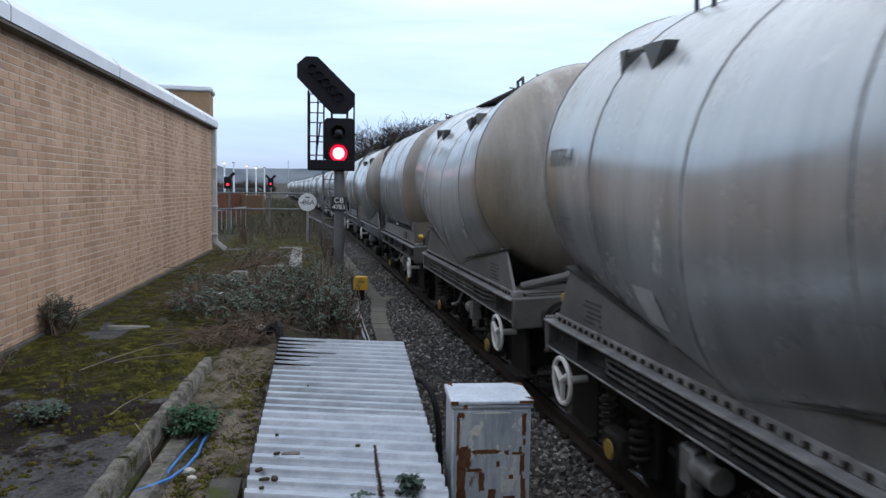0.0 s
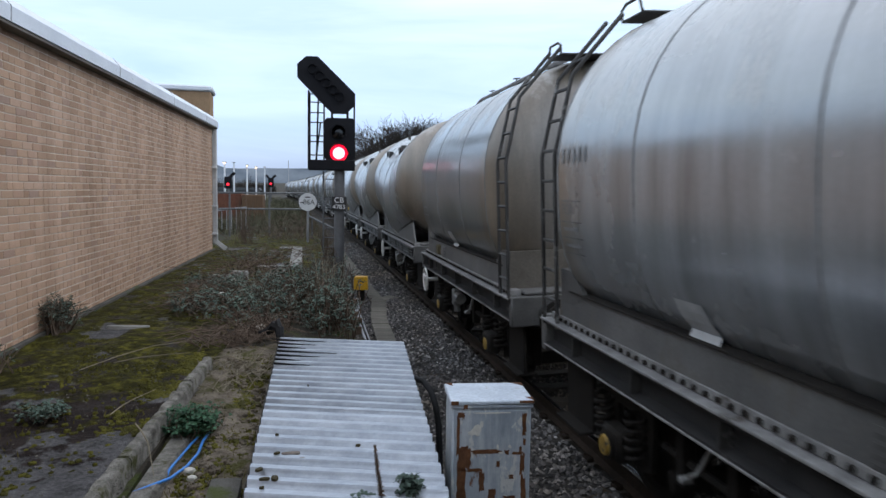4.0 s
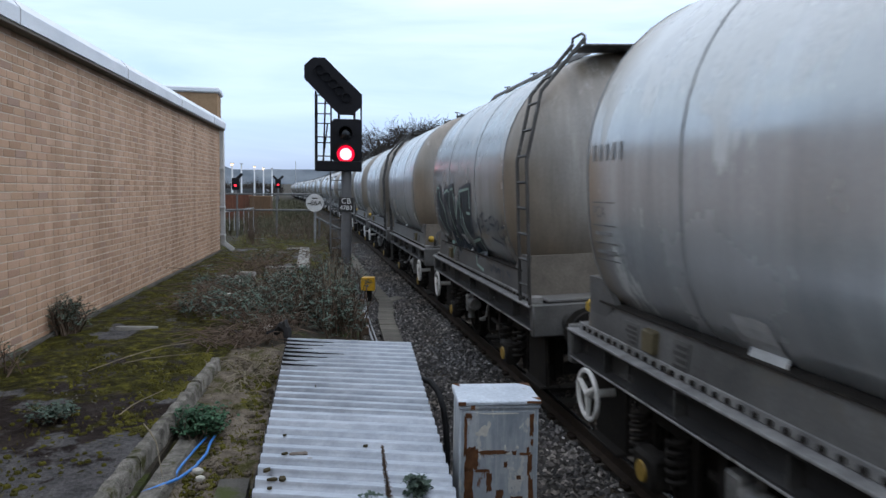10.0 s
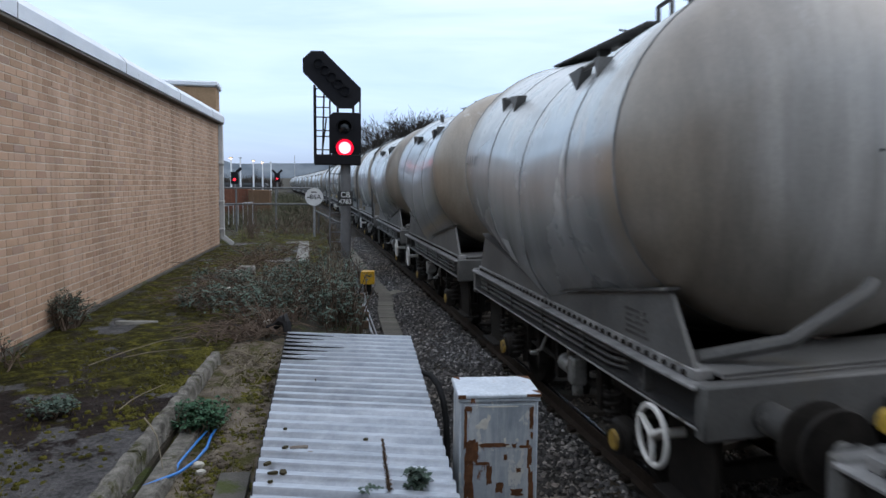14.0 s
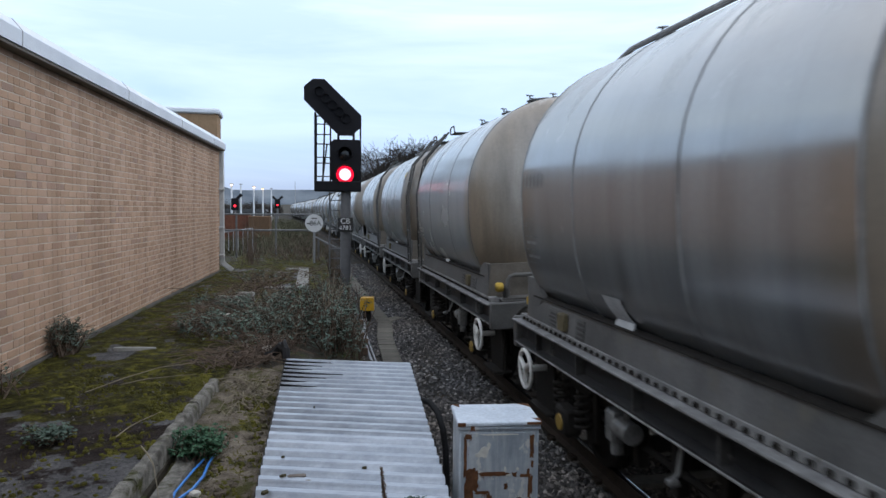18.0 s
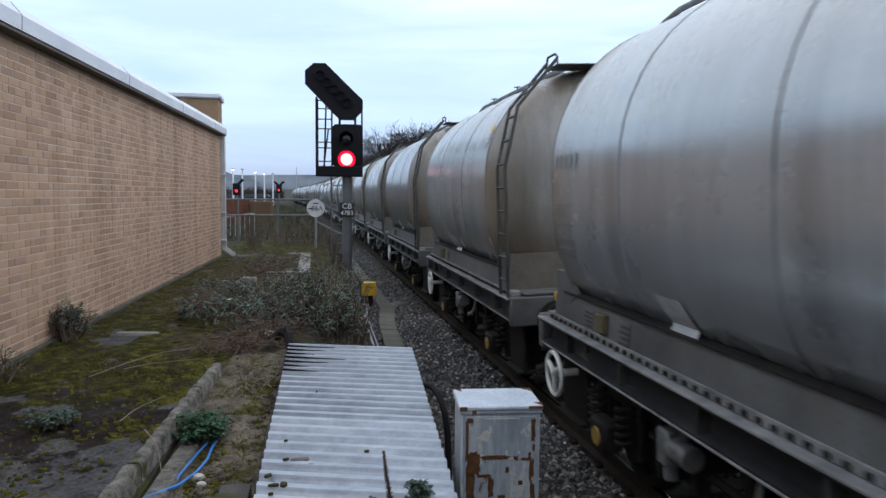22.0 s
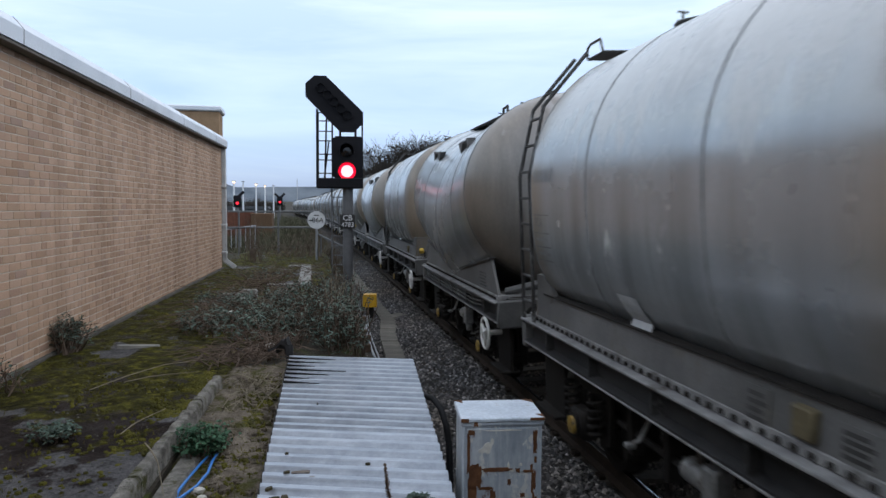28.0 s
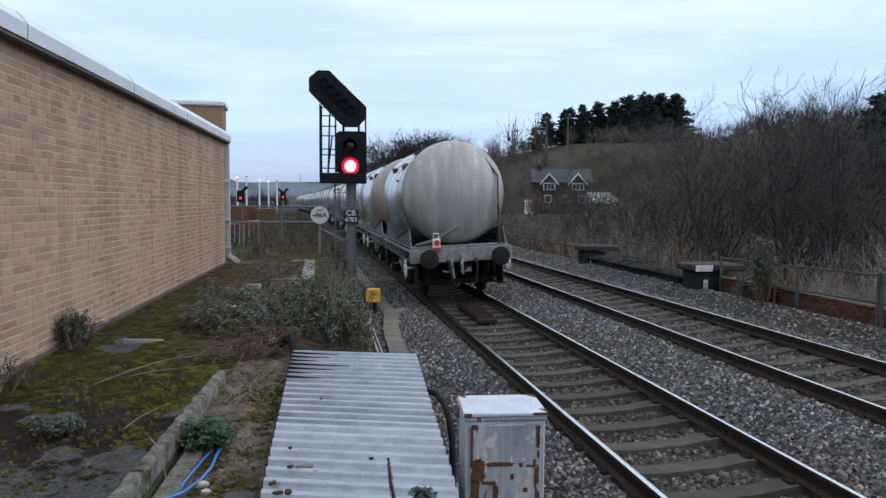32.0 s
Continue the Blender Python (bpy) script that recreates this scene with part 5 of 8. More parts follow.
def hooded(x, z, r, parent, lens, label, core=None):
    """A lens with a hood round its upper part."""
    ob = part("lens", Geo().loft([[(x + q * math.cos(2 * math.pi * i / 24), y, z + q * math.sin(2 * math.pi * i / 24)) for i in range(24)] for q, y in ((r, -0.14), (r, -0.165), (r * 0.6, -0.185), (0.004, -0.19))]), lens, parent, label)
    if core:
        part("lamp_core", Geo().loft([[(x + q * math.cos(2 * math.pi * i / 20), y, z + q * math.sin(2 * math.pi * i / 20)) for i in range(20)] for q, y in ((r * 0.70, -0.178), (r * 0.68, -0.198), (0.004, -0.2))]), core, ob, "bright centre of the lit lamp")
    arc = [math.radians(a) for a in range(-20, 201, 20)]
    g = Geo()
    o = [[(x + (r + d) * math.cos(a), y, z + (r + d) * math.sin(a)) for a in arc] for d, y in ((0.03, -0.13), (0.03, -0.40), (0.018, -0.40), (0.018, -0.13))]
    g.loft(o, cap=False, closed=False)
    part("hood", g, SIGNAL_BLACK, parent)


hooded(-0.015, 3.54, 0.222, mh, RED_GLOW, "glowing red signal light", RED_CORE)
hooded(-0.02, 4.06, 0.165, mh, LENS_DARK, "unlit dark signal lens")
fe = part("route_indicator", Geo().prism([(-0.847, 5.98), (-0.55, 5.98), (0.40, 5.07), (0.40, 4.80), (0.16, 4.56), (-0.19, 4.56), (-0.386, 4.75), (-1.07, 5.45), (-1.07, 5.78)], "y", -0.12, 0.06), SIGNAL_BLACK, sig, "black slanted route indicator board with five unlit lamps")
for i in range(5):
    t = i / 4
    x, z = -0.684 + 0.684 * t, 5.66 - 0.68 * t
    lp = part("route_lamp", Geo().loft([[(x + q * math.cos(2 * math.pi * j / 24), y, z + q * math.sin(2 * math.pi * j / 24)) for j in range(24)] for q, y in ((0.118, -0.11), (0.118, -0.20), (0.108, -0.20), (0.104, -0.13), (0.004, -0.128))], cap=False), SIGNAL_BLACK, fe, "unlit route lamp")
g = Geo().box(-0.80, -0.28, 3.10, 0.40, 0.30, 3.36, 0.02)
part("service_platform", g, SIGNAL_BLACK, sig, "dark service platform under the head")
g = Geo()
for a, b in (((-0.78, 0.26, 3.2), (-0.78, 0.26, 5.10)), ((-0.78, -0.24, 3.3), (-0.78, -0.24, 5.10)), ((-0.61, 0.26, 3.3), (-0.56, 0.26, 4.95)), ((-0.41, 0.26, 3.3), (-0.41, 0.26, 5.16)), ((0.375, 0.2, 3.3), (0.375, 0.2, 5.1))):
    g.tube([a, b], 0.022, 6)
for z in (3.5, 3.85, 4.0, 4.35, 4.6, 4.87, 5.08):
    g.tube([(-0.79, 0.26, z), (-0.40, 0.26, z)], 0.016, 6)
g.tube([(-0.78, 0.26, 5.1), (-0.78, -0.24, 5.1)], 0.02, 6)
g.tube([(-0.78, 0.26, 4.2), (-0.78, -0.24, 4.2)], 0.016, 6)
g.tube([(-0.2, 0.1, 4.4), (-0.2, 0.1, 4.7)], 0.03, 6)
g.tube([(0.2, 0.1, 4.4), (0.2, 0.1, 4.7)], 0.03, 6)
g.tube([(-0.62, 0.26, 3.36), (-0.50, 0.26, 4.35)], 0.02, 6)
part("safety_cage", g, SIGNAL_BLACK, sig, "thin black safety cage and ladder head")
lad = part("ladder", Geo().tube([(-0.42, 0.10, 0.0), (-0.42, 0.10, 3.15)], 0.02, 6), POLE_GREY, sig, "grey access ladder")
for i in range(11):
    z = 0.32 + 0.255 * i
    part("rung", Geo().tube([(-0.43, 0.10, z), (-0.10, 0.10, z)], 0.013, 6), POLE_GREY, lad)
pl = part("number_plate", Geo().box(-0.20, -0.175, 2.05, 0.19, -0.155, 2.42, 0.004), SIGN_BLACK, sig, "black plate with white lettering")
lettering("plate_text", "CB", 0.20, SIGN_WHITE, pl, pose(-0.005, -0.178, 2.325, 90, 0, 0), "white letters CB")
lettering("plate_text", "4783", 0.165, SIGN_WHITE, pl, pose(-0.005, -0.178, 2.15, 90, 0, 0), "white figures 4783")

# round sign on its own post
ms = thing("mileage_sign", "round white enamel sign with black figures", "sign", at=pose(0.07, 20.0, 0.2, 0, 0, -2))
part("post", Geo().tube([(0, 0.03, -0.4), (0, 0.03, 1.9)], 0.03, 8), GALV, ms)
dc = part("disc", Geo().tube([(0, 0.0, 1.83), (0, -0.02, 1.83)], 0.245, 32), SIGN_WHITE, ms, "white round plate")
lettering("sign_text", "86A", 0.19, SIGN_BLACK, dc, pose(0.035, -0.024, 1.82, 90, 0, 0), "black figures 86A")
part("sign_bar", Geo().box(-0.07, -0.024, 1.945, 0.07, -0.021, 1.975), SIGN_BLACK, dc)
part("sign_bar", Geo().box(-0.20, -0.024, 1.80, -0.11, -0.021, 1.83), SIGN_BLACK, dc)

# yellow lineside box
yb = thing("lineside_box", "yellow plastic lineside box on a short black post", "lineside box", at=pose(1.30, 16.86, -0.26, 0, 0, -8))
part("housing", Geo().prism([(-0.165, 0.30), (0.165, 0.30), (0.155, 0.58), (0.14, 0.60), (-0.14, 0.60), (-0.155, 0.58)], "y", -0.14, 0.14), surf("yellow_plastic", (0.56, 0.30, 0.018), (0.72, 0.42, 0.03), 5.0, 0.45, grain=40.0, bump=0.05, stain=((0.45, 0.27, 0.03), 9.0, 0.68)), yb, "yellow weathered plastic housing")
part("post", Geo().box(-0.09, -0.05, -0.1, 0.09, 0.05, 0.31, 0.01), BLACK, yb)
part("foot", Geo().box(-0.22, -0.16, -0.12, 0.24, 0.18, 0.03, 0.02), CONCRETE, yb, "concrete foot")

# ---- corrugated sheets over the hatch ----
def sheet_metal():
    m, n, l, p = nodes_of("galvanised_sheet")
    v = noise_of(n, l, 3.4, 8.0, 0.72, (1, 1.6, 1))
    f = noise_of(n, l, 30.0, 4.0, 0.7, (0.4, 1, 1))
    spot = noise_of(n, l, 5.5, 3.0, 0.5, (0.7, 1.6, 1), shift=2.4)
    c = ramp(n, l, v, [(0.3, (0.22, 0.245, 0.285)), (0.7, (0.43, 0.46, 0.51))])
    c = mixed(n, l, 0.4, c, ramp(n, l, f, [(0.3, (0.7, 0.7, 0.7)), (0.7, (1.25, 1.25, 1.25))]), "MULTIPLY")
    c = mixed(n, l, ramp(n, l, spot, [(0.76, (0, 0, 0)), (0.78, (0.9, 0.9, 0.9))]), c, (0.16, 0.13, 0.10))
    l.new(c, p.inputs["Base Color"])
    l.new(ramp(n, l, v, [(0.3, (0.28, 0.28, 0.28)), (0.7, (0.45, 0.45, 0.45))]), p.inputs["Roughness"])
    p.inputs["Metallic"].default_value = 0.6
    bumped(n, l, p, f, 0.08, 0.003)
    return m


SHEET = sheet_metal()
BITUMEN = surf("black_bitumen", (0.008, 0.008, 0.008), (0.02, 0.02, 0.022), 6.0, 0.7, grain=40.0, bump=0.3)
WAVE = 0.150


def sheet_side(y):
    """The two side lines of the sheet at depth y along its middle."""
    t = (y - 3.3) / 3.5
    return -0.275 + 0.045 * t, 0.645 + 0.25 * t


def sheet_slice(name, y0, y1, z0, parent):
    g = Geo()
    k = max(4, int((y1 - y0) / WAVE * 20))
    for dz in (0.0, -0.004):
        rows = []
        for i in range(k + 1):
            y = y0 + (y1 - y0) * i / k
            a, b = sheet_side(y)
            z = z0 + dz + 0.019 * max(-1.0, min(1.0, 3.6 * (math.cos(2 * math.pi * y / WAVE) - 0.15)))
            rows.append([(a + (b - a) * j / 6, y - 0.30 * (a + (b - a) * j / 6 - a), z + 0.002 * noise.noise((j * 2.1, y * 3, 1))) for j in range(7)])
        g.loft(rows, cap=False, closed=False)
    return part(name, g, SHEET, parent, "galvanised corrugated steel sheet")


cov = thing("sheet_cover", "galvanised corrugated sheets laid flat over a timber frame", "metal sheet")
sheet_slice("sheet", 2.3, 4.62, 1.000, cov)
sheet_slice("sheet", 4.55, 6.86, 0.994, cov)
TIMBER = surf("black_tarred_timber", (0.018, 0.016, 0.014), (0.045, 0.04, 0.035), 6.0, 0.85, grain=40.0, bump=0.4, stretch=(1, 0.2, 1))
for x0, x1, nm in ((-0.30, -0.25, "side_board"), (0.50, 0.55, "side_board")):
    part(nm, Geo().prism([(x0, 2.3), (x1, 2.3), (x1 + 0.05, 6.6), (x0 + 0.05, 6.86)], "z", 0.50, 0.972), TIMBER, cov, "black tarred timber board")
part("cross_board", Geo().box(-0.25, 6.55, 0.5, 0.55, 6.6, 0.965, 0.006), TIMBER, cov)
# torn roofing felt along the far left corner
for i, (dx, w) in enumerate(((0.42, 0.03), (0.33, 0.028), (0.24, 0.026), (0.50, 0.03), (0.36, 0.03), (0.20, 0.035), (0.28, 0.03))):
    y = 6.62 - i * 0.15
    a, b = sheet_side(y)
    g = Geo()
    g.loft([[(a + dx * t, y - 0.30 * dx * t - w * (1 - t) * 0.8, 1.030 - 0.012 * t), (a + dx * t, y - 0.30 * dx * t + w * (1 - t) + 0.004, 1.024 - 0.012 * t), (a + dx * t, y - 0.30 * dx * t, 1.004)] for t in (0, 0.3, 0.6, 0.85, 1.0)])
    part("felt_strip", g, BITUMEN, cov, "torn strip of black roofing felt")
g = Geo()
g.tube([(-0.20, 6.80, 0.70), (-0.23, 6.84, 0.95), (-0.24, 6.90, 1.06), (-0.29, 7.0, 1.08), (-0.36, 7.02, 1.02), (-0.44, 7.06, 1.0)], [0.03, 0.035, 0.045, 0.05, 0.035, 0.02], 7)
g.tube([(-0.24, 6.90, 1.06), (-0.26, 6.96, 1.12), (-0.25, 7.02, 1.14)], [0.04, 0.03, 0.012], 6)
thing("felt_scrap", "crumpled scrap of black roofing felt on the sheet corner", "roofing felt", geo=g, material=BITUMEN)
# leaves, stones and twigs lying on the sheets
DEADLEAF = surf("dead_leaf", (0.03, 0.025, 0.015), (0.07, 0.06, 0.03), 8.0, 0.9, grain=50.0)
rng = random.Random(5)
for x, y, w in ((-0.19, 3.40, 0.026), (-0.145, 3.40, 0.034), (-0.146, 3.73, 0.022), (-0.157, 4.02, 0.014), (0.282, 3.784, 0.018), (-0.225, 3.52, 0.032), (-0.20, 3.30, 0.016), (0.02, 5.02, 0.012)):
    g = Geo()
    pts = [(w * (0.6 + 0.5 * rng.random()) * math.cos(a), w * 0.5 * (0.6 + 0.5 * rng.random()) * math.sin(a)) for a in [i * math.pi / 4 for i in range(8)]]
    g.prism(pts, "z", 0, 0.012)
    thing("leaf_clump", "wet dark clump of dead leaves on the sheet", "leaves", at=pose(x, y, 1.018, 0, 0, rng.random() * 90), group="leaf clumps on the sheet", geo=g, material=DEADLEAF)
g = Geo().loft([[(x, y * k, z * k + 0.012) for y, z in ((-0.02, -0.012), (0.02, -0.012), (0.024, 0.004), (0.0, 0.014), (-0.024, 0.004))] for x, k in ((-0.065, 0.5), (-0.05, 0.95), (0.05, 1.0), (0.068, 0.6))])
thing("stone_chip", "flat brown stone chip lying on the sheet", "stone", at=pose(-0.076, 3.73, 1.012, 0, 0, 2) @ Matrix.Scale(0.72, 4), geo=g, material=surf("brown_stone", (0.10, 0.085, 0.075), (0.19, 0.165, 0.145), 20.0, 0.9))
g = Geo().tube([(0.60, 5.50, 0.55), (0.76, 5.50, 0.84), (0.84, 5.40, 0.945), (0.89, 5.28, 0.95), (0.93, 5.18, 0.90), (0.955, 5.10, 0.80), (0.97, 5.05, 0.66), (0.975, 5.03, 0.40), (0.97, 5.02, -0.20)], 0.024, 9)
thing("cable_hose", "black cable hose arching beside the sheets", "hose", geo=g, material=BITUMEN)

# ---- grey equipment case ----
def case_paint():
    m, n, l, p = nodes_of("peeling_grey_paint")
    v = noise_of(n, l, 3.0, 5.0, 0.6)
    f = noise_of(n, l, 45.0, 4.0, 0.7)
    r = noise_of(n, l, 6.0, 9.0, 0.72, (1.3, 1.3, 0.6), shift=11.3)
    w = noise_of(n, l, 9.0, 7.0, 0.68, (1, 1, 0.6), shift=3.2)
    run = noise_of(n, l, 7.0, 5.0, 0.6, (2.5, 2.5, 0.25), shift=6.0)
    c = ramp(n, l, v, [(0.3, (0.20, 0.235, 0.27)), (0.7, (0.37, 0.405, 0.44))])
    c = mixed(n, l, ramp(n, l, run, [(0.50, (0, 0, 0)), (0.70, (0.6, 0.6, 0.6))]), c, (0.50, 0.52, 0.53))
    c = mixed(n, l, ramp(n, l, w, [(0.575, (0, 0, 0)), (0.60, (0.85, 0.85, 0.85))]), c, (0.50, 0.50, 0.47))
    c = mixed(n, l, ramp(n, l, r, [(0.615, (0, 0, 0)), (0.65, (0.95, 0.95, 0.95))]), c, ramp(n, l, f, [(0.3, (0.085, 0.032, 0.014)), (0.7, (0.20, 0.085, 0.035))]))
    c = mixed(n, l, 0.3, c, ramp(n, l, f, [(0.3, (0.7, 0.7, 0.7)), (0.7, (1.2, 1.2, 1.2))]), "MULTIPLY")
    l.new(c, p.inputs["Base Color"])
    l.new(ramp(n, l, r, [(0.55, (0.45, 0.45, 0.45)), (0.63, (0.9, 0.9, 0.9))]), p.inputs["Roughness"])
    bumped(n, l, p, r, 0.25, 0.004)
    return m


CASE = case_paint()
RUST = surf("flaking_rust", (0.055, 0.026, 0.015), (0.150, 0.070, 0.034), 14.0, 0.95, grain=70.0, bump=0.6)
case = thing("equipment_case", "grey painted steel trackside case with rust and peeling paint", "equipment case", at=pose(0.74, 3.49, -0.3, 0, 0, -5.5))
part("body", Geo().box(0, 0, 0, 0.41, 0.32, 1.615, 0.008), CASE, case, "peeling grey steel body")
part("lid", Geo().box(-0.012, -0.012, 1.617, 0.422, 0.332, 1.640, 0.006), surf("pale_worn_lid", (0.36, 0.41, 0.48), (0.56, 0.61, 0.67), 5.0, 0.5, 0.1, grain=50.0, bump=0.15, stain=((0.17, 0.085, 0.045), 5.0, 0.62)), case, "pale worn lid with rusty corners")
part("lid_rim", Geo().box(-0.008, -0.008, 1.598, 0.418, 0.328, 1.615, 0.004), CASE, case, "grey rim under the lid")
part("door_panel", Geo().box(0.022, -0.006, 0.1, 0.388, 0.004, 1.585, 0.003), CASE, case, "grey front panel with rust streaks")
for x0, x1, z0 in ((0.345, 0.420, 1.625), (-0.010, 0.030, 1.619)):
    part("rusty_edge", Geo().box(x0, -0.0145, z0, x1, -0.0115, 1.6395, 0.001), RUST, case, "rusty chip on the lid edge")
for x0, y0, x1, y1 in ((0.36, 0.26, 0.420, 0.330), (0.385, -0.011, 0.421, 0.05), (-0.011, 0.27, 0.03, 0.331)):
    part("rusty_edge", Geo().prism([(x0, y1), (x1, y1), (x1, y0), ((x0 + x1) / 2, (y0 + y1) / 2)], "z", 1.6395, 1.6415), RUST, case, "rusty chip on the lid edge")


def rust_flake(x, z, w, h, seed, parent):
    """A ragged scab of rust on the front panel."""
    z += 0.035
    r = random.Random(seed)
    pts = []
    for i in range(40):
        a = 2 * math.pi * i / 40
        k = 1 / max(abs(math.cos(a)), abs(math.sin(a)), 0.3)
        q = 0.85 + 0.35 * noise.noise((2.6 * math.cos(a), 2.6 * math.sin(a), seed * 3.1)) + 0.06 * r.random()
        pts.append((x + w * k * q * math.cos(a), z + h * k * q * math.sin(a)))
    part("rust_scab", Geo().prism(pts, "y", -0.0085, -0.0055), RUST, parent, "ragged brown rust scab")


for x, z, w, h, s in ((0.062, 1.30, 0.040, 0.070, 1), (0.175, 1.335, 0.075, 0.012, 2), (0.050, 1.15, 0.026, 0.11, 3), (0.285, 1.33, 0.012, 0.013, 4), (0.366, 1.27, 0.013, 0.060, 5), (0.372, 1.44, 0.010, 0.026, 6), (0.155, 1.18, 0.016, 0.055, 7), (0.12, 1.24, 0.045, 0.008, 8), (0.066, 1.575, 0.012, 0.016, 9), (0.34, 1.325, 0.030, 0.008, 10), (0.355, 1.345, 0.008, 0.016, 11), (0.375, 1.385, 0.007, 0.02, 12), (0.374, 1.12, 0.014, 0.10, 13), (0.030, 1.43, 0.009, 0.11, 14), (0.372, 1.49, 0.012, 0.05, 15), (0.30, 1.08, 0.035, 0.02, 16), (0.21, 1.11, 0.022, 0.03, 17), (0.045, 1.53, 0.018, 0.014, 18), (0.24, 1.27, 0.010, 0.018, 19), (0.31, 1.20, 0.014, 0.012, 20)):
    rust_flake(x, z, w, h, s, case)
PALE = surf("bare_primer", (0.46, 0.45, 0.41), (0.58, 0.57, 0.52), 9.0, 0.8)
for x, z, w, h, s in ((0.125, 1.485, 0.028, 0.030, 21), (0.10, 1.47, 0.020, 0.014, 22), (0.235, 1.39, 0.006, 0.022, 23), (0.255, 1.365, 0.016, 0.006, 24), (0.15, 1.515, 0.010, 0.018, 25), (0.30, 1.395, 0.007, 0.010, 26), (0.20, 1.575, 0.10, 0.004, 27)):
    r = random.Random(s)
    pts = [(x + w * (0.7 + 0.5 * r.random()) * math.cos(2 * math.pi * i / 12), z + h * (0.7 + 0.5 * r.random()) * math.sin(2 * math.pi * i / 12)) for i in range(12)]
    part("bare_patch", Geo().prism(pts, "y", -0.0082, -0.0055), PALE, case, "pale patch of bare primer")

# ---- concrete kerbs and slabs on the platform ----
KERBC = surf("pitted_kerb_concrete", (0.065, 0.060, 0.052), (0.260, 0.248, 0.222), 14.0, 0.95, grain=80.0, bump=1.0, depth=0.02, stain=((0.050, 0.052, 0.014), 6.0, 0.54), vary=0.15)
kb = thing("concrete_kerb", "weathered concrete edging kerb, chipped and mossy", "kerb", kind="structure")
a, b = Vector((-1.06, 2.4, 0)), Vector((-0.83, 6.15, 0))
for i in range(5):
    p0, p1 = a.lerp(b, i / 5 + 0.002), a.lerp(b, (i + 1) / 5 - 0.002)
    d = (p1 - p0).normalized()
    nrm = Vector((d.y, -d.x, 0))
    rings = []
    for j in range(17):
        q = p0.lerp(p1, j / 16)
        w = 0.052 + 0.022 * noise.noise((q.y * 9, 2, i))
        zt = PLAT + 0.058 + 0.030 * noise.noise((q.y * 8, 5, i))
        rings.append([q + nrm * u + Vector((0, 0, z)) for u, z in ((-0.02, 0.6), (w + 0.02, 0.6), (w + 0.015, zt - 0.02), (w, zt), (0.0, zt), (-0.012, zt - 0.015))])
    part("kerb_stone", Geo().loft(rings), KERBC, kb)
thing("concrete_slab", "low broken concrete strip beside the kerb", "slab", geo=Geo().loft([[(x + u, y, z) for u, z in ((0, 0.55), (0.13, 0.55), (0.125, zt - 0.02), (0.11, zt), (0.015, zt))] for x, y, zt in ((-0.90, 3.3, 0.86), (-0.86, 4.0, 0.865), (-0.83, 4.5, 0.86), (-0.80, 5.0, 0.865))]), material=KERBC)
g = Geo().loft([[(x, y, z) for x, z in ((-0.50, 0.5), (-0.33, 0.5), (-0.335, zt), (-0.49, zt + 0.005))] for y, zt in ((2.9, 0.86), (3.4, 0.865), (3.85, 0.855))])
thing("concrete_slab", "rotten concrete block beside the sheets", "slab", geo=g, material=CONCRETE)
PALEC = surf("pale_concrete", (0.15, 0.148, 0.135), (0.27, 0.265, 0.25), 3.0, 0.9, grain=70.0, bump=0.4, stain=((0.1, 0.1, 0.06), 4.0, 0.6))
ls = thing("concrete_surround", "pale concrete edging round an old platform pit", "concrete edging")
part("long_edge", Geo().loft([[(x, y, z) for x, z in ((x0, 0.45), (x0 + 0.24, 0.45), (x0 + 0.24, 0.955), (x0 + 0.225, 0.965), (x0, 0.965))] for x0, y in ((-0.30, 13.5), (-0.30, 15.5), (-0.31, 17.95)) for x in (0,)]), PALEC, ls)
part("short_edge", Geo().box(-0.88, 13.46, 0.6, -0.31, 13.66, 0.96, 0.012), PALEC, ls)
part("short_edge", Geo().box(-0.62, 17.72, 0.6, -0.32, 17.95, 0.96, 0.012), PALEC, ls)
PLANKC = surf("grey_brown_concrete", (0.075, 0.070, 0.060), (0.165, 0.155, 0.137), 3.0, 0.92, grain=60.0, bump=0.5, stain=((0.06, 0.06, 0.03), 4.0, 0.55))
for x, y, r in ((-0.66, 11.5, -7), (-0.55, 11.6, -5), (-0.44, 11.75, -8), (-0.35, 12.1, -4)):
    thing("concrete_plank", "grey-brown concrete plank lying in the scrub", "plank", at=pose(x, y, 0.93, 2, 3, r), group="loose concrete planks", geo=Geo().box(-0.04, -0.85, 0, 0.04, 0.85, 0.05, 0.008), material=PLANKC)
for x, y, w, d, hh, r in ((-1.25, 11.5, 0.46, 0.16, 0.13, 4), (-1.02, 11.62, 0.26, 0.14, 0.17, -8)):
    thing("concrete_block", "broken pale concrete block on the platform", "block", at=pose(x, y, PLAT - 0.01, 0, 0, r), geo=Geo().box(-w / 2, -d / 2, 0, w / 2, d / 2, hh, 0.02), material=PALEC)
thing("stone_slab", "flat mossy stone slab lying on the platform", "slab", at=pose(-1.82, 7.85, PLAT - 0.015, 0, 3, 8), geo=Geo().loft([[(x, y * k, z) for y, z in ((-0.09, 0), (0.09, 0), (0.08, 0.032), (-0.08, 0.035))] for x, k in ((-0.20, 0.3), (-0.15, 0.6), (0.03, 0.7), (0.17, 0.55), (0.21, 0.3))]), material=PALEC)
WHITESTONE = surf("pale_rubble", (0.35, 0.34, 0.30), (0.5, 0.49, 0.45), 8.0, 0.9)


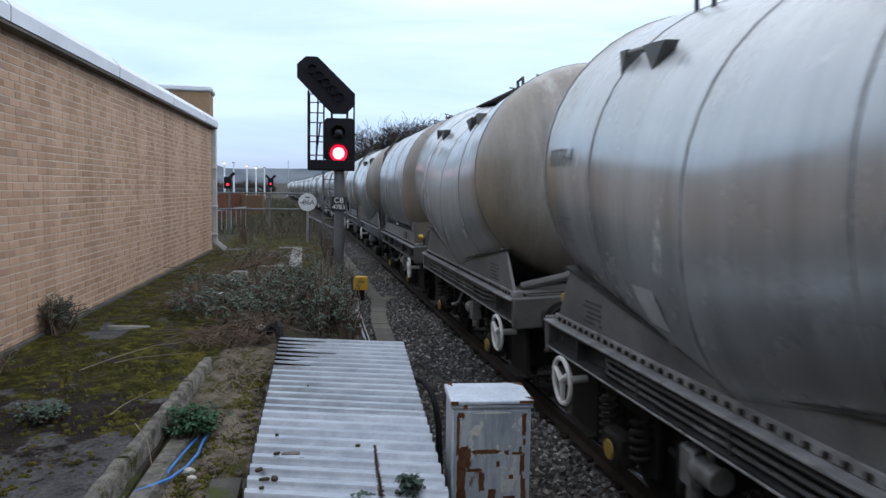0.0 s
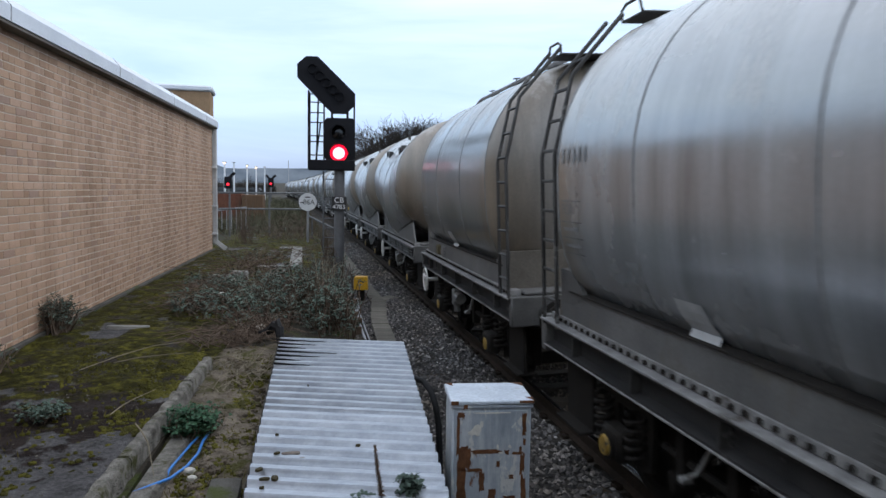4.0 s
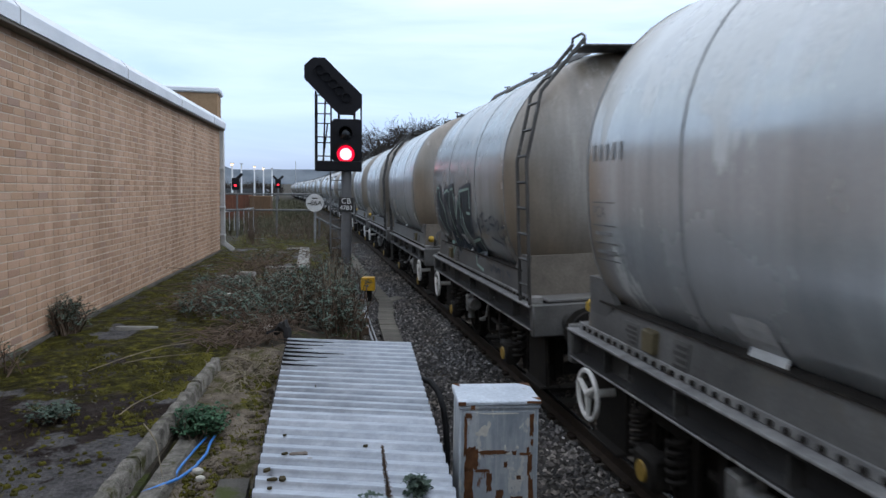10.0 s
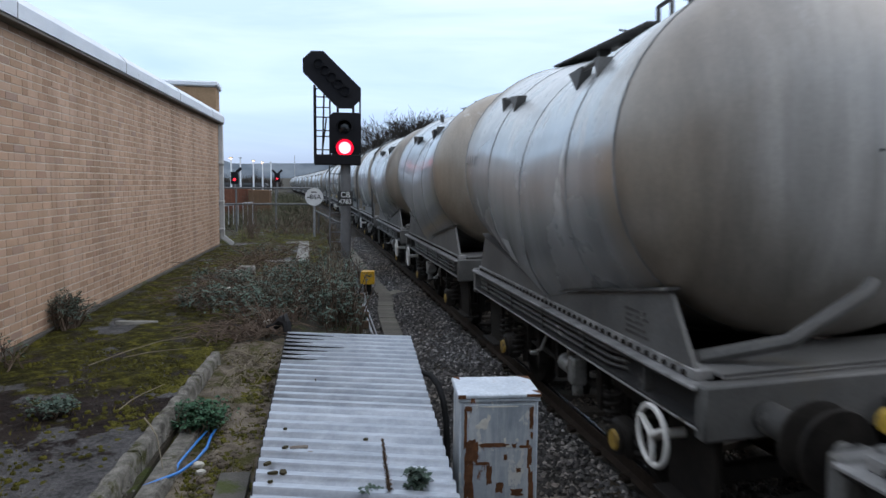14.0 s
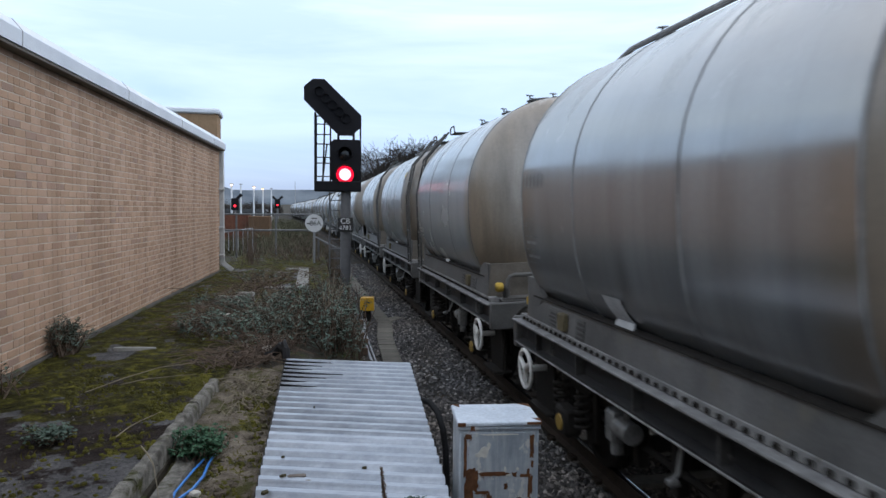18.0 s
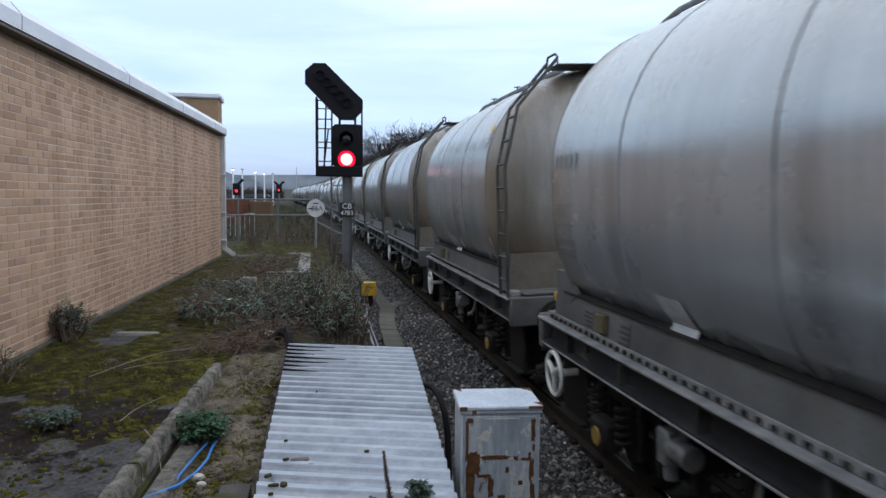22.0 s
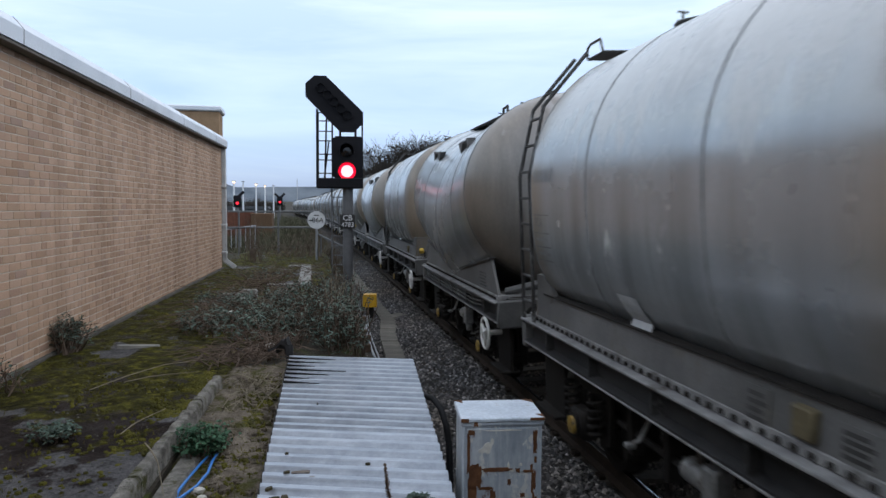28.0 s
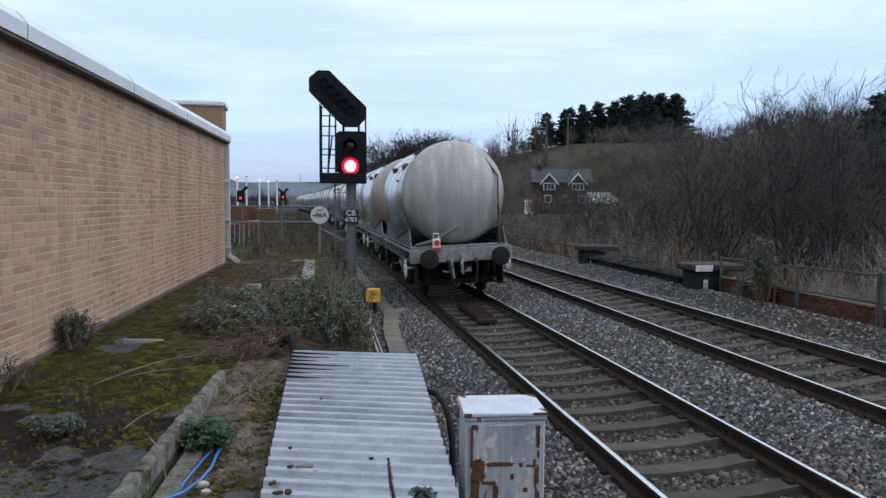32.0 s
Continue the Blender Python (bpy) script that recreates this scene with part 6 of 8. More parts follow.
def rock(rx, ry, rz, seed):
    r = random.Random(seed)
    g = Geo()
    rings = [[(rx * math.cos(2 * math.pi * i / 7) * k * (0.8 + 0.35 * r.random()), ry * math.sin(2 * math.pi * i / 7) * k * (0.8 + 0.35 * r.random()), z * rz) for i in range(7)] for k, z in ((0.75, 0), (1.0, 0.35), (0.85, 0.75), (0.4, 1.0))]
    return g.loft(rings)


for i, (x, y, z, s) in enumerate(((-1.15, 9.4, 1.0, 0.09), (-1.05, 9.5, 1.0, 0.07), (-1.0, 10.6, 1.02, 0.09), (-1.25, 9.2, 0.98, 0.05), (-0.62, 3.95, 0.86, 0.035), (-0.60, 3.9, 0.84, 0.03), (-0.45, 7.5, 0.95, 0.06), (-0.78, 3.45, 0.86, 0.03))):
    thing("rubble_stone", "pale lump of broken rubble", "stone", at=pose(x, y, z, 0, 0, i * 40), group="pale rubble lumps", geo=rock(s, s * 0.8, s * 0.8, i), material=WHITESTONE)

# blue water pipe
BLUE = surf("blue_plastic_pipe", (0.02, 0.13, 0.42), (0.04, 0.20, 0.55), 5.0, 0.35, grain=40.0, bump=0.03)
bp = thing("water_pipe", "bright blue plastic water pipe running out of the ground", "pipe")
part("pipe_run", Geo().tube([(-0.60, 4.85, 0.78), (-0.605, 4.62, 0.85), (-0.613, 4.42, 0.865), (-0.613, 4.22, 0.865), (-0.645, 4.03, 0.865), (-0.708, 3.88, 0.862), (-0.80, 3.79, 0.860), (-0.86, 3.74, 0.855)], 0.0085, 10), BLUE, bp)
part("pipe_run", Geo().tube([(-0.63, 4.80, 0.78), (-0.655, 4.55, 0.855), (-0.685, 4.34, 0.862), (-0.712, 4.16, 0.860), (-0.735, 4.02, 0.855), (-0.75, 3.92, 0.80)], 0.0075, 8), BLUE, bp)

# ---- cable trough ----
tro = thing("cable_trough", "concrete cable trough with loose lids beside the track", "cable trough", kind="structure")
LID = surf("trough_lid_concrete", (0.10, 0.092, 0.078), (0.17, 0.157, 0.135), 3.0, 0.92, grain=70.0, bump=0.4, vary=0.15)
lid = Geo().box(-0.165, -0.225, 0, 0.165, 0.225, 0.05, 0.008).mesh("trough_lid", LID)
path = [(1.05, 6.0), (1.28, 9.5), (1.36, 12.1), (1.48, 14.5), (1.66, 16.2), (1.60, 19.0), (1.50, 23.8), (1.42, 30.0)]
rr = random.Random(3)
for (xa, ya), (xb, yb_) in zip(path, path[1:]):
    seg = math.hypot(xb - xa, yb_ - ya)
    k = round(seg / 0.46)
    for i in range(k):
        t = (i + 0.5) / k
        part("trough_lid", lid, None, tro, at=pose(xa + (xb - xa) * t + rr.uniform(-0.008, 0.008), ya + (yb_ - ya) * t, -0.215 + rr.uniform(-0.006, 0.006), 0, rr.uniform(-1, 1), -math.degrees(math.atan2(xb - xa, yb_ - ya)) + rr.uniform(-1.5, 1.5)))
part("turned_lid", lid, None, tro, at=pose(1.92, 16.75, -0.205, 3, 2, -52))
for i, (x0, z0) in enumerate(((1.02, -0.2), (1.06, -0.18), (0.98, -0.21))):
    thing("track_cable", "grey lineside cable lying on the ballast", "cable", group="lineside cables", geo=Geo().tube([(x0 - 0.12, 7.5, z0), (x0, 10, z0), (x0 + 0.03 * i, 12.5, z0), (x0 + 0.06, 15, z0), (x0 + 0.22, 16.9, z0 + 0.02)], 0.016, 6), material=GALV)
for x, y, r in ((0.98, 13.9, 12), (0.95, 14.6, -8), (0.92, 15.3, 5), (1.05, 16.3, 30), (0.9, 13.0, 15)):
    thing("brown_brick", "loose brown brick lying by the platform", "brick", at=pose(x, y, -0.25, 0, 0, r), group="loose bricks", geo=Geo().box(-0.11, -0.06, 0, 0.11, 0.06, 0.14, 0.01), material=surf("brown_brick", (0.10, 0.065, 0.045), (0.17, 0.12, 0.085), 9.0, 0.95))

# magnet guard between the rails
gr = thing("track_magnet", "rusty slatted magnet cover between the rails", "track equipment", at=Matrix.Translation((3.53, 15.7, 0.0)) @ pose(0, 0, 0, 0, -2.6, 0.4))
part("frame", Geo().box(-0.2, -1.2, -0.14, 0.2, 1.2, -0.06, 0.01), RAIL_SIDE, gr)
for i in range(6):
    x = -0.17 + 0.068 * i
    part("slat", Geo().prism([(-1.15, -0.06), (1.15, -0.06), (0.85, 0.0), (-0.85, 0.0)], "x", x - 0.012, x + 0.012), RAIL_SIDE, gr)


# ---- far side: fence, parapet, brick wall ----
GREENRAIL = surf("flaking_green_paint", (0.036, 0.044, 0.039), (0.076, 0.084, 0.074), 4.0, 0.7, grain=50.0, bump=0.3, stain=((0.10, 0.085, 0.06), 5.0, 0.58))
OLDSTONE = surf("sooty_stone", (0.009, 0.0085, 0.008), (0.030, 0.028, 0.026), 3.0, 0.95, grain=40.0, bump=0.7, depth=0.015, stain=((0.025, 0.028, 0.014), 3.0, 0.58))
CAPSTONE = surf("weathered_capstone", (0.026, 0.025, 0.023), (0.060, 0.057, 0.053), 3.0, 0.95, grain=50.0, bump=0.5)


def fence_run(points, zs, posts=True):
    f = thing("railing", "old green tubular railing with two rails", "railing", group="railings beside the far track")
    for hz in (1.0, 0.52):
        part("rail", Geo().tube([(x, y, z + hz) for (x, y), z in zip(points, zs)], 0.021, 7), GREENRAIL, f)
    for (x, y), z in zip(points, zs):
        part("post", Geo().box(x - 0.028, y - 0.028, z - 0.5, x + 0.028, y + 0.028, z + 1.05, 0.010), GREENRAIL, f, "flaking green post")
    return f


fence_run([(9.50, 10.7), (9.64, 13.0), (9.80, 16.05)], [0.20, 0.14, 0.07])
fence_run([(9.3, 4.0), (9.4, 7.6), (9.50, 10.62)], [0.25, 0.22, 0.20])
fence_run([(9.72, 19.2), (9.75, 21.4), (9.72, 24.0), (9.72, 27.0), (9.64, 29.0), (9.6, 33.5), (9.5, 37), (9.4, 40.5), (9.3, 44), (9.1, 50), (8.9, 56), (8.7, 62)], [0.20, 0.20, 0.22, 0.23, 0.24, 0.25, 0.25, 0.25, 0.25, 0.25, 0.25, 0.25])
par = thing("stone_parapet", "low sooty stone bridge parapet between two piers", "parapet", kind="structure")
for x0, y0 in ((9.28, 16.25), (9.24, 23.65)):
    pr = part("pier", Geo().box(x0, y0, -0.6, x0 + 0.74, y0 + 0.75, 0.72, 0.03), OLDSTONE, par, "sooty stone pier")
    part("pier_cap", Geo().box(x0 - 0.10, y0 - 0.10, 0.722, x0 + 1.25, y0 + 0.88, 0.90, 0.04), CAPSTONE, pr, "weathered flat capstone")
stone_r = random.Random(8)
for row in range(3):
    y = 17.0 + 0.2 * row
    while y < 23.6:
        ln = stone_r.uniform(0.5, 0.9)
        y1 = min(y + ln, 23.64)
        part("stone", Geo().box(9.38 + stone_r.uniform(0, 0.07), y, -0.3 + row * 0.26, 9.85, y1 - 0.015, -0.045 + row * 0.26, 0.025), OLDSTONE, par)
        y += ln
for i in range(8):
    part("coping_stone", Geo().loft([[(9.33 + dx, yy, 0.485), (9.92, yy, 0.485), (9.86, yy, 0.56 + dz), (9.62, yy, 0.61 + dz), (9.38 + dx, yy, 0.55 + dz)] for yy, dx, dz in [(17.02 + i * 0.83 + d, stone_r.uniform(-0.03, 0.05), stone_r.uniform(-0.05, 0.05)) for d in (0, 0.27, 0.54, 0.80)]]), OLDSTONE, par)
WHITEPATCH = surf("chipped_white_paint", (0.40, 0.39, 0.37), (0.62, 0.61, 0.58), 6.0, 0.8, grain=60.0, bump=0.3)
wp = thing("marker_plate", "small white marker plate with dark figures on the stone pier", "sign", at=pose(9.50, 16.236, 0.36))
part("plate", Geo().box(-0.055, -0.012, -0.16, 0.055, 0.008, 0.16, 0.004), WHITEPATCH, wp)
part("figure_bar", Geo().box(-0.022, -0.016, -0.11, 0.022, -0.011, -0.02), SIGN_BLACK, wp)
part("figure_bar", Geo().box(-0.022, -0.016, 0.02, 0.022, -0.011, 0.06), SIGN_BLACK, wp)
thing("painted_patch", "chipped white paint on the pier cap", "paint patch", geo=Geo().prism([(9.17, 0.735), (9.62, 0.735), (9.64, 0.89), (9.18, 0.885)], "y", 16.135, 16.149), material=WHITEPATCH)
wp = thing("marker_plate", "small white marker plate on the farther stone pier", "sign", at=pose(9.46, 23.636, 0.40))
part("plate", Geo().box(-0.05, -0.012, -0.14, 0.05, 0.008, 0.14, 0.004), WHITEPATCH, wp)
# low red brick wall under the near railing
RED_BRICK = surf("sooty_red_brick", (0.062, 0.025, 0.019), (0.120, 0.048, 0.035), 6.0, 0.92, grain=60.0, bump=0.4, vary=0.35, stain=((0.05, 0.04, 0.03), 4.0, 0.6))
DARKMORTAR = surf("dark_mortar", (0.05, 0.045, 0.04), (0.09, 0.08, 0.07), 8.0, 0.95)
rw_at = Matrix.Translation((9.62, 8.0, 0.0)) @ pose(0, 0, 0, 0, 0, -1.6)
rw = thing("wall_brick_low", "low sooty red brick wall below the railing", "brick wall", at=rw_at, kind="structure", geo=Geo().box(0.012, 0, -0.5, 0.22, 8.2, 0.60), material=DARKMORTAR)
rb = Geo().box(0, 0, 0, 0.1, 0.215, 0.064, 0.004).mesh("brick", RED_BRICK)
for c in range(8):
    for i in range(36):
        part("brick", rb, None, rw, at=pose(stone_r.uniform(-0.004, 0.004), 0.005 + i * 0.225 + (0.1125 if c % 2 else 0), 0.005 + c * 0.075))


# ---- platform end railing and what lies beyond ----
DULL = surf("dull_grey_tube", (0.08, 0.083, 0.086), (0.14, 0.143, 0.147), 4.0, 0.6, grain=30.0)
f = thing("platform_railing", "grey tubular steel railing across the platform end", "railing")
for z in (2.23, 1.73):
    part("rail", Geo().tube([(-3.2, 23.0, z), (0.28, 23.0, z + 0.01)], 0.03, 8), DULL, f)
for x in (-2.3, -1.1, 0.1):
    part("post", Geo().tube([(x, 23.0, 0.7), (x, 23.0, 2.24)], 0.03, 8), DULL, f)
g = Geo().tube([(0.1, 21.2, 1.60), (0.75, 20.4, 1.30), (1.15, 20.4, 1.30)], 0.03, 8)
g.tube([(0.2, 21.2, 0.6), (0.2, 21.2, 1.56)], 0.03, 8)
thing("ramp_handrail", "grey sloping handrail beside the platform ramp", "handrail", geo=g, material=DULL)
# low mesh barrier
f = thing("mesh_barrier", "grey steel barrier with upright bars", "barrier", at=pose(-3.6, 25.5, 0.9))
part("frame", Geo().tube([(0, 0, 0), (0, 0, 0.62), (1.6, 0, 0.82), (1.6, 0, 0.0)], 0.03, 6), GALV, f)
for i in range(9):
    part("bar", Geo().tube([(0.15 + 0.16 * i, 0, 0.05), (0.15 + 0.16 * i, 0, 0.64 + 0.02 * i)], 0.014, 5), GALV, f)
RUSTC = surf("rust_brown_container", (0.10, 0.045, 0.03), (0.17, 0.075, 0.05), 2.0, 0.85, grain=20.0, bump=0.3)
ct = thing("rusty_container", "rust-brown steel container standing beyond the platform", "container", at=pose(-4.9, 45, -0.3))
part("body", Geo().box(-4.5, 0, 0.1, 1.1, 2.4, 2.38, 0.03), RUSTC, ct)
for i in range(14):
    part("rib", Geo().box(-4.4 + i * 0.4, -0.03, 0.2, -4.26 + i * 0.4, 0.0, 2.3, 0.008), RUSTC, ct)
ct = thing("rusty_container", "brown timber-clad container beside another", "container", at=pose(-3.55, 44.6, -0.3))
part("body", Geo().box(-0.2, 0, 0.1, 1.05, 2.4, 2.25, 0.03), surf("brown_boards", (0.085, 0.053, 0.034), (0.14, 0.09, 0.056), 3.0, 0.9, grain=15.0, bump=0.3, stretch=(4, 1, 0.4)), ct)
# far platform with lamps
thing("far_platform", "long grey concrete platform in the distance", "platform", kind="structure", geo=Geo().prism([(-12, 58), (-4.6, 58), (-5.2, 105), (-16, 105)], "z", -0.5, 0.92), material=CONCRETE)
LAMP_GLOW = glow("warm_lamp", (1.0, 0.66, 0.36), 5.0)
WHITEPOST = surf("white_lamp_post", (0.55, 0.58, 0.62), (0.70, 0.73, 0.77), 3.0, 0.5, grain=20.0)


def platform_lamp(x, y, top, lit):
    lp = thing("platform_lamp", "white platform lamp post with a lit lantern" if lit else "white platform lamp post with an unlit lantern", "lamp post", at=pose(x, y, 0), group="platform lamps in the distance")
    part("post", Geo().tube([(0, 0, 0.9), (0, 0, top)], [0.10, 0.07], 8), WHITEPOST, lp)
    part("lantern", Geo().box(-0.16, -0.14, top, 0.16, 0.14, top + 0.06, 0.02), DULL, lp)
    if lit:
        part("diffuser", Geo().box(-0.10, -0.18, top - 0.10, 0.10, -0.02, top - 0.02, 0.02), LAMP_GLOW, lp, "glowing warm-white diffuser")


for x, y, top, lit in ((-7.52, 80, 5.0, False), (-6.16, 80, 4.75, True), (-5.53, 85, 4.72, True), (-4.85, 90, 4.85, False), (-7.0, 66, 4.55, True)):
    platform_lamp(x, y, top, lit)
RED_SMALL = glow("far_red_aspect", (1.0, 0.02, 0.04), 2.5)


def far_signal(x, y, z):
    fs = thing("distant_signal", "distant black signal showing red with a route indicator", "railway signal", at=pose(x, y, 0), group="distant signals at red")
    part("post", Geo().tube([(0, 0.1, -0.3), (0, 0.1, z)], 0.10, 8), POLE_GREY, fs)
    hd = part("head", Geo().box(-0.30, -0.1, z - 0.35, 0.30, 0.2, z + 0.62, 0.05), SIGNAL_BLACK, fs)
    part("lens", Geo().tube([(0, -0.1, z), (0, -0.16, z)], 0.10, 14), RED_SMALL, hd, "glowing red light")
    for s in (-1, 1):
        if s > 0 or y > 70:
            part("route_arm", Geo().prism([(0, z + 0.58), (s * 0.45, z + 1.02), (s * 0.62, z + 0.86), (s * 0.22, z + 0.48)], "y", -0.05, 0.12), SIGNAL_BLACK, fs)


far_signal(-6.11, 60, 2.62)
far_signal(-3.66, 80, 2.83)
g = Geo().tube([(-20.0, 900, 10), (-20.0, 900, 36)], [0.5, 0.3], 6)
thing("radio_mast", "thin distant mast on the hilltop", "mast", geo=g, material=GALV)
# low sheds of the distant station
SHED = surf("dark_distant_shed", (0.05, 0.055, 0.06), (0.09, 0.095, 0.10), 0.5, 0.8, grain=4.0)
sh = thing("station_shed", "dark low station shelter in the distance", "building", at=pose(-9.5, 95, 0.9))
part("wall", Geo().box(-3, 0, 0, 3.6, 4, 1.1, 0.02), SHED, sh)
part("roof", Geo().prism([(-3.3, 1.1), (3.9, 1.1), (3.6, 1.45), (-3.0, 1.45)], "y", -0.4, 4.4), SHED, sh)

# ---- house on the valley side ----
HB = surf("dark_house_brick", (0.04, 0.022, 0.018), (0.07, 0.040, 0.031), 0.8, 0.9, grain=5.0)
SLATE = surf("blue_grey_slate", (0.035, 0.037, 0.043), (0.06, 0.063, 0.072), 1.2, 0.7, grain=6.0)
HWHITE = surf("white_house_paint", (0.55, 0.56, 0.58), (0.72, 0.73, 0.75), 1.0, 0.6, grain=8.0)
GLASS = surf("dark_window_glass", (0.02, 0.022, 0.026), (0.04, 0.043, 0.05), 2.0, 0.08, grain=5.0, bump=0.0)
hs = thing("house", "dark brick house with white gabled dormers and slate roof", "house", at=pose(34.5, 110, 2.2, 0, 0, -14))
part("wall", Geo().box(-0.5, 0, -2, 8.6, 7, 3.4, 0.02), HB, hs, "dark red-brown brick walls")
part("roof", Geo().prism([(-0.4, 3.4), (3.5, 5.7), (7.4, 3.4)], "x", -0.8, 8.9), SLATE, hs, "blue-grey slate roof")
for x in (2.0, 6.5):
    dm = part("gable", Geo().prism([(x - 1.25, 2.6), (x + 1.25, 2.6), (x + 1.25, 3.3), (x, 4.75), (x - 1.25, 3.3)], "y", -0.35, 3.0), HB, hs, "brick gable")
    for s in (-1, 1):
        part("bargeboard", Geo().prism([(x, 4.95), (x + s * 1.5, 3.2), (x + s * 1.5, 2.95), (x, 4.65)], "y", -0.5, -0.36), HWHITE, dm, "white bargeboard")
    part("window_frame", Geo().box(x - 0.95, -0.44, 2.2, x + 0.95, -0.36, 3.3, 0.02), HWHITE, dm, "white window frame")
    for i in range(3):
        part("window_pane", Geo().box(x - 0.82 + 0.57 * i, -0.47, 2.3, x - 0.32 + 0.57 * i, -0.441, 3.2), GLASS, dm)
for x in (1.3, 4.2, 6.6):
    wf = part("window_frame", Geo().box(x, -0.08, 0.2, x + 1.1, -0.002, 1.4, 0.02), HWHITE, hs, "white window frame")
    part("window_pane", Geo().box(x + 0.1, -0.11, 0.3, x + 1.0, -0.081, 1.3), GLASS, wf)
part("chimney", Geo().box(0.2, 3.0, 4.5, 1.0, 3.9, 6.4, 0.03), HB, hs, "brick chimney stack")
part("porch", Geo().box(-1.8, -0.9, -2, -0.5, 1.2, 0.6, 0.03), HWHITE, hs, "white porch")
vn = thing("parked_van", "pale van parked beside the house", "van", at=pose(44.0, 106, 1.9, 0, 0, 20))
part("body", Geo().prism([(-2.3, 0.4), (2.4, 0.4), (2.4, 1.2), (1.7, 1.35), (1.1, 2.1), (-2.2, 2.15), (-2.35, 1.9)], "y", -0.9, 0.9), HWHITE, vn)
part("windscreen", Geo().prism([(1.15, 2.0), (1.62, 1.42), (1.70, 1.42), (1.25, 2.05)], "y", -0.75, 0.75), GLASS, vn)
for x in (-1.5, 1.5):
    for y in (-0.92, 0.72):
        part("wheel", Geo().tube([(x, y, 0.34), (x, y + 0.2, 0.34)], 0.34, 14), BLACK, vn)
# pale litter of frost and stones along the valley floor
PALEGROUND = surf("pale_river_stones", (0.40, 0.42, 0.45), (0.62, 0.64, 0.67), 1.4, 0.8, grain=6.0, contrast=0.1)
g = Geo()
r = random.Random(14)
for i in range(260):
    y = r.uniform(48, 62)
    x = y * r.uniform(0.34, 0.52)
    s = r.uniform(0.10, 0.36)
    z = land(x, y)
    g.add([(x - s, y, z), (x + s, y - s * 0.5, z), (x + s * 0.8, y + s, z), (x - s * 0.5, y + s * 1.1, z), (x, y + 0.1, z + s * 0.9)], [(0, 1, 4), (1, 2, 4), (2, 3, 4), (3, 0, 4)])
thing("river_stones", "scattered pale stones and litter on the valley floor", "stones", kind="stuff", geo=g, material=PALEGROUND)

# hills at the end of the valley, their blue haze painted in as emission
m_, n_, l_, p_ = nodes_of("painted_hill_haze")
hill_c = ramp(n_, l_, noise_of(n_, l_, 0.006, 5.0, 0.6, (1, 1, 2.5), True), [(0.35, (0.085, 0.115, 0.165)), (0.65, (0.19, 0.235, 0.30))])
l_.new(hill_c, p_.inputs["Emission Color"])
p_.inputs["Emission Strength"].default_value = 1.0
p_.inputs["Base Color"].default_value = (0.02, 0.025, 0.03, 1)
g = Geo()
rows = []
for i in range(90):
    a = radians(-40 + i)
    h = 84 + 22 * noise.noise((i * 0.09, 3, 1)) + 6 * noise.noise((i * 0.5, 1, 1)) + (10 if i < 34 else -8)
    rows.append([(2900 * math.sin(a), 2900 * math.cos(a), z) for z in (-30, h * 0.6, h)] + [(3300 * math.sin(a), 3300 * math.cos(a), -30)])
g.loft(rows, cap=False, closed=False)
thing("distant_hills", "blue-grey hills with painted haze at the end of the valley", "hills", kind="structure", geo=g, material=m_)


# ---- trees ----
BARK = surf("dark_wet_bark", (0.020, 0.018, 0.016), (0.055, 0.049, 0.043), 3.0, 0.95, grain=30.0, bump=0.4, vary=0.3)
TWIG = surf("winter_twigs", (0.045, 0.039, 0.036), (0.125, 0.105, 0.092), 1.5, 0.95, grain=12.0, bump=0.2, vary=0.35)
DARKTWIG = surf("dark_tree_twigs", (0.032, 0.028, 0.026), (0.085, 0.075, 0.067), 1.5, 0.95, grain=12.0, bump=0.2, vary=0.35)
PALETWIG = surf("pale_dry_stems", (0.14, 0.127, 0.112), (0.28, 0.26, 0.235), 2.0, 0.95, grain=20.0, bump=0.2, vary=0.2)
RUSSET = surf("russet_bracken", (0.085, 0.052, 0.036), (0.200, 0.122, 0.084), 1.0, 0.95, grain=12.0, vary=0.2)
NEEDLES = surf("pine_needles", (0.015, 0.024, 0.021), (0.040, 0.056, 0.046), 0.6, 0.9, grain=6.0, vary=0.25)


def grow(r, trunk, twigs, p, d, length, rad, level, most, lean, fork, up, thin=0.0):
    """Grow a limb and its branches: thick ones into trunk, thin ones into twigs."""
    k = 4 if level < 2 else 3
    pts, rs = [p.copy()], [rad]
    q, dd = p.copy(), d.copy()
    for i in range(k):
        dd = (dd + Vector((r.gauss(0, lean), r.gauss(0, lean), r.gauss(0, lean * 0.6) + up))).normalized()
        q = q + dd * (length / k)
        pts.append(q.copy())
        rs.append(max(rad * (1 - 0.62 * (i + 1) / k), thin * (0.6 if i == k - 1 else 1)))
    (trunk if level < 2 else twigs).tube(pts, rs, 6 if level == 0 else 4 if level == 1 else 3, cap=False)
    if level >= most:
        return
    n = fork[min(level, len(fork) - 1)]
    for i in range(n):
        t = 0.25 + 0.75 * (i + r.random()) / n
        a = min(int(t * k), k - 1)
        w = t * k - a
        base = pts[a].lerp(pts[a + 1], w)
        axis = (pts[a + 1] - pts[a]).normalized()
        side = axis.cross(Vector((r.gauss(0, 1), r.gauss(0, 1), r.gauss(0, 1)))).normalized()
        ang = r.uniform(0.35, 0.85)
        nd = (axis * math.cos(ang) + side * math.sin(ang)).normalized()
        grow(r, trunk, twigs, base, nd, length * r.uniform(0.48, 0.72), rad * (1 - 0.6 * t) * 0.62, level + 1, most, lean * 1.15, fork, up, thin)


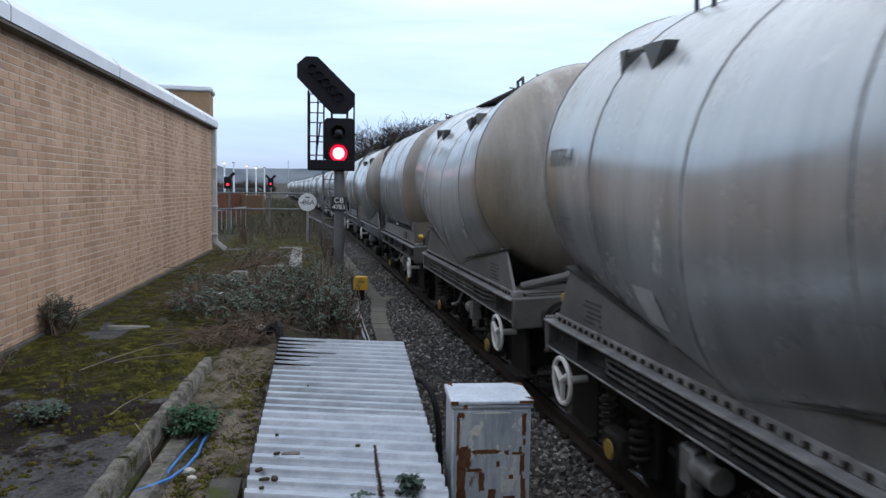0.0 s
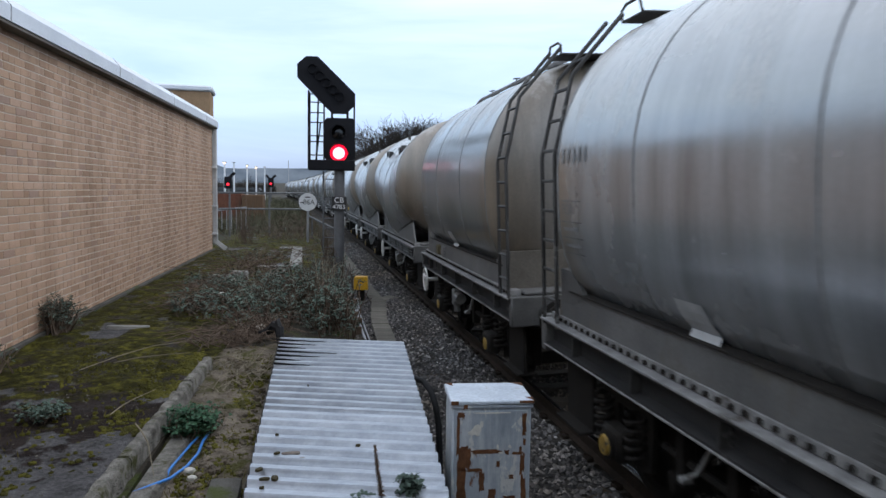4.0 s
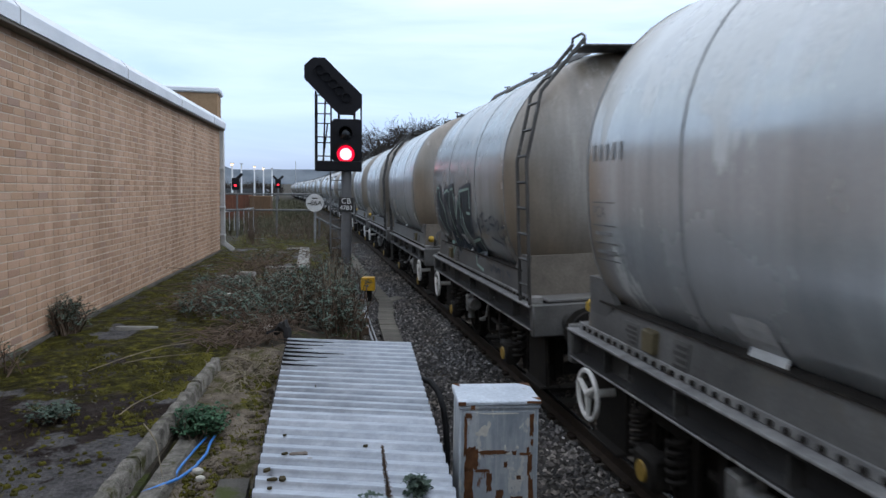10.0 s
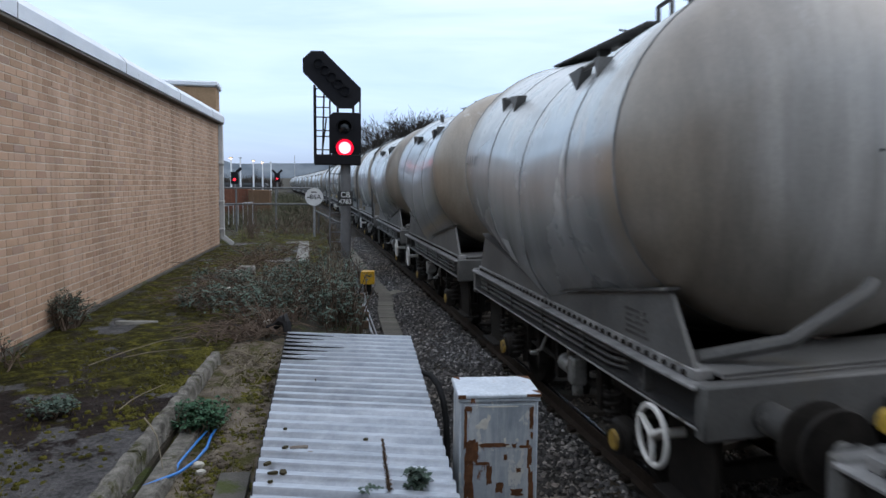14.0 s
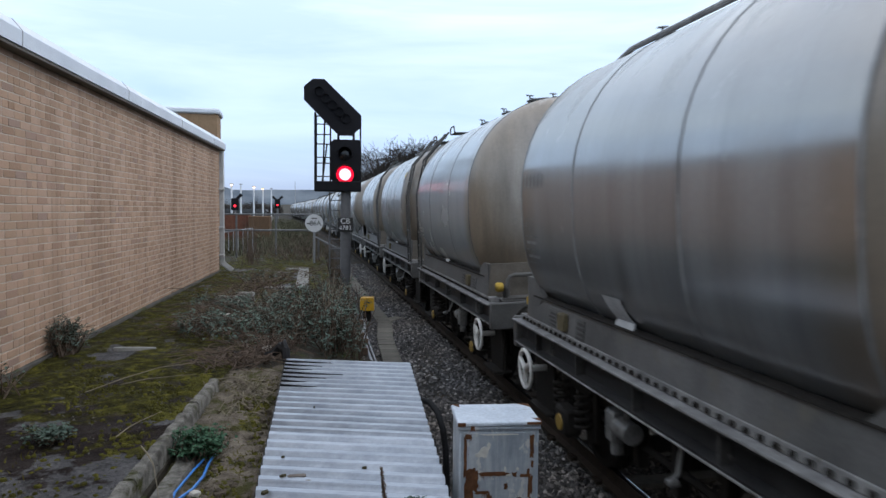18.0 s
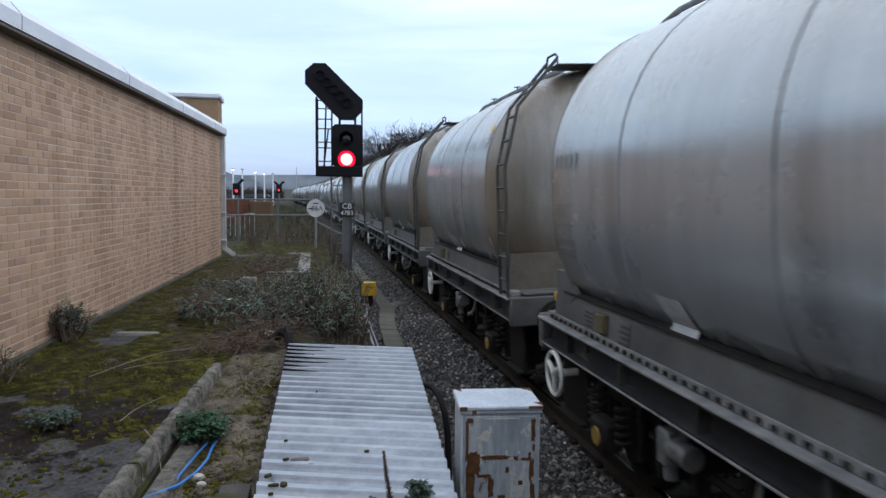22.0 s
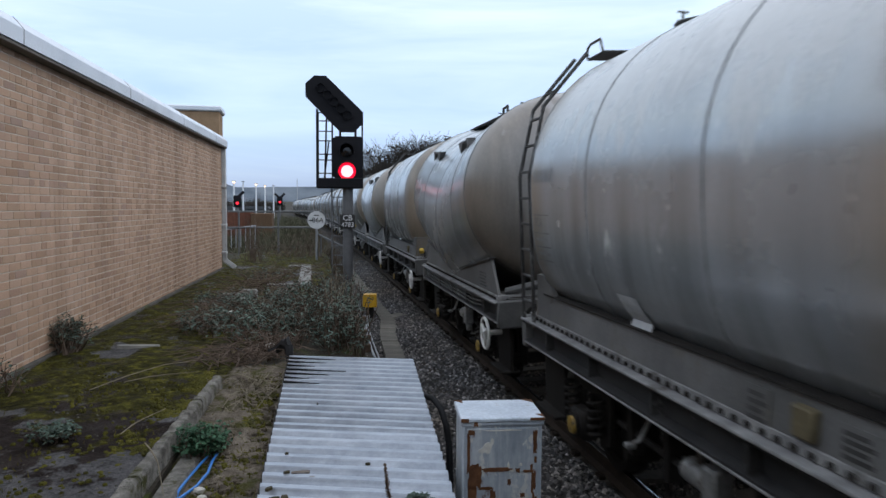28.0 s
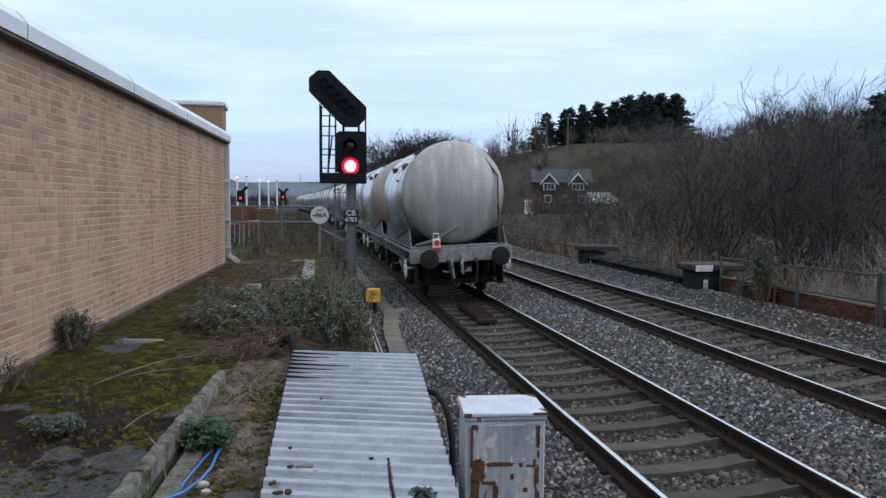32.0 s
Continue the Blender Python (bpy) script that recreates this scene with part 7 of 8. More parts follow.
def bare_tree(name, label, height, seed, stems=1, fork=(9, 6, 5, 4), most=4, spread=0.25, lean=0.10, up=0.06, rad=None, twig=None, thin=0.008):
    r = random.Random(seed)
    trunk, twigs = Geo(), Geo()
    for i in range(stems):
        a = 2 * math.pi * (i + r.random() * 0.5) / stems
        d = Vector((spread * math.cos(a) * (stems > 1), spread * math.sin(a) * (stems > 1), 1)).normalized()
        grow(r, trunk, twigs, Vector((0.12 * math.cos(a) * (stems > 1), 0.12 * math.sin(a) * (stems > 1), -0.3)), d, height * r.uniform(0.55, 0.68), rad or height * 0.014, 0, most, lean, fork, up, thin)
    t = thing(name, label, "tree", group="bare winter trees")
    part("trunk", trunk, BARK, t, "dark bare trunk and limbs")
    part("crown", twigs, twig or DARKTWIG, t, "leafless crown of fine twigs")
    return t


masters_t = [bare_tree("bare_tree", "tall bare winter tree with a fine twiggy crown", 10.0, 1, 1, (9, 5, 4, 3), 4, 0.2, 0.09, 0.07, 0.15),
             bare_tree("bare_tree", "bare many-stemmed winter tree with dark limbs", 8.0, 2, 5, (5, 4, 4, 3), 4, 0.42, 0.08, 0.07, 0.12),
             bare_tree("bare_tree", "bare spreading winter tree with dark limbs", 8.5, 3, 3, (6, 4, 4, 3), 4, 0.5, 0.11, 0.04, 0.14),
             bare_tree("bare_tree", "slender upright bare poplar tree", 12.0, 4, 1, (16, 7, 4, 3), 3, 0.1, 0.06, 0.12)]
SHRUBS = [bare_tree("leafless_shrub", "tangled leafless shrub of pale thin stems", 3.0, 11, 9, (5, 4, 3), 3, 0.5, 0.12, 0.05, 0.016, PALETWIG, 0.0035),
          bare_tree("leafless_shrub", "tangled leafless shrub of dark thin stems", 3.4, 12, 9, (5, 4, 4), 3, 0.6, 0.14, 0.03, 0.016, DARKTWIG, 0.003)]
for s in SHRUBS:
    tagged(s, group="leafless shrubs below the railing")
    s["category"] = "shrub"


def plant(master, x, y, size, turn, first={}):
    m = pose(x, y, land(x, y) - 0.1, 0, 0, turn) @ Matrix.Scale(size, 4)
    if id(master) not in first:
        first[id(master)] = master
        master.matrix_world = m
        return master
    c = copy_thing(master, pose(0, 0, 0))
    c.matrix_world = m
    return c


def top_of(master):
    return max(v.co.z for ch in master.children for v in ch.data.vertices)


TOPS = [top_of(m) for m in masters_t]


def tall(k, x, y, top, turn):
    """Plant a tree so that its tip reaches the height top."""
    return plant(masters_t[k], x, y, (top - land(x, y) + 0.1) / TOPS[k], turn)


r = random.Random(21)
# trees that stand against the sky
for k, x, y, top in ((3, 37.0, 45, 12.8), (3, 33.4, 42, 10.4), (0, 39.3, 70, 14.9), (1, 25.0, 34, 9.9), (1, 28.6, 37, 10.2), (2, 22.0, 33.5, 7.4), (1, 32.5, 38, 9.4), (2, 30.0, 50, 9.4),
                     (2, 16.6, 40, 5.0), (2, 19.5, 44, 5.6), (1, 18.2, 52, 5.2), (1, 15.0, 36, 4.2), (1, 21.5, 38, 7.2), (2, 23.5, 46, 7.6), (1, 35.0, 47, 10.0), (0, 26.0, 60, 7.2), (2, 24.5, 27.5, 4.6), (2, 30.0, 30.5, 7.0)):
    tall(k, x, y, top, r.uniform(0, 360))
for i in range(18):
    y = r.uniform(52, 100)
    plant(masters_t[r.choice((0, 1, 2, 2, 1))], y * r.uniform(0.50, 0.95), y, r.uniform(0.45, 0.7), r.uniform(0, 360))
# tall trees seen over the train
FAR_TREE = bare_tree("bare_tree", "dense round-headed bare tree beyond the line", 10.0, 6, 4, (8, 7, 5, 4), 4, 0.45, 0.13, 0.05, None, DARKTWIG, 0.022)
FAR_TOP = top_of(FAR_TREE)
for x, y, top in ((18.2, 140, 18.2), (16.4, 138, 16.4), (20.6, 141, 17.8), (23.0, 143, 16.8), (14.0, 146, 13.0), (11.5, 150, 11.4), (9.2, 152, 10.0), (25.0, 146, 16.6)):
    plant(FAR_TREE, x, y, (top - land(x, y) + 0.1) / FAR_TOP, r.uniform(0, 360))
for i in range(34):
    y = r.uniform(9.5, 46)
    pale = i % 2 == 0
    plant(SHRUBS[0 if pale else 1], 11.0 + r.random() ** 1.5 * 6.0, y, r.uniform(0.65, 1.15), r.uniform(0, 360))
for x, y, q in ((11.8, 11.0, 1.1), (12.6, 11.8, 1.2), (12.4, 13.0, 1.15), (13.4, 12.6, 1.25), (12.2, 15.6, 0.95), (14.5, 14.0, 1.3)):
    plant(SHRUBS[0], x, y, q, r.uniform(0, 360))

# pines on the ridge
def pine(seed, height, girth, blunt):
    """A conifer in whorls of drooping boughs, each a spray of needles, with gaps between."""
    r = random.Random(seed)
    trunk, crown = Geo(), Geo()
    trunk.tube([(0, 0, -0.5), (0.1, 0, height * 0.5), (0, 0.1, height * 0.98)], [0.26, 0.18, 0.04], 6)
    tiers = int(height * 2.1)
    for i in range(tiers):
        z0 = height * (0.10 + 0.90 * i / tiers)
        f = (height - z0) / height
        reach0 = height * girth * min(1.0, (f * 1.15) ** blunt + 0.05)
        for b in range(6):
            if r.random() < 0.10:
                continue
            a = r.uniform(0, 2 * math.pi)
            reach = reach0 * r.uniform(0.55, 1.15)
            z = z0 + r.gauss(0, 0.15)
            tip = Vector((reach * math.cos(a), reach * math.sin(a), z + reach * r.uniform(-0.15, 0.22)))
            root = Vector((0, 0, z))
            trunk.tube([root, tip], [0.05, 0.015], 3, cap=False)
            for j in range(int(10 + 16 * reach / 2)):
                c = root.lerp(tip, r.uniform(0.25, 1.05)) + Vector((r.gauss(0, 0.22), r.gauss(0, 0.22), r.gauss(0.05, 0.13)))
                d = Vector((r.gauss(0, 0.8) + math.cos(a), r.gauss(0, 0.8) + math.sin(a), r.gauss(0.35, 0.5))).normalized() * r.uniform(0.35, 0.75)
                s = d.cross(Vector((r.gauss(0, 1), r.gauss(0, 1), 1))).normalized() * r.uniform(0.14, 0.24)
                crown.add([c - s, c + s, c + d], [(0, 1, 2)])
    t = thing("pine_tree", "dark green pine on the ridge", "tree", group="pines on the ridge")
    part("trunk", trunk, BARK, t)
    part("crown", crown, NEEDLES, t, "dark layered needle crown")
    return t


PINES = [pine(31, 11.0, 0.31, 0.62), pine(32, 11.0, 0.36, 0.52), pine(33, 11.0, 0.27, 0.72)]
for i, (x, y, top) in enumerate(((47.0, 152, 18.8), (49.0, 150, 21.8), (51.5, 154, 20.2), (53.2, 150, 22.6), (55.6, 153, 23.4), (57.6, 151, 24.0), (59.0, 155, 22.4), (61.5, 151, 24.6), (63.6, 155, 23.4), (65.6, 152, 25.0), (67.5, 150, 26.0), (69.8, 154, 26.4), (71.4, 150, 25.6), (73.2, 152, 27.0), (75.4, 150, 26.6), (77.4, 153, 27.2), (79.2, 150, 26.8), (80.8, 152, 25.4), (57.0, 159, 22.5), (62.5, 160, 23.6), (68.5, 160, 25.0), (74.5, 159, 26.2), (78.6, 158, 26.0))):
    plant(PINES[i % 3], x, y, min((top - land(x, y) + 0.1) / 11.0, 1.5), i * 73)
plant(PINES[1], 52.7, 60.0, (13.0 - land(52.7, 60) + 0.1) / 11.0, 12)
plant(PINES[0], 55.0, 61.0, (12.0 - land(55.0, 61) + 0.1) / 11.0, 80)
# two thin poles by the house
POLEWOOD = surf("grey_pole_wood", (0.10, 0.09, 0.08), (0.16, 0.145, 0.13), 2.0, 0.9, grain=20.0)
for x, top in ((42.6, 18.6), (46.8, 18.8)):
    q = thing("telegraph_pole", "thin wooden telegraph pole with a cross-arm", "pole", group="telegraph poles on the valley side")
    part("pole", Geo().tube([(x, 130, land(x, 130) - 0.2), (x, 130, top)], [0.14, 0.10], 8), POLEWOOD, q)
    part("cross_arm", Geo().box(x - 0.8, 129.8, top - 0.5, x + 0.8, 129.9, top - 0.35, 0.01), POLEWOOD, q)

# far woods: many twig fans and dark crowns, one mass
def woods(name, label, spots, material, seed, fan, size, wide=1.0):
    r = random.Random(seed)
    g = Geo()
    for x, y, s in spots:
        z0 = land(x, y)
        for j in range(fan):
            a, e = r.uniform(0, 2 * math.pi), r.uniform(0.15, 1.0)
            b = Vector((x + r.gauss(0, 0.5) * s, y + r.gauss(0, 0.5) * s, z0 + size * s * r.uniform(0.0, 0.5)))
            d = Vector((math.cos(a) * (1.1 - e), math.sin(a) * (1.1 - e), e)).normalized() * size * s * r.uniform(0.4, 0.8)
            w = Vector((-d.y, d.x, 0)).normalized() * size * s * wide * r.uniform(0.004, 0.010)
            g.add([b - w, b + w, b + d], [(0, 1, 2)])
            for q in range(2):
                e = b + d * r.uniform(0.3, 0.8)
                k = e + Vector((r.gauss(0, 0.22), r.gauss(0, 0.22), r.uniform(0.05, 0.35))) * size * s * 0.5
                g.add([e - w * 0.7, e + w * 0.7, k], [(0, 1, 2)])
    thing(name, label, "woodland", kind="stuff", geo=g, material=material)


r = random.Random(41)
spots = []
for i in range(620):
    y = r.uniform(100, 230)
    x = y * r.uniform(0.12, 0.95)
    spots.append((x, y, r.uniform(0.6, 1.15)))
for i in range(170):
    y = r.uniform(60, 110)
    x = y * r.uniform(0.45, 1.0)
    spots.append((x, y, r.uniform(0.5, 0.9)))
woods("hillside_woods", "dark leafless woods covering the hillside", spots, TWIG, 42, 60, 4.0, 1.5)
spots = [(bend(y) + 12 + r.random() ** 1.3 * 40, y, r.uniform(0.9, 1.5)) for y in [r.uniform(136, 400) for i in range(220)]]
woods("lineside_woods", "dark leafless woods along the line", spots, TWIG, 43, 60, 6.0, 1.6)
spots = [(bend(y) - 5 - r.random() * 60, y, r.uniform(0.7, 1.2)) for y in [r.uniform(110, 420) for i in range(320)]]
woods("valley_woods", "dark leafless woods beyond the station", spots, DARKTWIG, 44, 150, 4.2, 2.2)
spots = [(bend(y) + r.uniform(-4.8, 0.3), y, r.uniform(0.5, 1.1)) for y in [r.uniform(26, 100) for i in range(150)]]
woods("bramble_thicket", "green-brown bramble thicket beyond the railing", spots, surf("bramble_green", (0.045, 0.048, 0.030), (0.12, 0.115, 0.075), 0.8, 0.95, grain=10.0), 46, 120, 1.5, 3.0)
spots = [(r.uniform(10.6, 30), r.uniform(14, 60), r.uniform(0.6, 1.2)) for i in range(260)]
woods("bracken_scrub", "russet bracken and bramble on the embankment", spots, RUSSET, 45, 80, 2.1, 1.3)

# ---- scrub on the platform ----
LEAF = surf("grey_green_leaves", (0.040, 0.066, 0.052), (0.125, 0.168, 0.138), 3.0, 0.75, grain=20.0, bump=0.05, vary=0.15)
LEAFG = surf("fresh_green_leaves", (0.022, 0.062, 0.036), (0.060, 0.130, 0.070), 3.0, 0.65, grain=20.0, bump=0.05)
STEM = surf("brown_dry_stems", (0.065, 0.046, 0.036), (0.155, 0.118, 0.092), 5.0, 0.95, grain=30.0)
STRAW = surf("straw_stems", (0.115, 0.098, 0.070), (0.225, 0.195, 0.145), 5.0, 0.9, grain=30.0)


def leaf_at(g, p, d, n, length, width):
    """A pointed leaf, folded along its rib."""
    s = d.cross(n).normalized() * width
    drop = n * (-0.15 * length)
    g.add([p, p + d * length * 0.45 + s + n * width * 0.4, p + d * length + drop, p + d * length * 0.45 - s + n * width * 0.4, p + d * length * 0.5], [(0, 1, 4), (1, 2, 4), (4, 2, 3), (0, 4, 3)])


def bush(x, y, z, w, d, h, seed, stems, leaves, leaf, label, dead=0.3, material=None, broad=1.0, reach=0.10, group="scrub bushes on the platform"):
    r = random.Random(seed)
    st, lf = Geo(), Geo()
    for i in range(stems):
        b = Vector((r.gauss(0, 0.3) * w, r.gauss(0, 0.3) * d, 0))
        top = b + Vector((r.gauss(0, 0.22) * w, r.gauss(0, 0.22) * d, h * r.uniform(0.55, 1.05)))
        mid = (b + top) / 2 + Vector((r.gauss(0, 0.5) * reach, r.gauss(0, 0.5) * reach, h * 0.08))
        st.tube([b, mid, top], [0.09 * reach, 0.07 * reach, 0.03 * reach], 4, cap=False)
        for j in range(3):
            t = r.uniform(0.3, 0.95)
            p = b.lerp(mid, t * 2) if t < 0.5 else mid.lerp(top, t * 2 - 1)
            e = p + Vector((r.gauss(0, reach), r.gauss(0, reach), r.uniform(0.2, 1.4) * reach))
            st.tube([p, e], [0.04 * reach, 0.02 * reach], 3, cap=False)
            if r.random() > dead:
                for q in range(leaves):
                    a = r.uniform(0, 2 * math.pi)
                    dr = Vector((math.cos(a), math.sin(a), r.uniform(-0.35, 0.7))).normalized()
                    leaf_at(lf, p.lerp(e, r.random()), dr, Vector((r.gauss(0, 0.4), r.gauss(0, 0.4), 1)).normalized(), leaf * r.uniform(0.6, 1.2), leaf * broad * r.uniform(0.11, 0.19))
    t = thing("scrub_bush", label, "bush", at=pose(x, y, z), group=group)
    part("brushwood", st, STEM, t, "thin brown stems")
    part("foliage", lf, material or LEAF, t, "narrow leaves")
    return t


gl = "grey-green leafy scrub bush growing through the platform"
k = 0
for x, y, z, w, d, h, st, lv in ((0.30, 7.9, 0.60, 0.34, 0.8, 0.78, 110, 9), (0.10, 8.9, 0.62, 0.46, 1.0, 0.74, 85, 9), (0.32, 9.9, 0.52, 0.46, 1.2, 0.90, 95, 8), (-0.28, 8.3, 0.80, 0.5, 0.9, 0.42, 56, 8), (-0.50, 9.2, 0.86, 0.6, 1.0, 0.42, 56, 8), (-0.8, 8.6, 0.90, 0.5, 0.6, 0.26, 36, 7), (-0.62, 8.0, 0.88, 0.5, 0.7, 0.18, 30, 5),
                              (-0.2, 10.6, 0.65, 0.6, 1.0, 0.42, 50, 7), (-1.15, 10.1, 0.91, 0.6, 0.7, 0.20, 22, 6), (-1.45, 10.8, 0.92, 0.5, 0.7, 0.20, 18, 6), (0.30, 11.8, 0.5, 0.45, 1.4, 0.70, 50, 6), (-0.85, 9.6, 0.90, 0.5, 0.7, 0.26, 30, 6), (0.28, 14.5, 0.42, 0.5, 2.0, 0.72, 50, 5), (-1.05, 14.0, 0.92, 0.6, 0.9, 0.24, 24, 5), (0.3, 17.6, 0.3, 0.6, 1.6, 0.8, 40, 4), (-0.5, 21.0, 0.6, 1.2, 1.0, 0.6, 34, 4), (-1.7, 22.0, 0.9, 1.0, 0.8, 0.35, 24, 4)):
    k += 1
    bush(x, y, z, w, d, h, 60 + k, int(st * 0.85), lv, 0.07, gl, 0.34 if h > 0.5 else 0.45)
bush(-2.42, 7.70, 0.90, 0.15, 0.28, 0.36, 90, 60, 9, 0.045, "small dense grey-green bush against the brick wall", 0.1)
bush(-2.46, 6.1, 0.90, 0.25, 0.30, 0.22, 91, 16, 4, 0.06, "straggly weed at the foot of the brick wall", 0.4)
bush(-0.70, 4.62, 0.80, 0.145, 0.16, 0.20, 92, 110, 14, 0.030, "fresh green leafy weed beside the concrete kerb", 0.0, LEAFG, 2.4, 0.05)
bush(-1.62, 4.80, 0.92, 0.20, 0.12, 0.09, 93, 34, 8, 0.035, "low grey-green weed on the wet platform", 0.1, None, 1.8, 0.04)
bush(0.475, 3.20, 0.96, 0.055, 0.05, 0.11, 94, 22, 7, 0.034, "small green weed growing at the sheet edge", 0.0, None, 2.4, 0.022)
bush(0.26, 3.16, 0.96, 0.045, 0.04, 0.055, 95, 12, 6, 0.030, "small green weed growing at the sheet edge", 0.0, None, 2.4, 0.022)
# bushes pushing through the railing beside the far track
for x, y, w, d, h, sd, n in ((9.50, 13.95, 0.24, 0.52, 1.85, 121, 56), (9.52, 14.55, 0.20, 0.34, 0.80, 122, 20)):
    bush(x, y, 0.06, w, d, h, sd, n, 10, 0.085, "dark grey-green bush growing through the far railing", 0.15, None, 1.3, 0.13, "bushes beside the far railing")
# dead flower spike in front of the sheets
g = Geo().tube([(0.345, 3.12, 0.6), (0.34, 3.13, 1.02), (0.306, 3.12, 1.265)], [0.006, 0.005, 0.003], 5)
rq = random.Random(77)
for i in range(190):
    z = 0.99 + 0.27 * i / 190
    a = rq.uniform(0, 6.28)
    p = Vector((0.343 - 0.037 * (z - 0.99) / 0.27, 3.13, z))
    leaf_at(g, p, Vector((math.cos(a), math.sin(a), 0.5)).normalized(), Vector((0, 0, 1)), rq.uniform(0.012, 0.026) * (1.15 - 0.6 * (z - 0.99) / 0.27), 0.008)
thing("dead_flower_spike", "dry brown flower spike standing before the sheets", "plant", geo=g, material=surf("dry_seed_head", (0.075, 0.050, 0.035), (0.14, 0.10, 0.075), 20.0, 0.95))


# dead stems and bramble canes
def canes(x, y, z, n, reach, high, seed, material, label, name="bramble_tangle", thick=0.0045):
    r = random.Random(seed)
    g = Geo()
    for i in range(n):
        a = r.uniform(0, 2 * math.pi)
        b = Vector((x + r.gauss(0, reach * 0.25), y + r.gauss(0, reach * 0.3), z))
        e = b + Vector((math.cos(a) * reach * r.uniform(0.3, 1), math.sin(a) * reach * r.uniform(0.3, 1), high * r.uniform(0.1, 0.9)))
        m = (b + e) / 2 + Vector((0, 0, high * r.uniform(0.2, 0.6)))
        g.tube([b, b.lerp(m, 0.6), m, m.lerp(e, 0.6), e], [thick, thick, thick * 0.9, thick * 0.7, thick * 0.4], 4, cap=False)
    thing(name, label, "brambles", kind="stuff", geo=g, material=material)


for i, (x, y, w, d, h, n) in enumerate(((-1.15, 8.7, 0.5, 0.7, 0.24, 30), (-0.95, 10.3, 0.5, 0.7, 0.26, 30), (-0.15, 9.4, 0.5, 0.8, 0.55, 46), (-0.45, 10.9, 0.4, 0.6, 0.22, 24), (-1.35, 9.3, 0.4, 0.6, 0.20, 22))):
    bush(x, y, 0.88, w, d, h, 160 + i, n, 8, 0.065, gl, 0.3, None, 1.2)
canes(-1.25, 8.9, 0.92, 90, 0.6, 0.22, 111, STEM, "tangle of brown dead bramble stems")
canes(-0.95, 11.2, 0.92, 80, 0.8, 0.24, 112, STEM, "tangle of brown dead bramble stems")
canes(-0.55, 5.7, 0.86, 24, 0.42, 0.12, 113, STRAW, "pale dead stems fallen over the kerb")
canes(-0.55, 6.10, 0.86, 34, 0.42, 0.14, 101, STRAW, "tangle of straw-coloured dead stems beside the kerb")
canes(-0.75, 7.1, 0.90, 110, 0.55, 0.16, 102, STEM, "tangle of brown dead bramble stems")
canes(-0.45, 7.5, 0.88, 110, 0.5, 0.24, 103, STEM, "tangle of brown dead bramble stems")
canes(-1.2, 9.5, 0.93, 80, 0.9, 0.25, 104, STEM, "tangle of brown dead bramble stems")
canes(-0.8, 12.5, 0.93, 80, 1.1, 0.3, 105, STEM, "tangle of brown dead bramble stems")
canes(0.2, 9.0, 0.70, 26, 0.3, 1.0, 106, STRAW, "tall dry stems standing in the scrub")
canes(-0.7, 15.5, 0.9, 60, 1.2, 0.35, 107, STEM, "tangle of brown dead bramble stems")
canes(-0.4, 21.8, 0.7, 120, 1.6, 1.0, 108, STEM, "dense brown thicket at the platform end")
canes(0.6, 20.5, 0.1, 90, 0.7, 1.2, 109, STEM, "dense brown thicket beside the signal")
canes(-1.6, 19.5, 0.9, 40, 0.4, 1.3, 110, STEM, "thin brown sapling by the drainpipe")
for i, (a, b, c) in enumerate((((-1.75, 5.95, 0.955), (-1.30, 6.5, 1.02), (-0.95, 6.9, 0.98)), ((-1.55, 6.2, 0.95), (-1.2, 6.35, 0.97), (-1.0, 6.5, 0.95)), ((-1.22, 4.75, 0.955), (-1.12, 5.0, 0.985), (-1.05, 5.3, 0.96)), ((-0.98, 4.35, 1.02), (-0.86, 4.1, 0.99), (-0.76, 3.75, 0.93)), ((-1.2, 8.6, 0.98), (-0.9, 8.75, 1.03), (-0.7, 8.9, 1.0)))):
    va, vb, vc = Vector(a), Vector(b), Vector(c)
    thing("fallen_stick", "pale dry stick lying on the platform", "stick", group="fallen sticks", geo=Geo().tube([va, va.lerp(vb, 0.5) + Vector((0, 0, 0.01)), vb, vc], [0.004, 0.005, 0.004, 0.002], 5), material=STRAW)
# low grass and weeds over the ground, one mass
g = Geo()
rq = random.Random(56)
for i in range(5200):
    # cushions of moss, thick where the moss has taken hold
    y = 3.2 + rq.random() ** 1.3 * 14
    x = rq.uniform(-2.45 + 0.03 * y, -0.9 + 0.02 * y)
    if noise.noise((x * 1.1, y * 1.1, 2.5)) + (0.25 if y > 5.4 else -0.12) < rq.random() * 0.5:
        continue
    s = rq.uniform(0.006, 0.022)
    k = rq.uniform(0.35, 0.8)
    ring = [(x + s * rq.uniform(0.7, 1.2) * math.cos(a), y + s * rq.uniform(0.7, 1.2) * math.sin(a), PLAT - 0.008) for a in (0, 1.05, 2.1, 3.14, 4.2, 5.24)]
    mid = [(x + (p[0] - x) * 0.62, y + (p[1] - y) * 0.62, PLAT + s * k * 0.7) for p in ring]
    g.loft([ring, mid, [(x + (p[0] - x) * 0.1, y + (p[1] - y) * 0.1, PLAT + s * k) for p in ring]], cap=False)
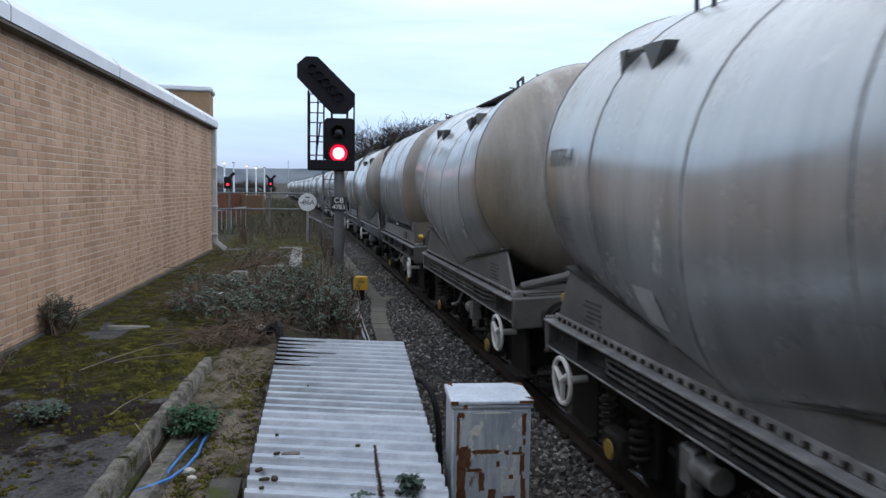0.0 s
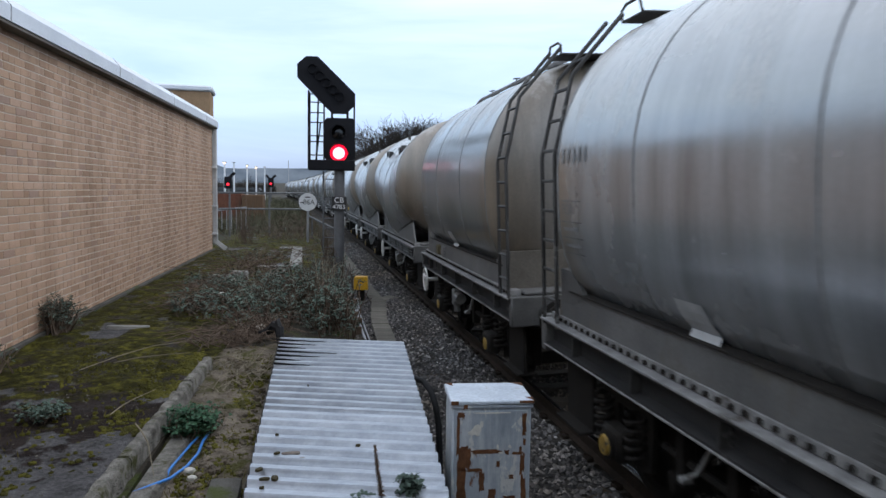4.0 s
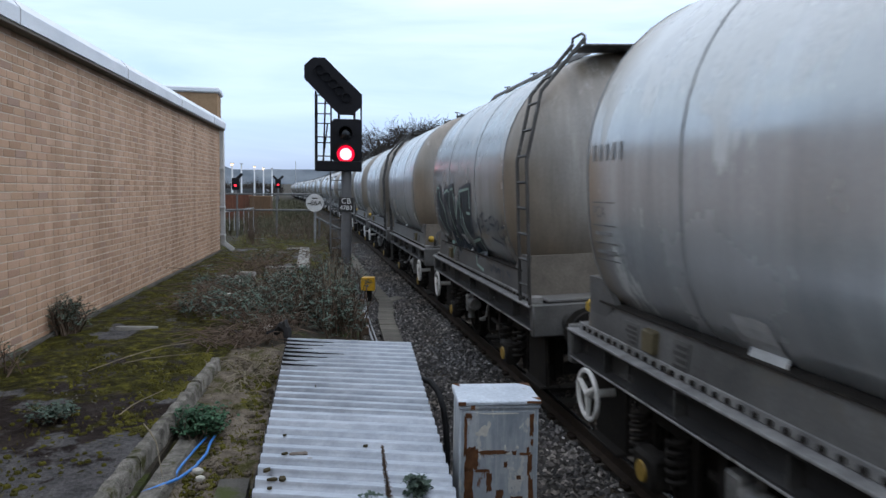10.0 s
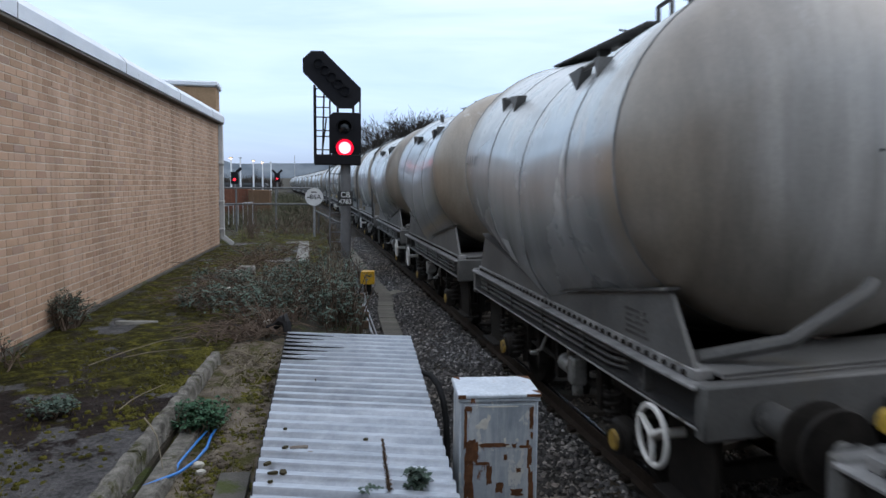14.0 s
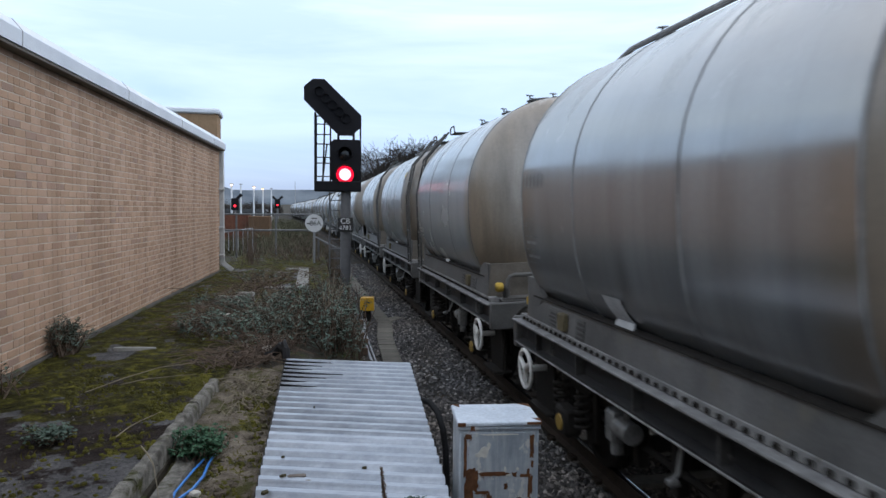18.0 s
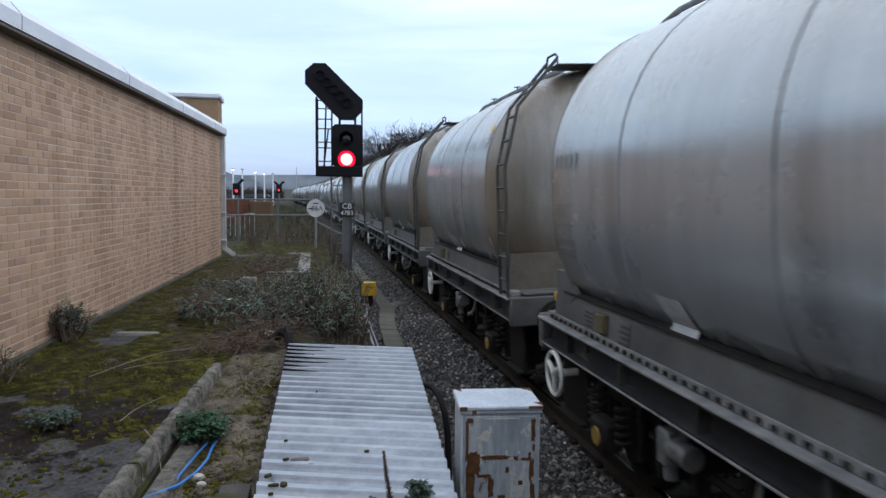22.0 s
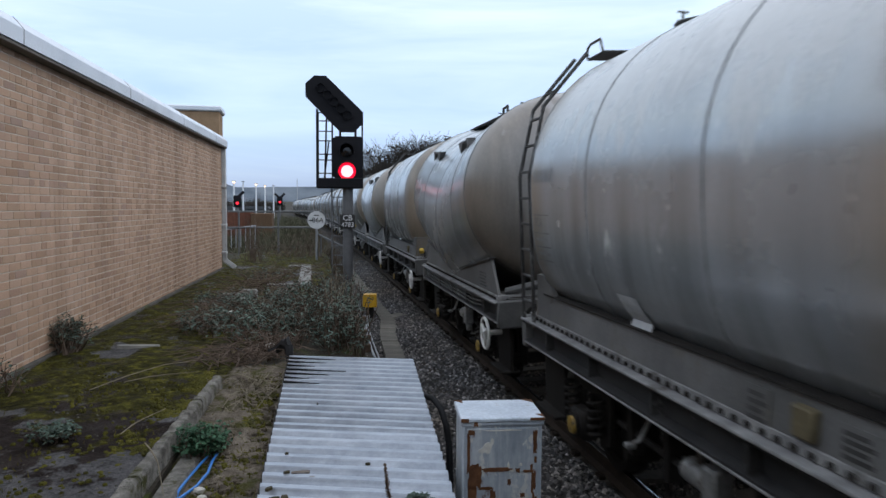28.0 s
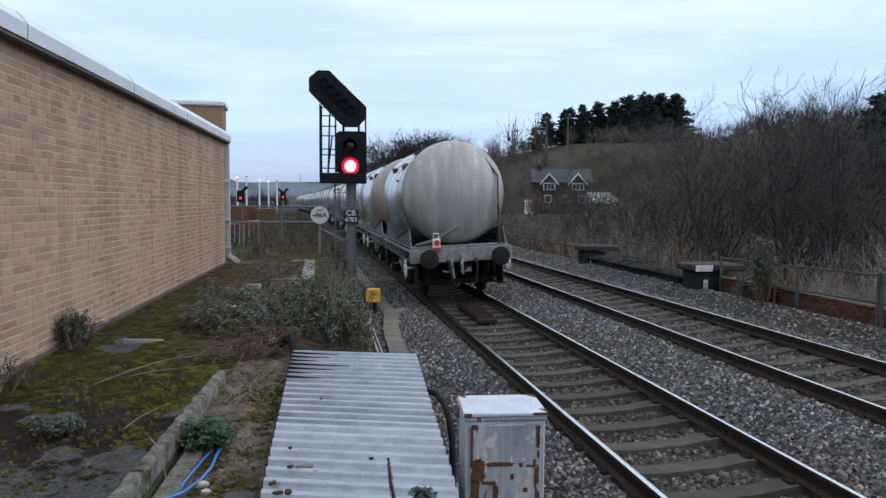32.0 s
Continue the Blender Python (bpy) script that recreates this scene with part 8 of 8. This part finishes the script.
for i in range(2600):
    # moss on the stony soil and along the kerb
    if i % 5 < 3:
        y, x = rq.uniform(3.0, 6.7), rq.uniform(-0.70, -0.29)
        z = 0.74 + 0.035 * (y - 2) - 0.004
    else:
        y = rq.uniform(4.4, 6.6)
        x, z = -1.03 + 0.055 * (y - 3.6) - abs(rq.gauss(0, 0.12)), PLAT - 0.006
    if i % 13 == 0:
        y, x, z = rq.uniform(3.4, 5.2), rq.uniform(-1.95, -1.08), PLAT - 0.006
    elif noise.noise((x * 5, y * 3, 1.5)) < rq.uniform(-0.25, 0.15):
        continue
    s = rq.uniform(0.008, 0.026)
    ring = [(s * rq.uniform(0.7, 1.2) * math.cos(a), s * rq.uniform(0.7, 1.2) * math.sin(a)) for a in (0, 1.05, 2.1, 3.14, 4.2, 5.24)]
    g.loft([[(x + p, y + q, z - 0.012) for p, q in ring], [(x + p * 0.8, y + q * 0.8, z + s * 0.4) for p, q in ring], [(x + p * 0.3, y + q * 0.3, z + s * 0.65) for p, q in ring]], cap=False)
thing("moss_cushions", "yellow-green moss cushions over the platform", "moss", kind="stuff", geo=g, material=surf("moss_cushion", (0.022, 0.021, 0.006), (0.125, 0.116, 0.020), 6.0, 0.98, grain=120.0, bump=0.9, depth=0.01, world_space=True))
g = Geo()
rq = random.Random(57)
for i in range(2600):
    y = 3.0 + rq.random() ** 1.3 * 12
    x = rq.uniform(-2.45 + 0.03 * y, -0.25) if y < 6.8 else rq.uniform(-2.3, 0.2)
    z = 0.775 + 0.035 * (y - 2) - 0.03 if (x > -0.84 and y < 6.8) else PLAT - 0.008
    s = rq.uniform(0.003, 0.010)
    ring = [(s * rq.uniform(0.7, 1.2) * math.cos(a), s * rq.uniform(0.7, 1.2) * math.sin(a)) for a in (0, 1.25, 2.5, 3.8, 5.0)]
    g.loft([[(x + p, y + q, z) for p, q in ring], [(x + p * 0.6, y + q * 0.6, z + s * 0.8) for p, q in ring]])
thing("platform_grit", "grit and crumbs of broken concrete on the platform", "grit", kind="stuff", geo=g, material=surf("grit", (0.04, 0.036, 0.03), (0.17, 0.16, 0.14), 30.0, 0.95, world_space=True))
g = Geo()
rq = random.Random(55)
for i in range(5200):
    y = 3.0 + rq.random() ** 1.4 * 19
    x = rq.uniform(-2.45 + 0.03 * y, 0.45) if y > 7 else rq.uniform(-2.4, -0.28)
    on = noise.noise((x * 1.4, y * 1.4, 6))
    if on < 0.02 and x < -0.85:
        continue
    zb = 0.80 + 0.035 * (y - 3) - 0.02 if (x > -0.85 and y < 6.8) else (0.84 - 0.05 * (y - 6.6) if x > -0.6 else PLAT - 0.01)
    a = rq.uniform(0, 6.28)
    h = rq.uniform(0.012, 0.045)
    w = Vector((math.cos(a), math.sin(a), 0)) * 0.004
    t = Vector((rq.gauss(0, 0.5) * h, rq.gauss(0, 0.5) * h, h))
    b = Vector((x, y, zb))
    g.add([b - w, b + w, b + t * 0.6 + w * 0.7, b + t], [(0, 1, 2), (0, 2, 3)])
thing("ground_weeds", "low grass and moss tufts over the platform", "weeds", kind="stuff", geo=g, material=surf("moss_tufts", (0.045, 0.040, 0.009), (0.13, 0.112, 0.022), 4.0, 0.95, grain=20.0))
# rough grass between the far lines
g = Geo()
for i in range(9000):
    y = rq.uniform(24, 90)
    x = bend(y) + rq.uniform(-9, 1.4)
    b = Vector((x, y, land(x, y) + (0.0 if y > 24 else 0)))
    h = rq.uniform(0.15, 0.7)
    w = Vector((0.02, 0, 0))
    t = Vector((rq.gauss(0, 0.3) * h, rq.gauss(0, 0.3) * h, h))
    g.add([b - w, b + w, b + t], [(0, 1, 2)])
thing("rough_grass", "rough winter grass and brambles beyond the platform", "grass", kind="stuff", geo=g, material=surf("rough_grass", (0.05, 0.042, 0.022), (0.125, 0.105, 0.060), 1.0, 0.95, grain=8.0))

# lumps of soil and mortar beside the kerb
g = Geo()
rq = random.Random(58)
for i in range(420):
    y = rq.uniform(3.0, 6.6)
    x = rq.uniform(-0.66, -0.30)
    s = rq.uniform(0.010, 0.034)
    z = 0.74 + 0.035 * (y - 2) - 0.01
    ring = [(x + s * rq.uniform(0.7, 1.2) * math.cos(a), y + s * rq.uniform(0.7, 1.2) * math.sin(a)) for a in (0, 1.05, 2.1, 3.14, 4.2, 5.24)]
    g.loft([[(p, q, z - 0.03) for p, q in ring], [(x + (p - x) * 0.8, y + (q - y) * 0.8, z + s * 0.7) for p, q in ring], [(x + (p - x) * 0.2, y + (q - y) * 0.2, z + s) for p, q in ring]], cap=False)
thing("soil_clods", "lumps of tan soil and crumbled mortar", "soil", kind="stuff", geo=g, material=SOIL)


# ---- ballast stones ----
def stones(name, label, areas, seed, size, material, bare=0.0):
    r = random.Random(seed)
    vs, fs = [], []
    base = [(1, 0, 0.1), (0.3, 0.9, 0), (-0.8, 0.6, 0.15), (-0.8, -0.6, 0), (0.3, -0.95, 0.1), (0.35, 0.1, 0.85), (-0.3, -0.1, 0.8)]
    tri = [(0, 1, 5), (1, 2, 5), (2, 6, 5), (2, 3, 6), (3, 4, 6), (4, 5, 6), (4, 0, 5)]
    for x0, x1, y0, y1, z_of, count in areas:
        for i in range(count):
            y = y0 + (y1 - y0) * r.random() ** 1.35
            u = r.uniform(x0, x1)
            off = (y - 10.204 + 0.65 * 20) % 0.65 if u < 4.4 else (y - 10.3 + 0.65 * 20) % 0.65 if u > 6.2 else 0.3
            if min(off, 0.65 - off) < 0.135 and r.random() < (bare if u < 5 else bare * 0.12):
                continue
            s = size * r.uniform(0.5, 1.3)
            a = r.uniform(0, 6.283)
            ca, sa = math.cos(a), math.sin(a)
            lift = r.uniform(0.5, 1.1)
            k = len(vs)
            cx, cz = u + bend(y), z_of(u)
            tx, ty = r.gauss(0, 0.35), r.gauss(0, 0.35)
            for px, py, pz in base:
                px, py, pz = px * s * r.uniform(0.75, 1.2), py * s * 0.8 * r.uniform(0.75, 1.2), pz * s * lift
                vs.append((cx + px * ca - py * sa, y + px * sa + py * ca, cz + pz + px * tx + py * ty))
            fs.extend((k + a_, k + b_, k + c_) for a_, b_, c_ in tri)
    me = bpy.data.meshes.new(name)
    me.from_pydata(vs, [], fs)
    me.materials.append(material)
    return tagged(new(name, me), label, "ballast", kind="stuff")


def stone_mix(name, low, high):
    m, n, l, p = nodes_of(name)
    o = n.new("ShaderNodeNewGeometry").outputs["Random Per Island"]
    c = ramp(n, l, o, [(0.0, (0.020, 0.020, 0.021)), (0.35, (0.060, 0.059, 0.061)), (0.7, (0.115, 0.112, 0.113)), (0.90, (0.20, 0.192, 0.186)), (1.0, (0.38, 0.37, 0.36))])
    big = noise_of(n, l, 0.6, 4.0, 0.6, (1, 0.5, 1), True)
    c = mixed(n, l, 1.0, c, ramp(n, l, big, [(0.3, low), (0.7, high)]), "MULTIPLY")
    f = noise_of(n, l, 90.0, 3.0, 0.6, (1, 1, 1), True)
    c = mixed(n, l, 0.6, c, ramp(n, l, f, [(0.3, (0.65, 0.65, 0.65)), (0.7, (1.3, 1.3, 1.3))]), "MULTIPLY")
    l.new(c, p.inputs["Base Color"])
    p.inputs["Roughness"].default_value = 0.88
    return m


STONE = stone_mix("ballast_stone", (0.86, 0.74, 0.62), (1.06, 1.10, 1.16))
STONE_DIRTY = stone_mix("dirty_ballast_stone", (0.44, 0.38, 0.32), (0.80, 0.73, 0.66))
stones("ballast_stones", "loose grey granite ballast stones", [(0.55, 2.70, 3.5, 34, bed_z, 32000), (4.42, 6.1, 5.0, 36, bed_z, 22000), (7.82, 9.6, 7.0, 40, bed_z, 20000)], 301, 0.032, STONE)
stones("oily_ballast_stones", "dark dirty ballast stones in the tracks", [(2.88, 4.2, 4.5, 30, bed_z, 15000), (6.3, 7.6, 6.0, 34, bed_z, 13000)], 302, 0.034, STONE_DIRTY, 0.88)

# ---- bricks of the building wall ----
def brick_mix(name, per_object):
    m, n, l, p = nodes_of(name)
    o = n.new("ShaderNodeObjectInfo").outputs["Random"] if per_object else n.new("ShaderNodeNewGeometry").outputs["Random Per Island"]
    c = ramp(n, l, o, [(0.0, (0.275, 0.170, 0.112)), (0.2, (0.350, 0.232, 0.158)), (0.5, (0.410, 0.268, 0.186)), (0.8, (0.398, 0.272, 0.200)), (0.94, (0.330, 0.205, 0.142)), (1.0, (0.285, 0.195, 0.155))])
    a = noise_of(n, l, 0.7, 5.0, 0.6, (1, 1, 0.5), True)
    s = noise_of(n, l, 1.1, 6.0, 0.65, (1.2, 1.2, 0.12), True, 6.0)
    f = noise_of(n, l, 70.0, 4.0, 0.7, (1, 1, 1), True)
    c = mixed(n, l, 1.0, c, ramp(n, l, a, [(0.3, (0.86, 0.84, 0.80)), (0.7, (1.10, 1.10, 1.10))]), "MULTIPLY")
    c = mixed(n, l, ramp(n, l, s, [(0.48, (0, 0, 0)), (0.66, (0.75, 0.75, 0.75))]), c, (0.19, 0.115, 0.072))
    c = mixed(n, l, 0.5, c, ramp(n, l, f, [(0.28, (0.72, 0.72, 0.72)), (0.72, (1.22, 1.22, 1.22))]), "MULTIPLY")
    l.new(c, p.inputs["Base Color"])
    p.inputs["Roughness"].default_value = 0.9
    bumped(n, l, p, f, 0.5, 0.004)
    return m


BRICK, BRICK_MASS = brick_mix("buff_brick", True), brick_mix("buff_brick_mass", False)
BL, BH, JT = 0.215, 0.065, 0.010
one = Geo().box(0, 0, 0, BL, 0.05, BH, 0.0025).mesh("brick", BRICK)
half = Geo().box(0, 0, 0, 0.1025, 0.05, BH, 0.0025).mesh("brick", BRICK)
mass = Geo()
rb = random.Random(12)
made = 0
courses = 38
for c in range(courses):
    z = 0.002 + c * (BH + JT)
    x = 8.3 + (0.1125 if c % 2 else 0.0)
    while x < WALL_LEN - 0.02:
        short = rb.random() < 0.32
        w = 0.1025 if short else BL
        w = min(w, WALL_LEN - x)
        y = rb.uniform(0.0, 0.003)
        if x < 10.35 and 6 <= c < 34 and made < 290 and w in (BL, 0.1025):
            part("brick", half if short else one, None, wall, at=pose(x, y, z))
            made += 1
        elif w > 0.03:
            mass.box(x, y, z, x + w, y + 0.05, z + BH, 0.004)
        x += w + JT
ob = part("brickwork", mass, BRICK_MASS, wall, "weathered buff brickwork")
tagged(ob, kind="stuff")
# end face of the building at the corner
g = Geo()
for c in range(courses):
    for i in range(12):
        y = 0.06 + i * 0.225 + (0.1125 if c % 2 else 0)
        g.box(WALL_LEN - 0.045, y, 0.002 + c * 0.075, WALL_LEN, y + BL, 0.067 + c * 0.075)
tagged(part("brickwork", g, BRICK_MASS, wall), kind="stuff")


def motions():
    for k, (w, way) in WAGONS.items():
        walk(w, [(t, wagon_pose(k, way, t)) for t in range(0, 33)])
        if k > 3:
            continue
        for ws in [c for c in w.children if c.name.startswith("wheelset")]:
            side = ws.location.y
            rows = []
            for i in range(0, 481):
                t = i / 15
                y = lead(t) + PITCH * k - HALF + (side if way > 0 else -side)
                if -6 < y < 24 or i in (0, 480):
                    turn = -(max(-6, min(24, y)) / 0.46) * (1 if way > 0 else -1)
                    rows.append((t, Matrix.Translation((0, side, 0.46)) @ Matrix.Rotation(turn, 4, "X")))
            walk(ws, rows)


motions()
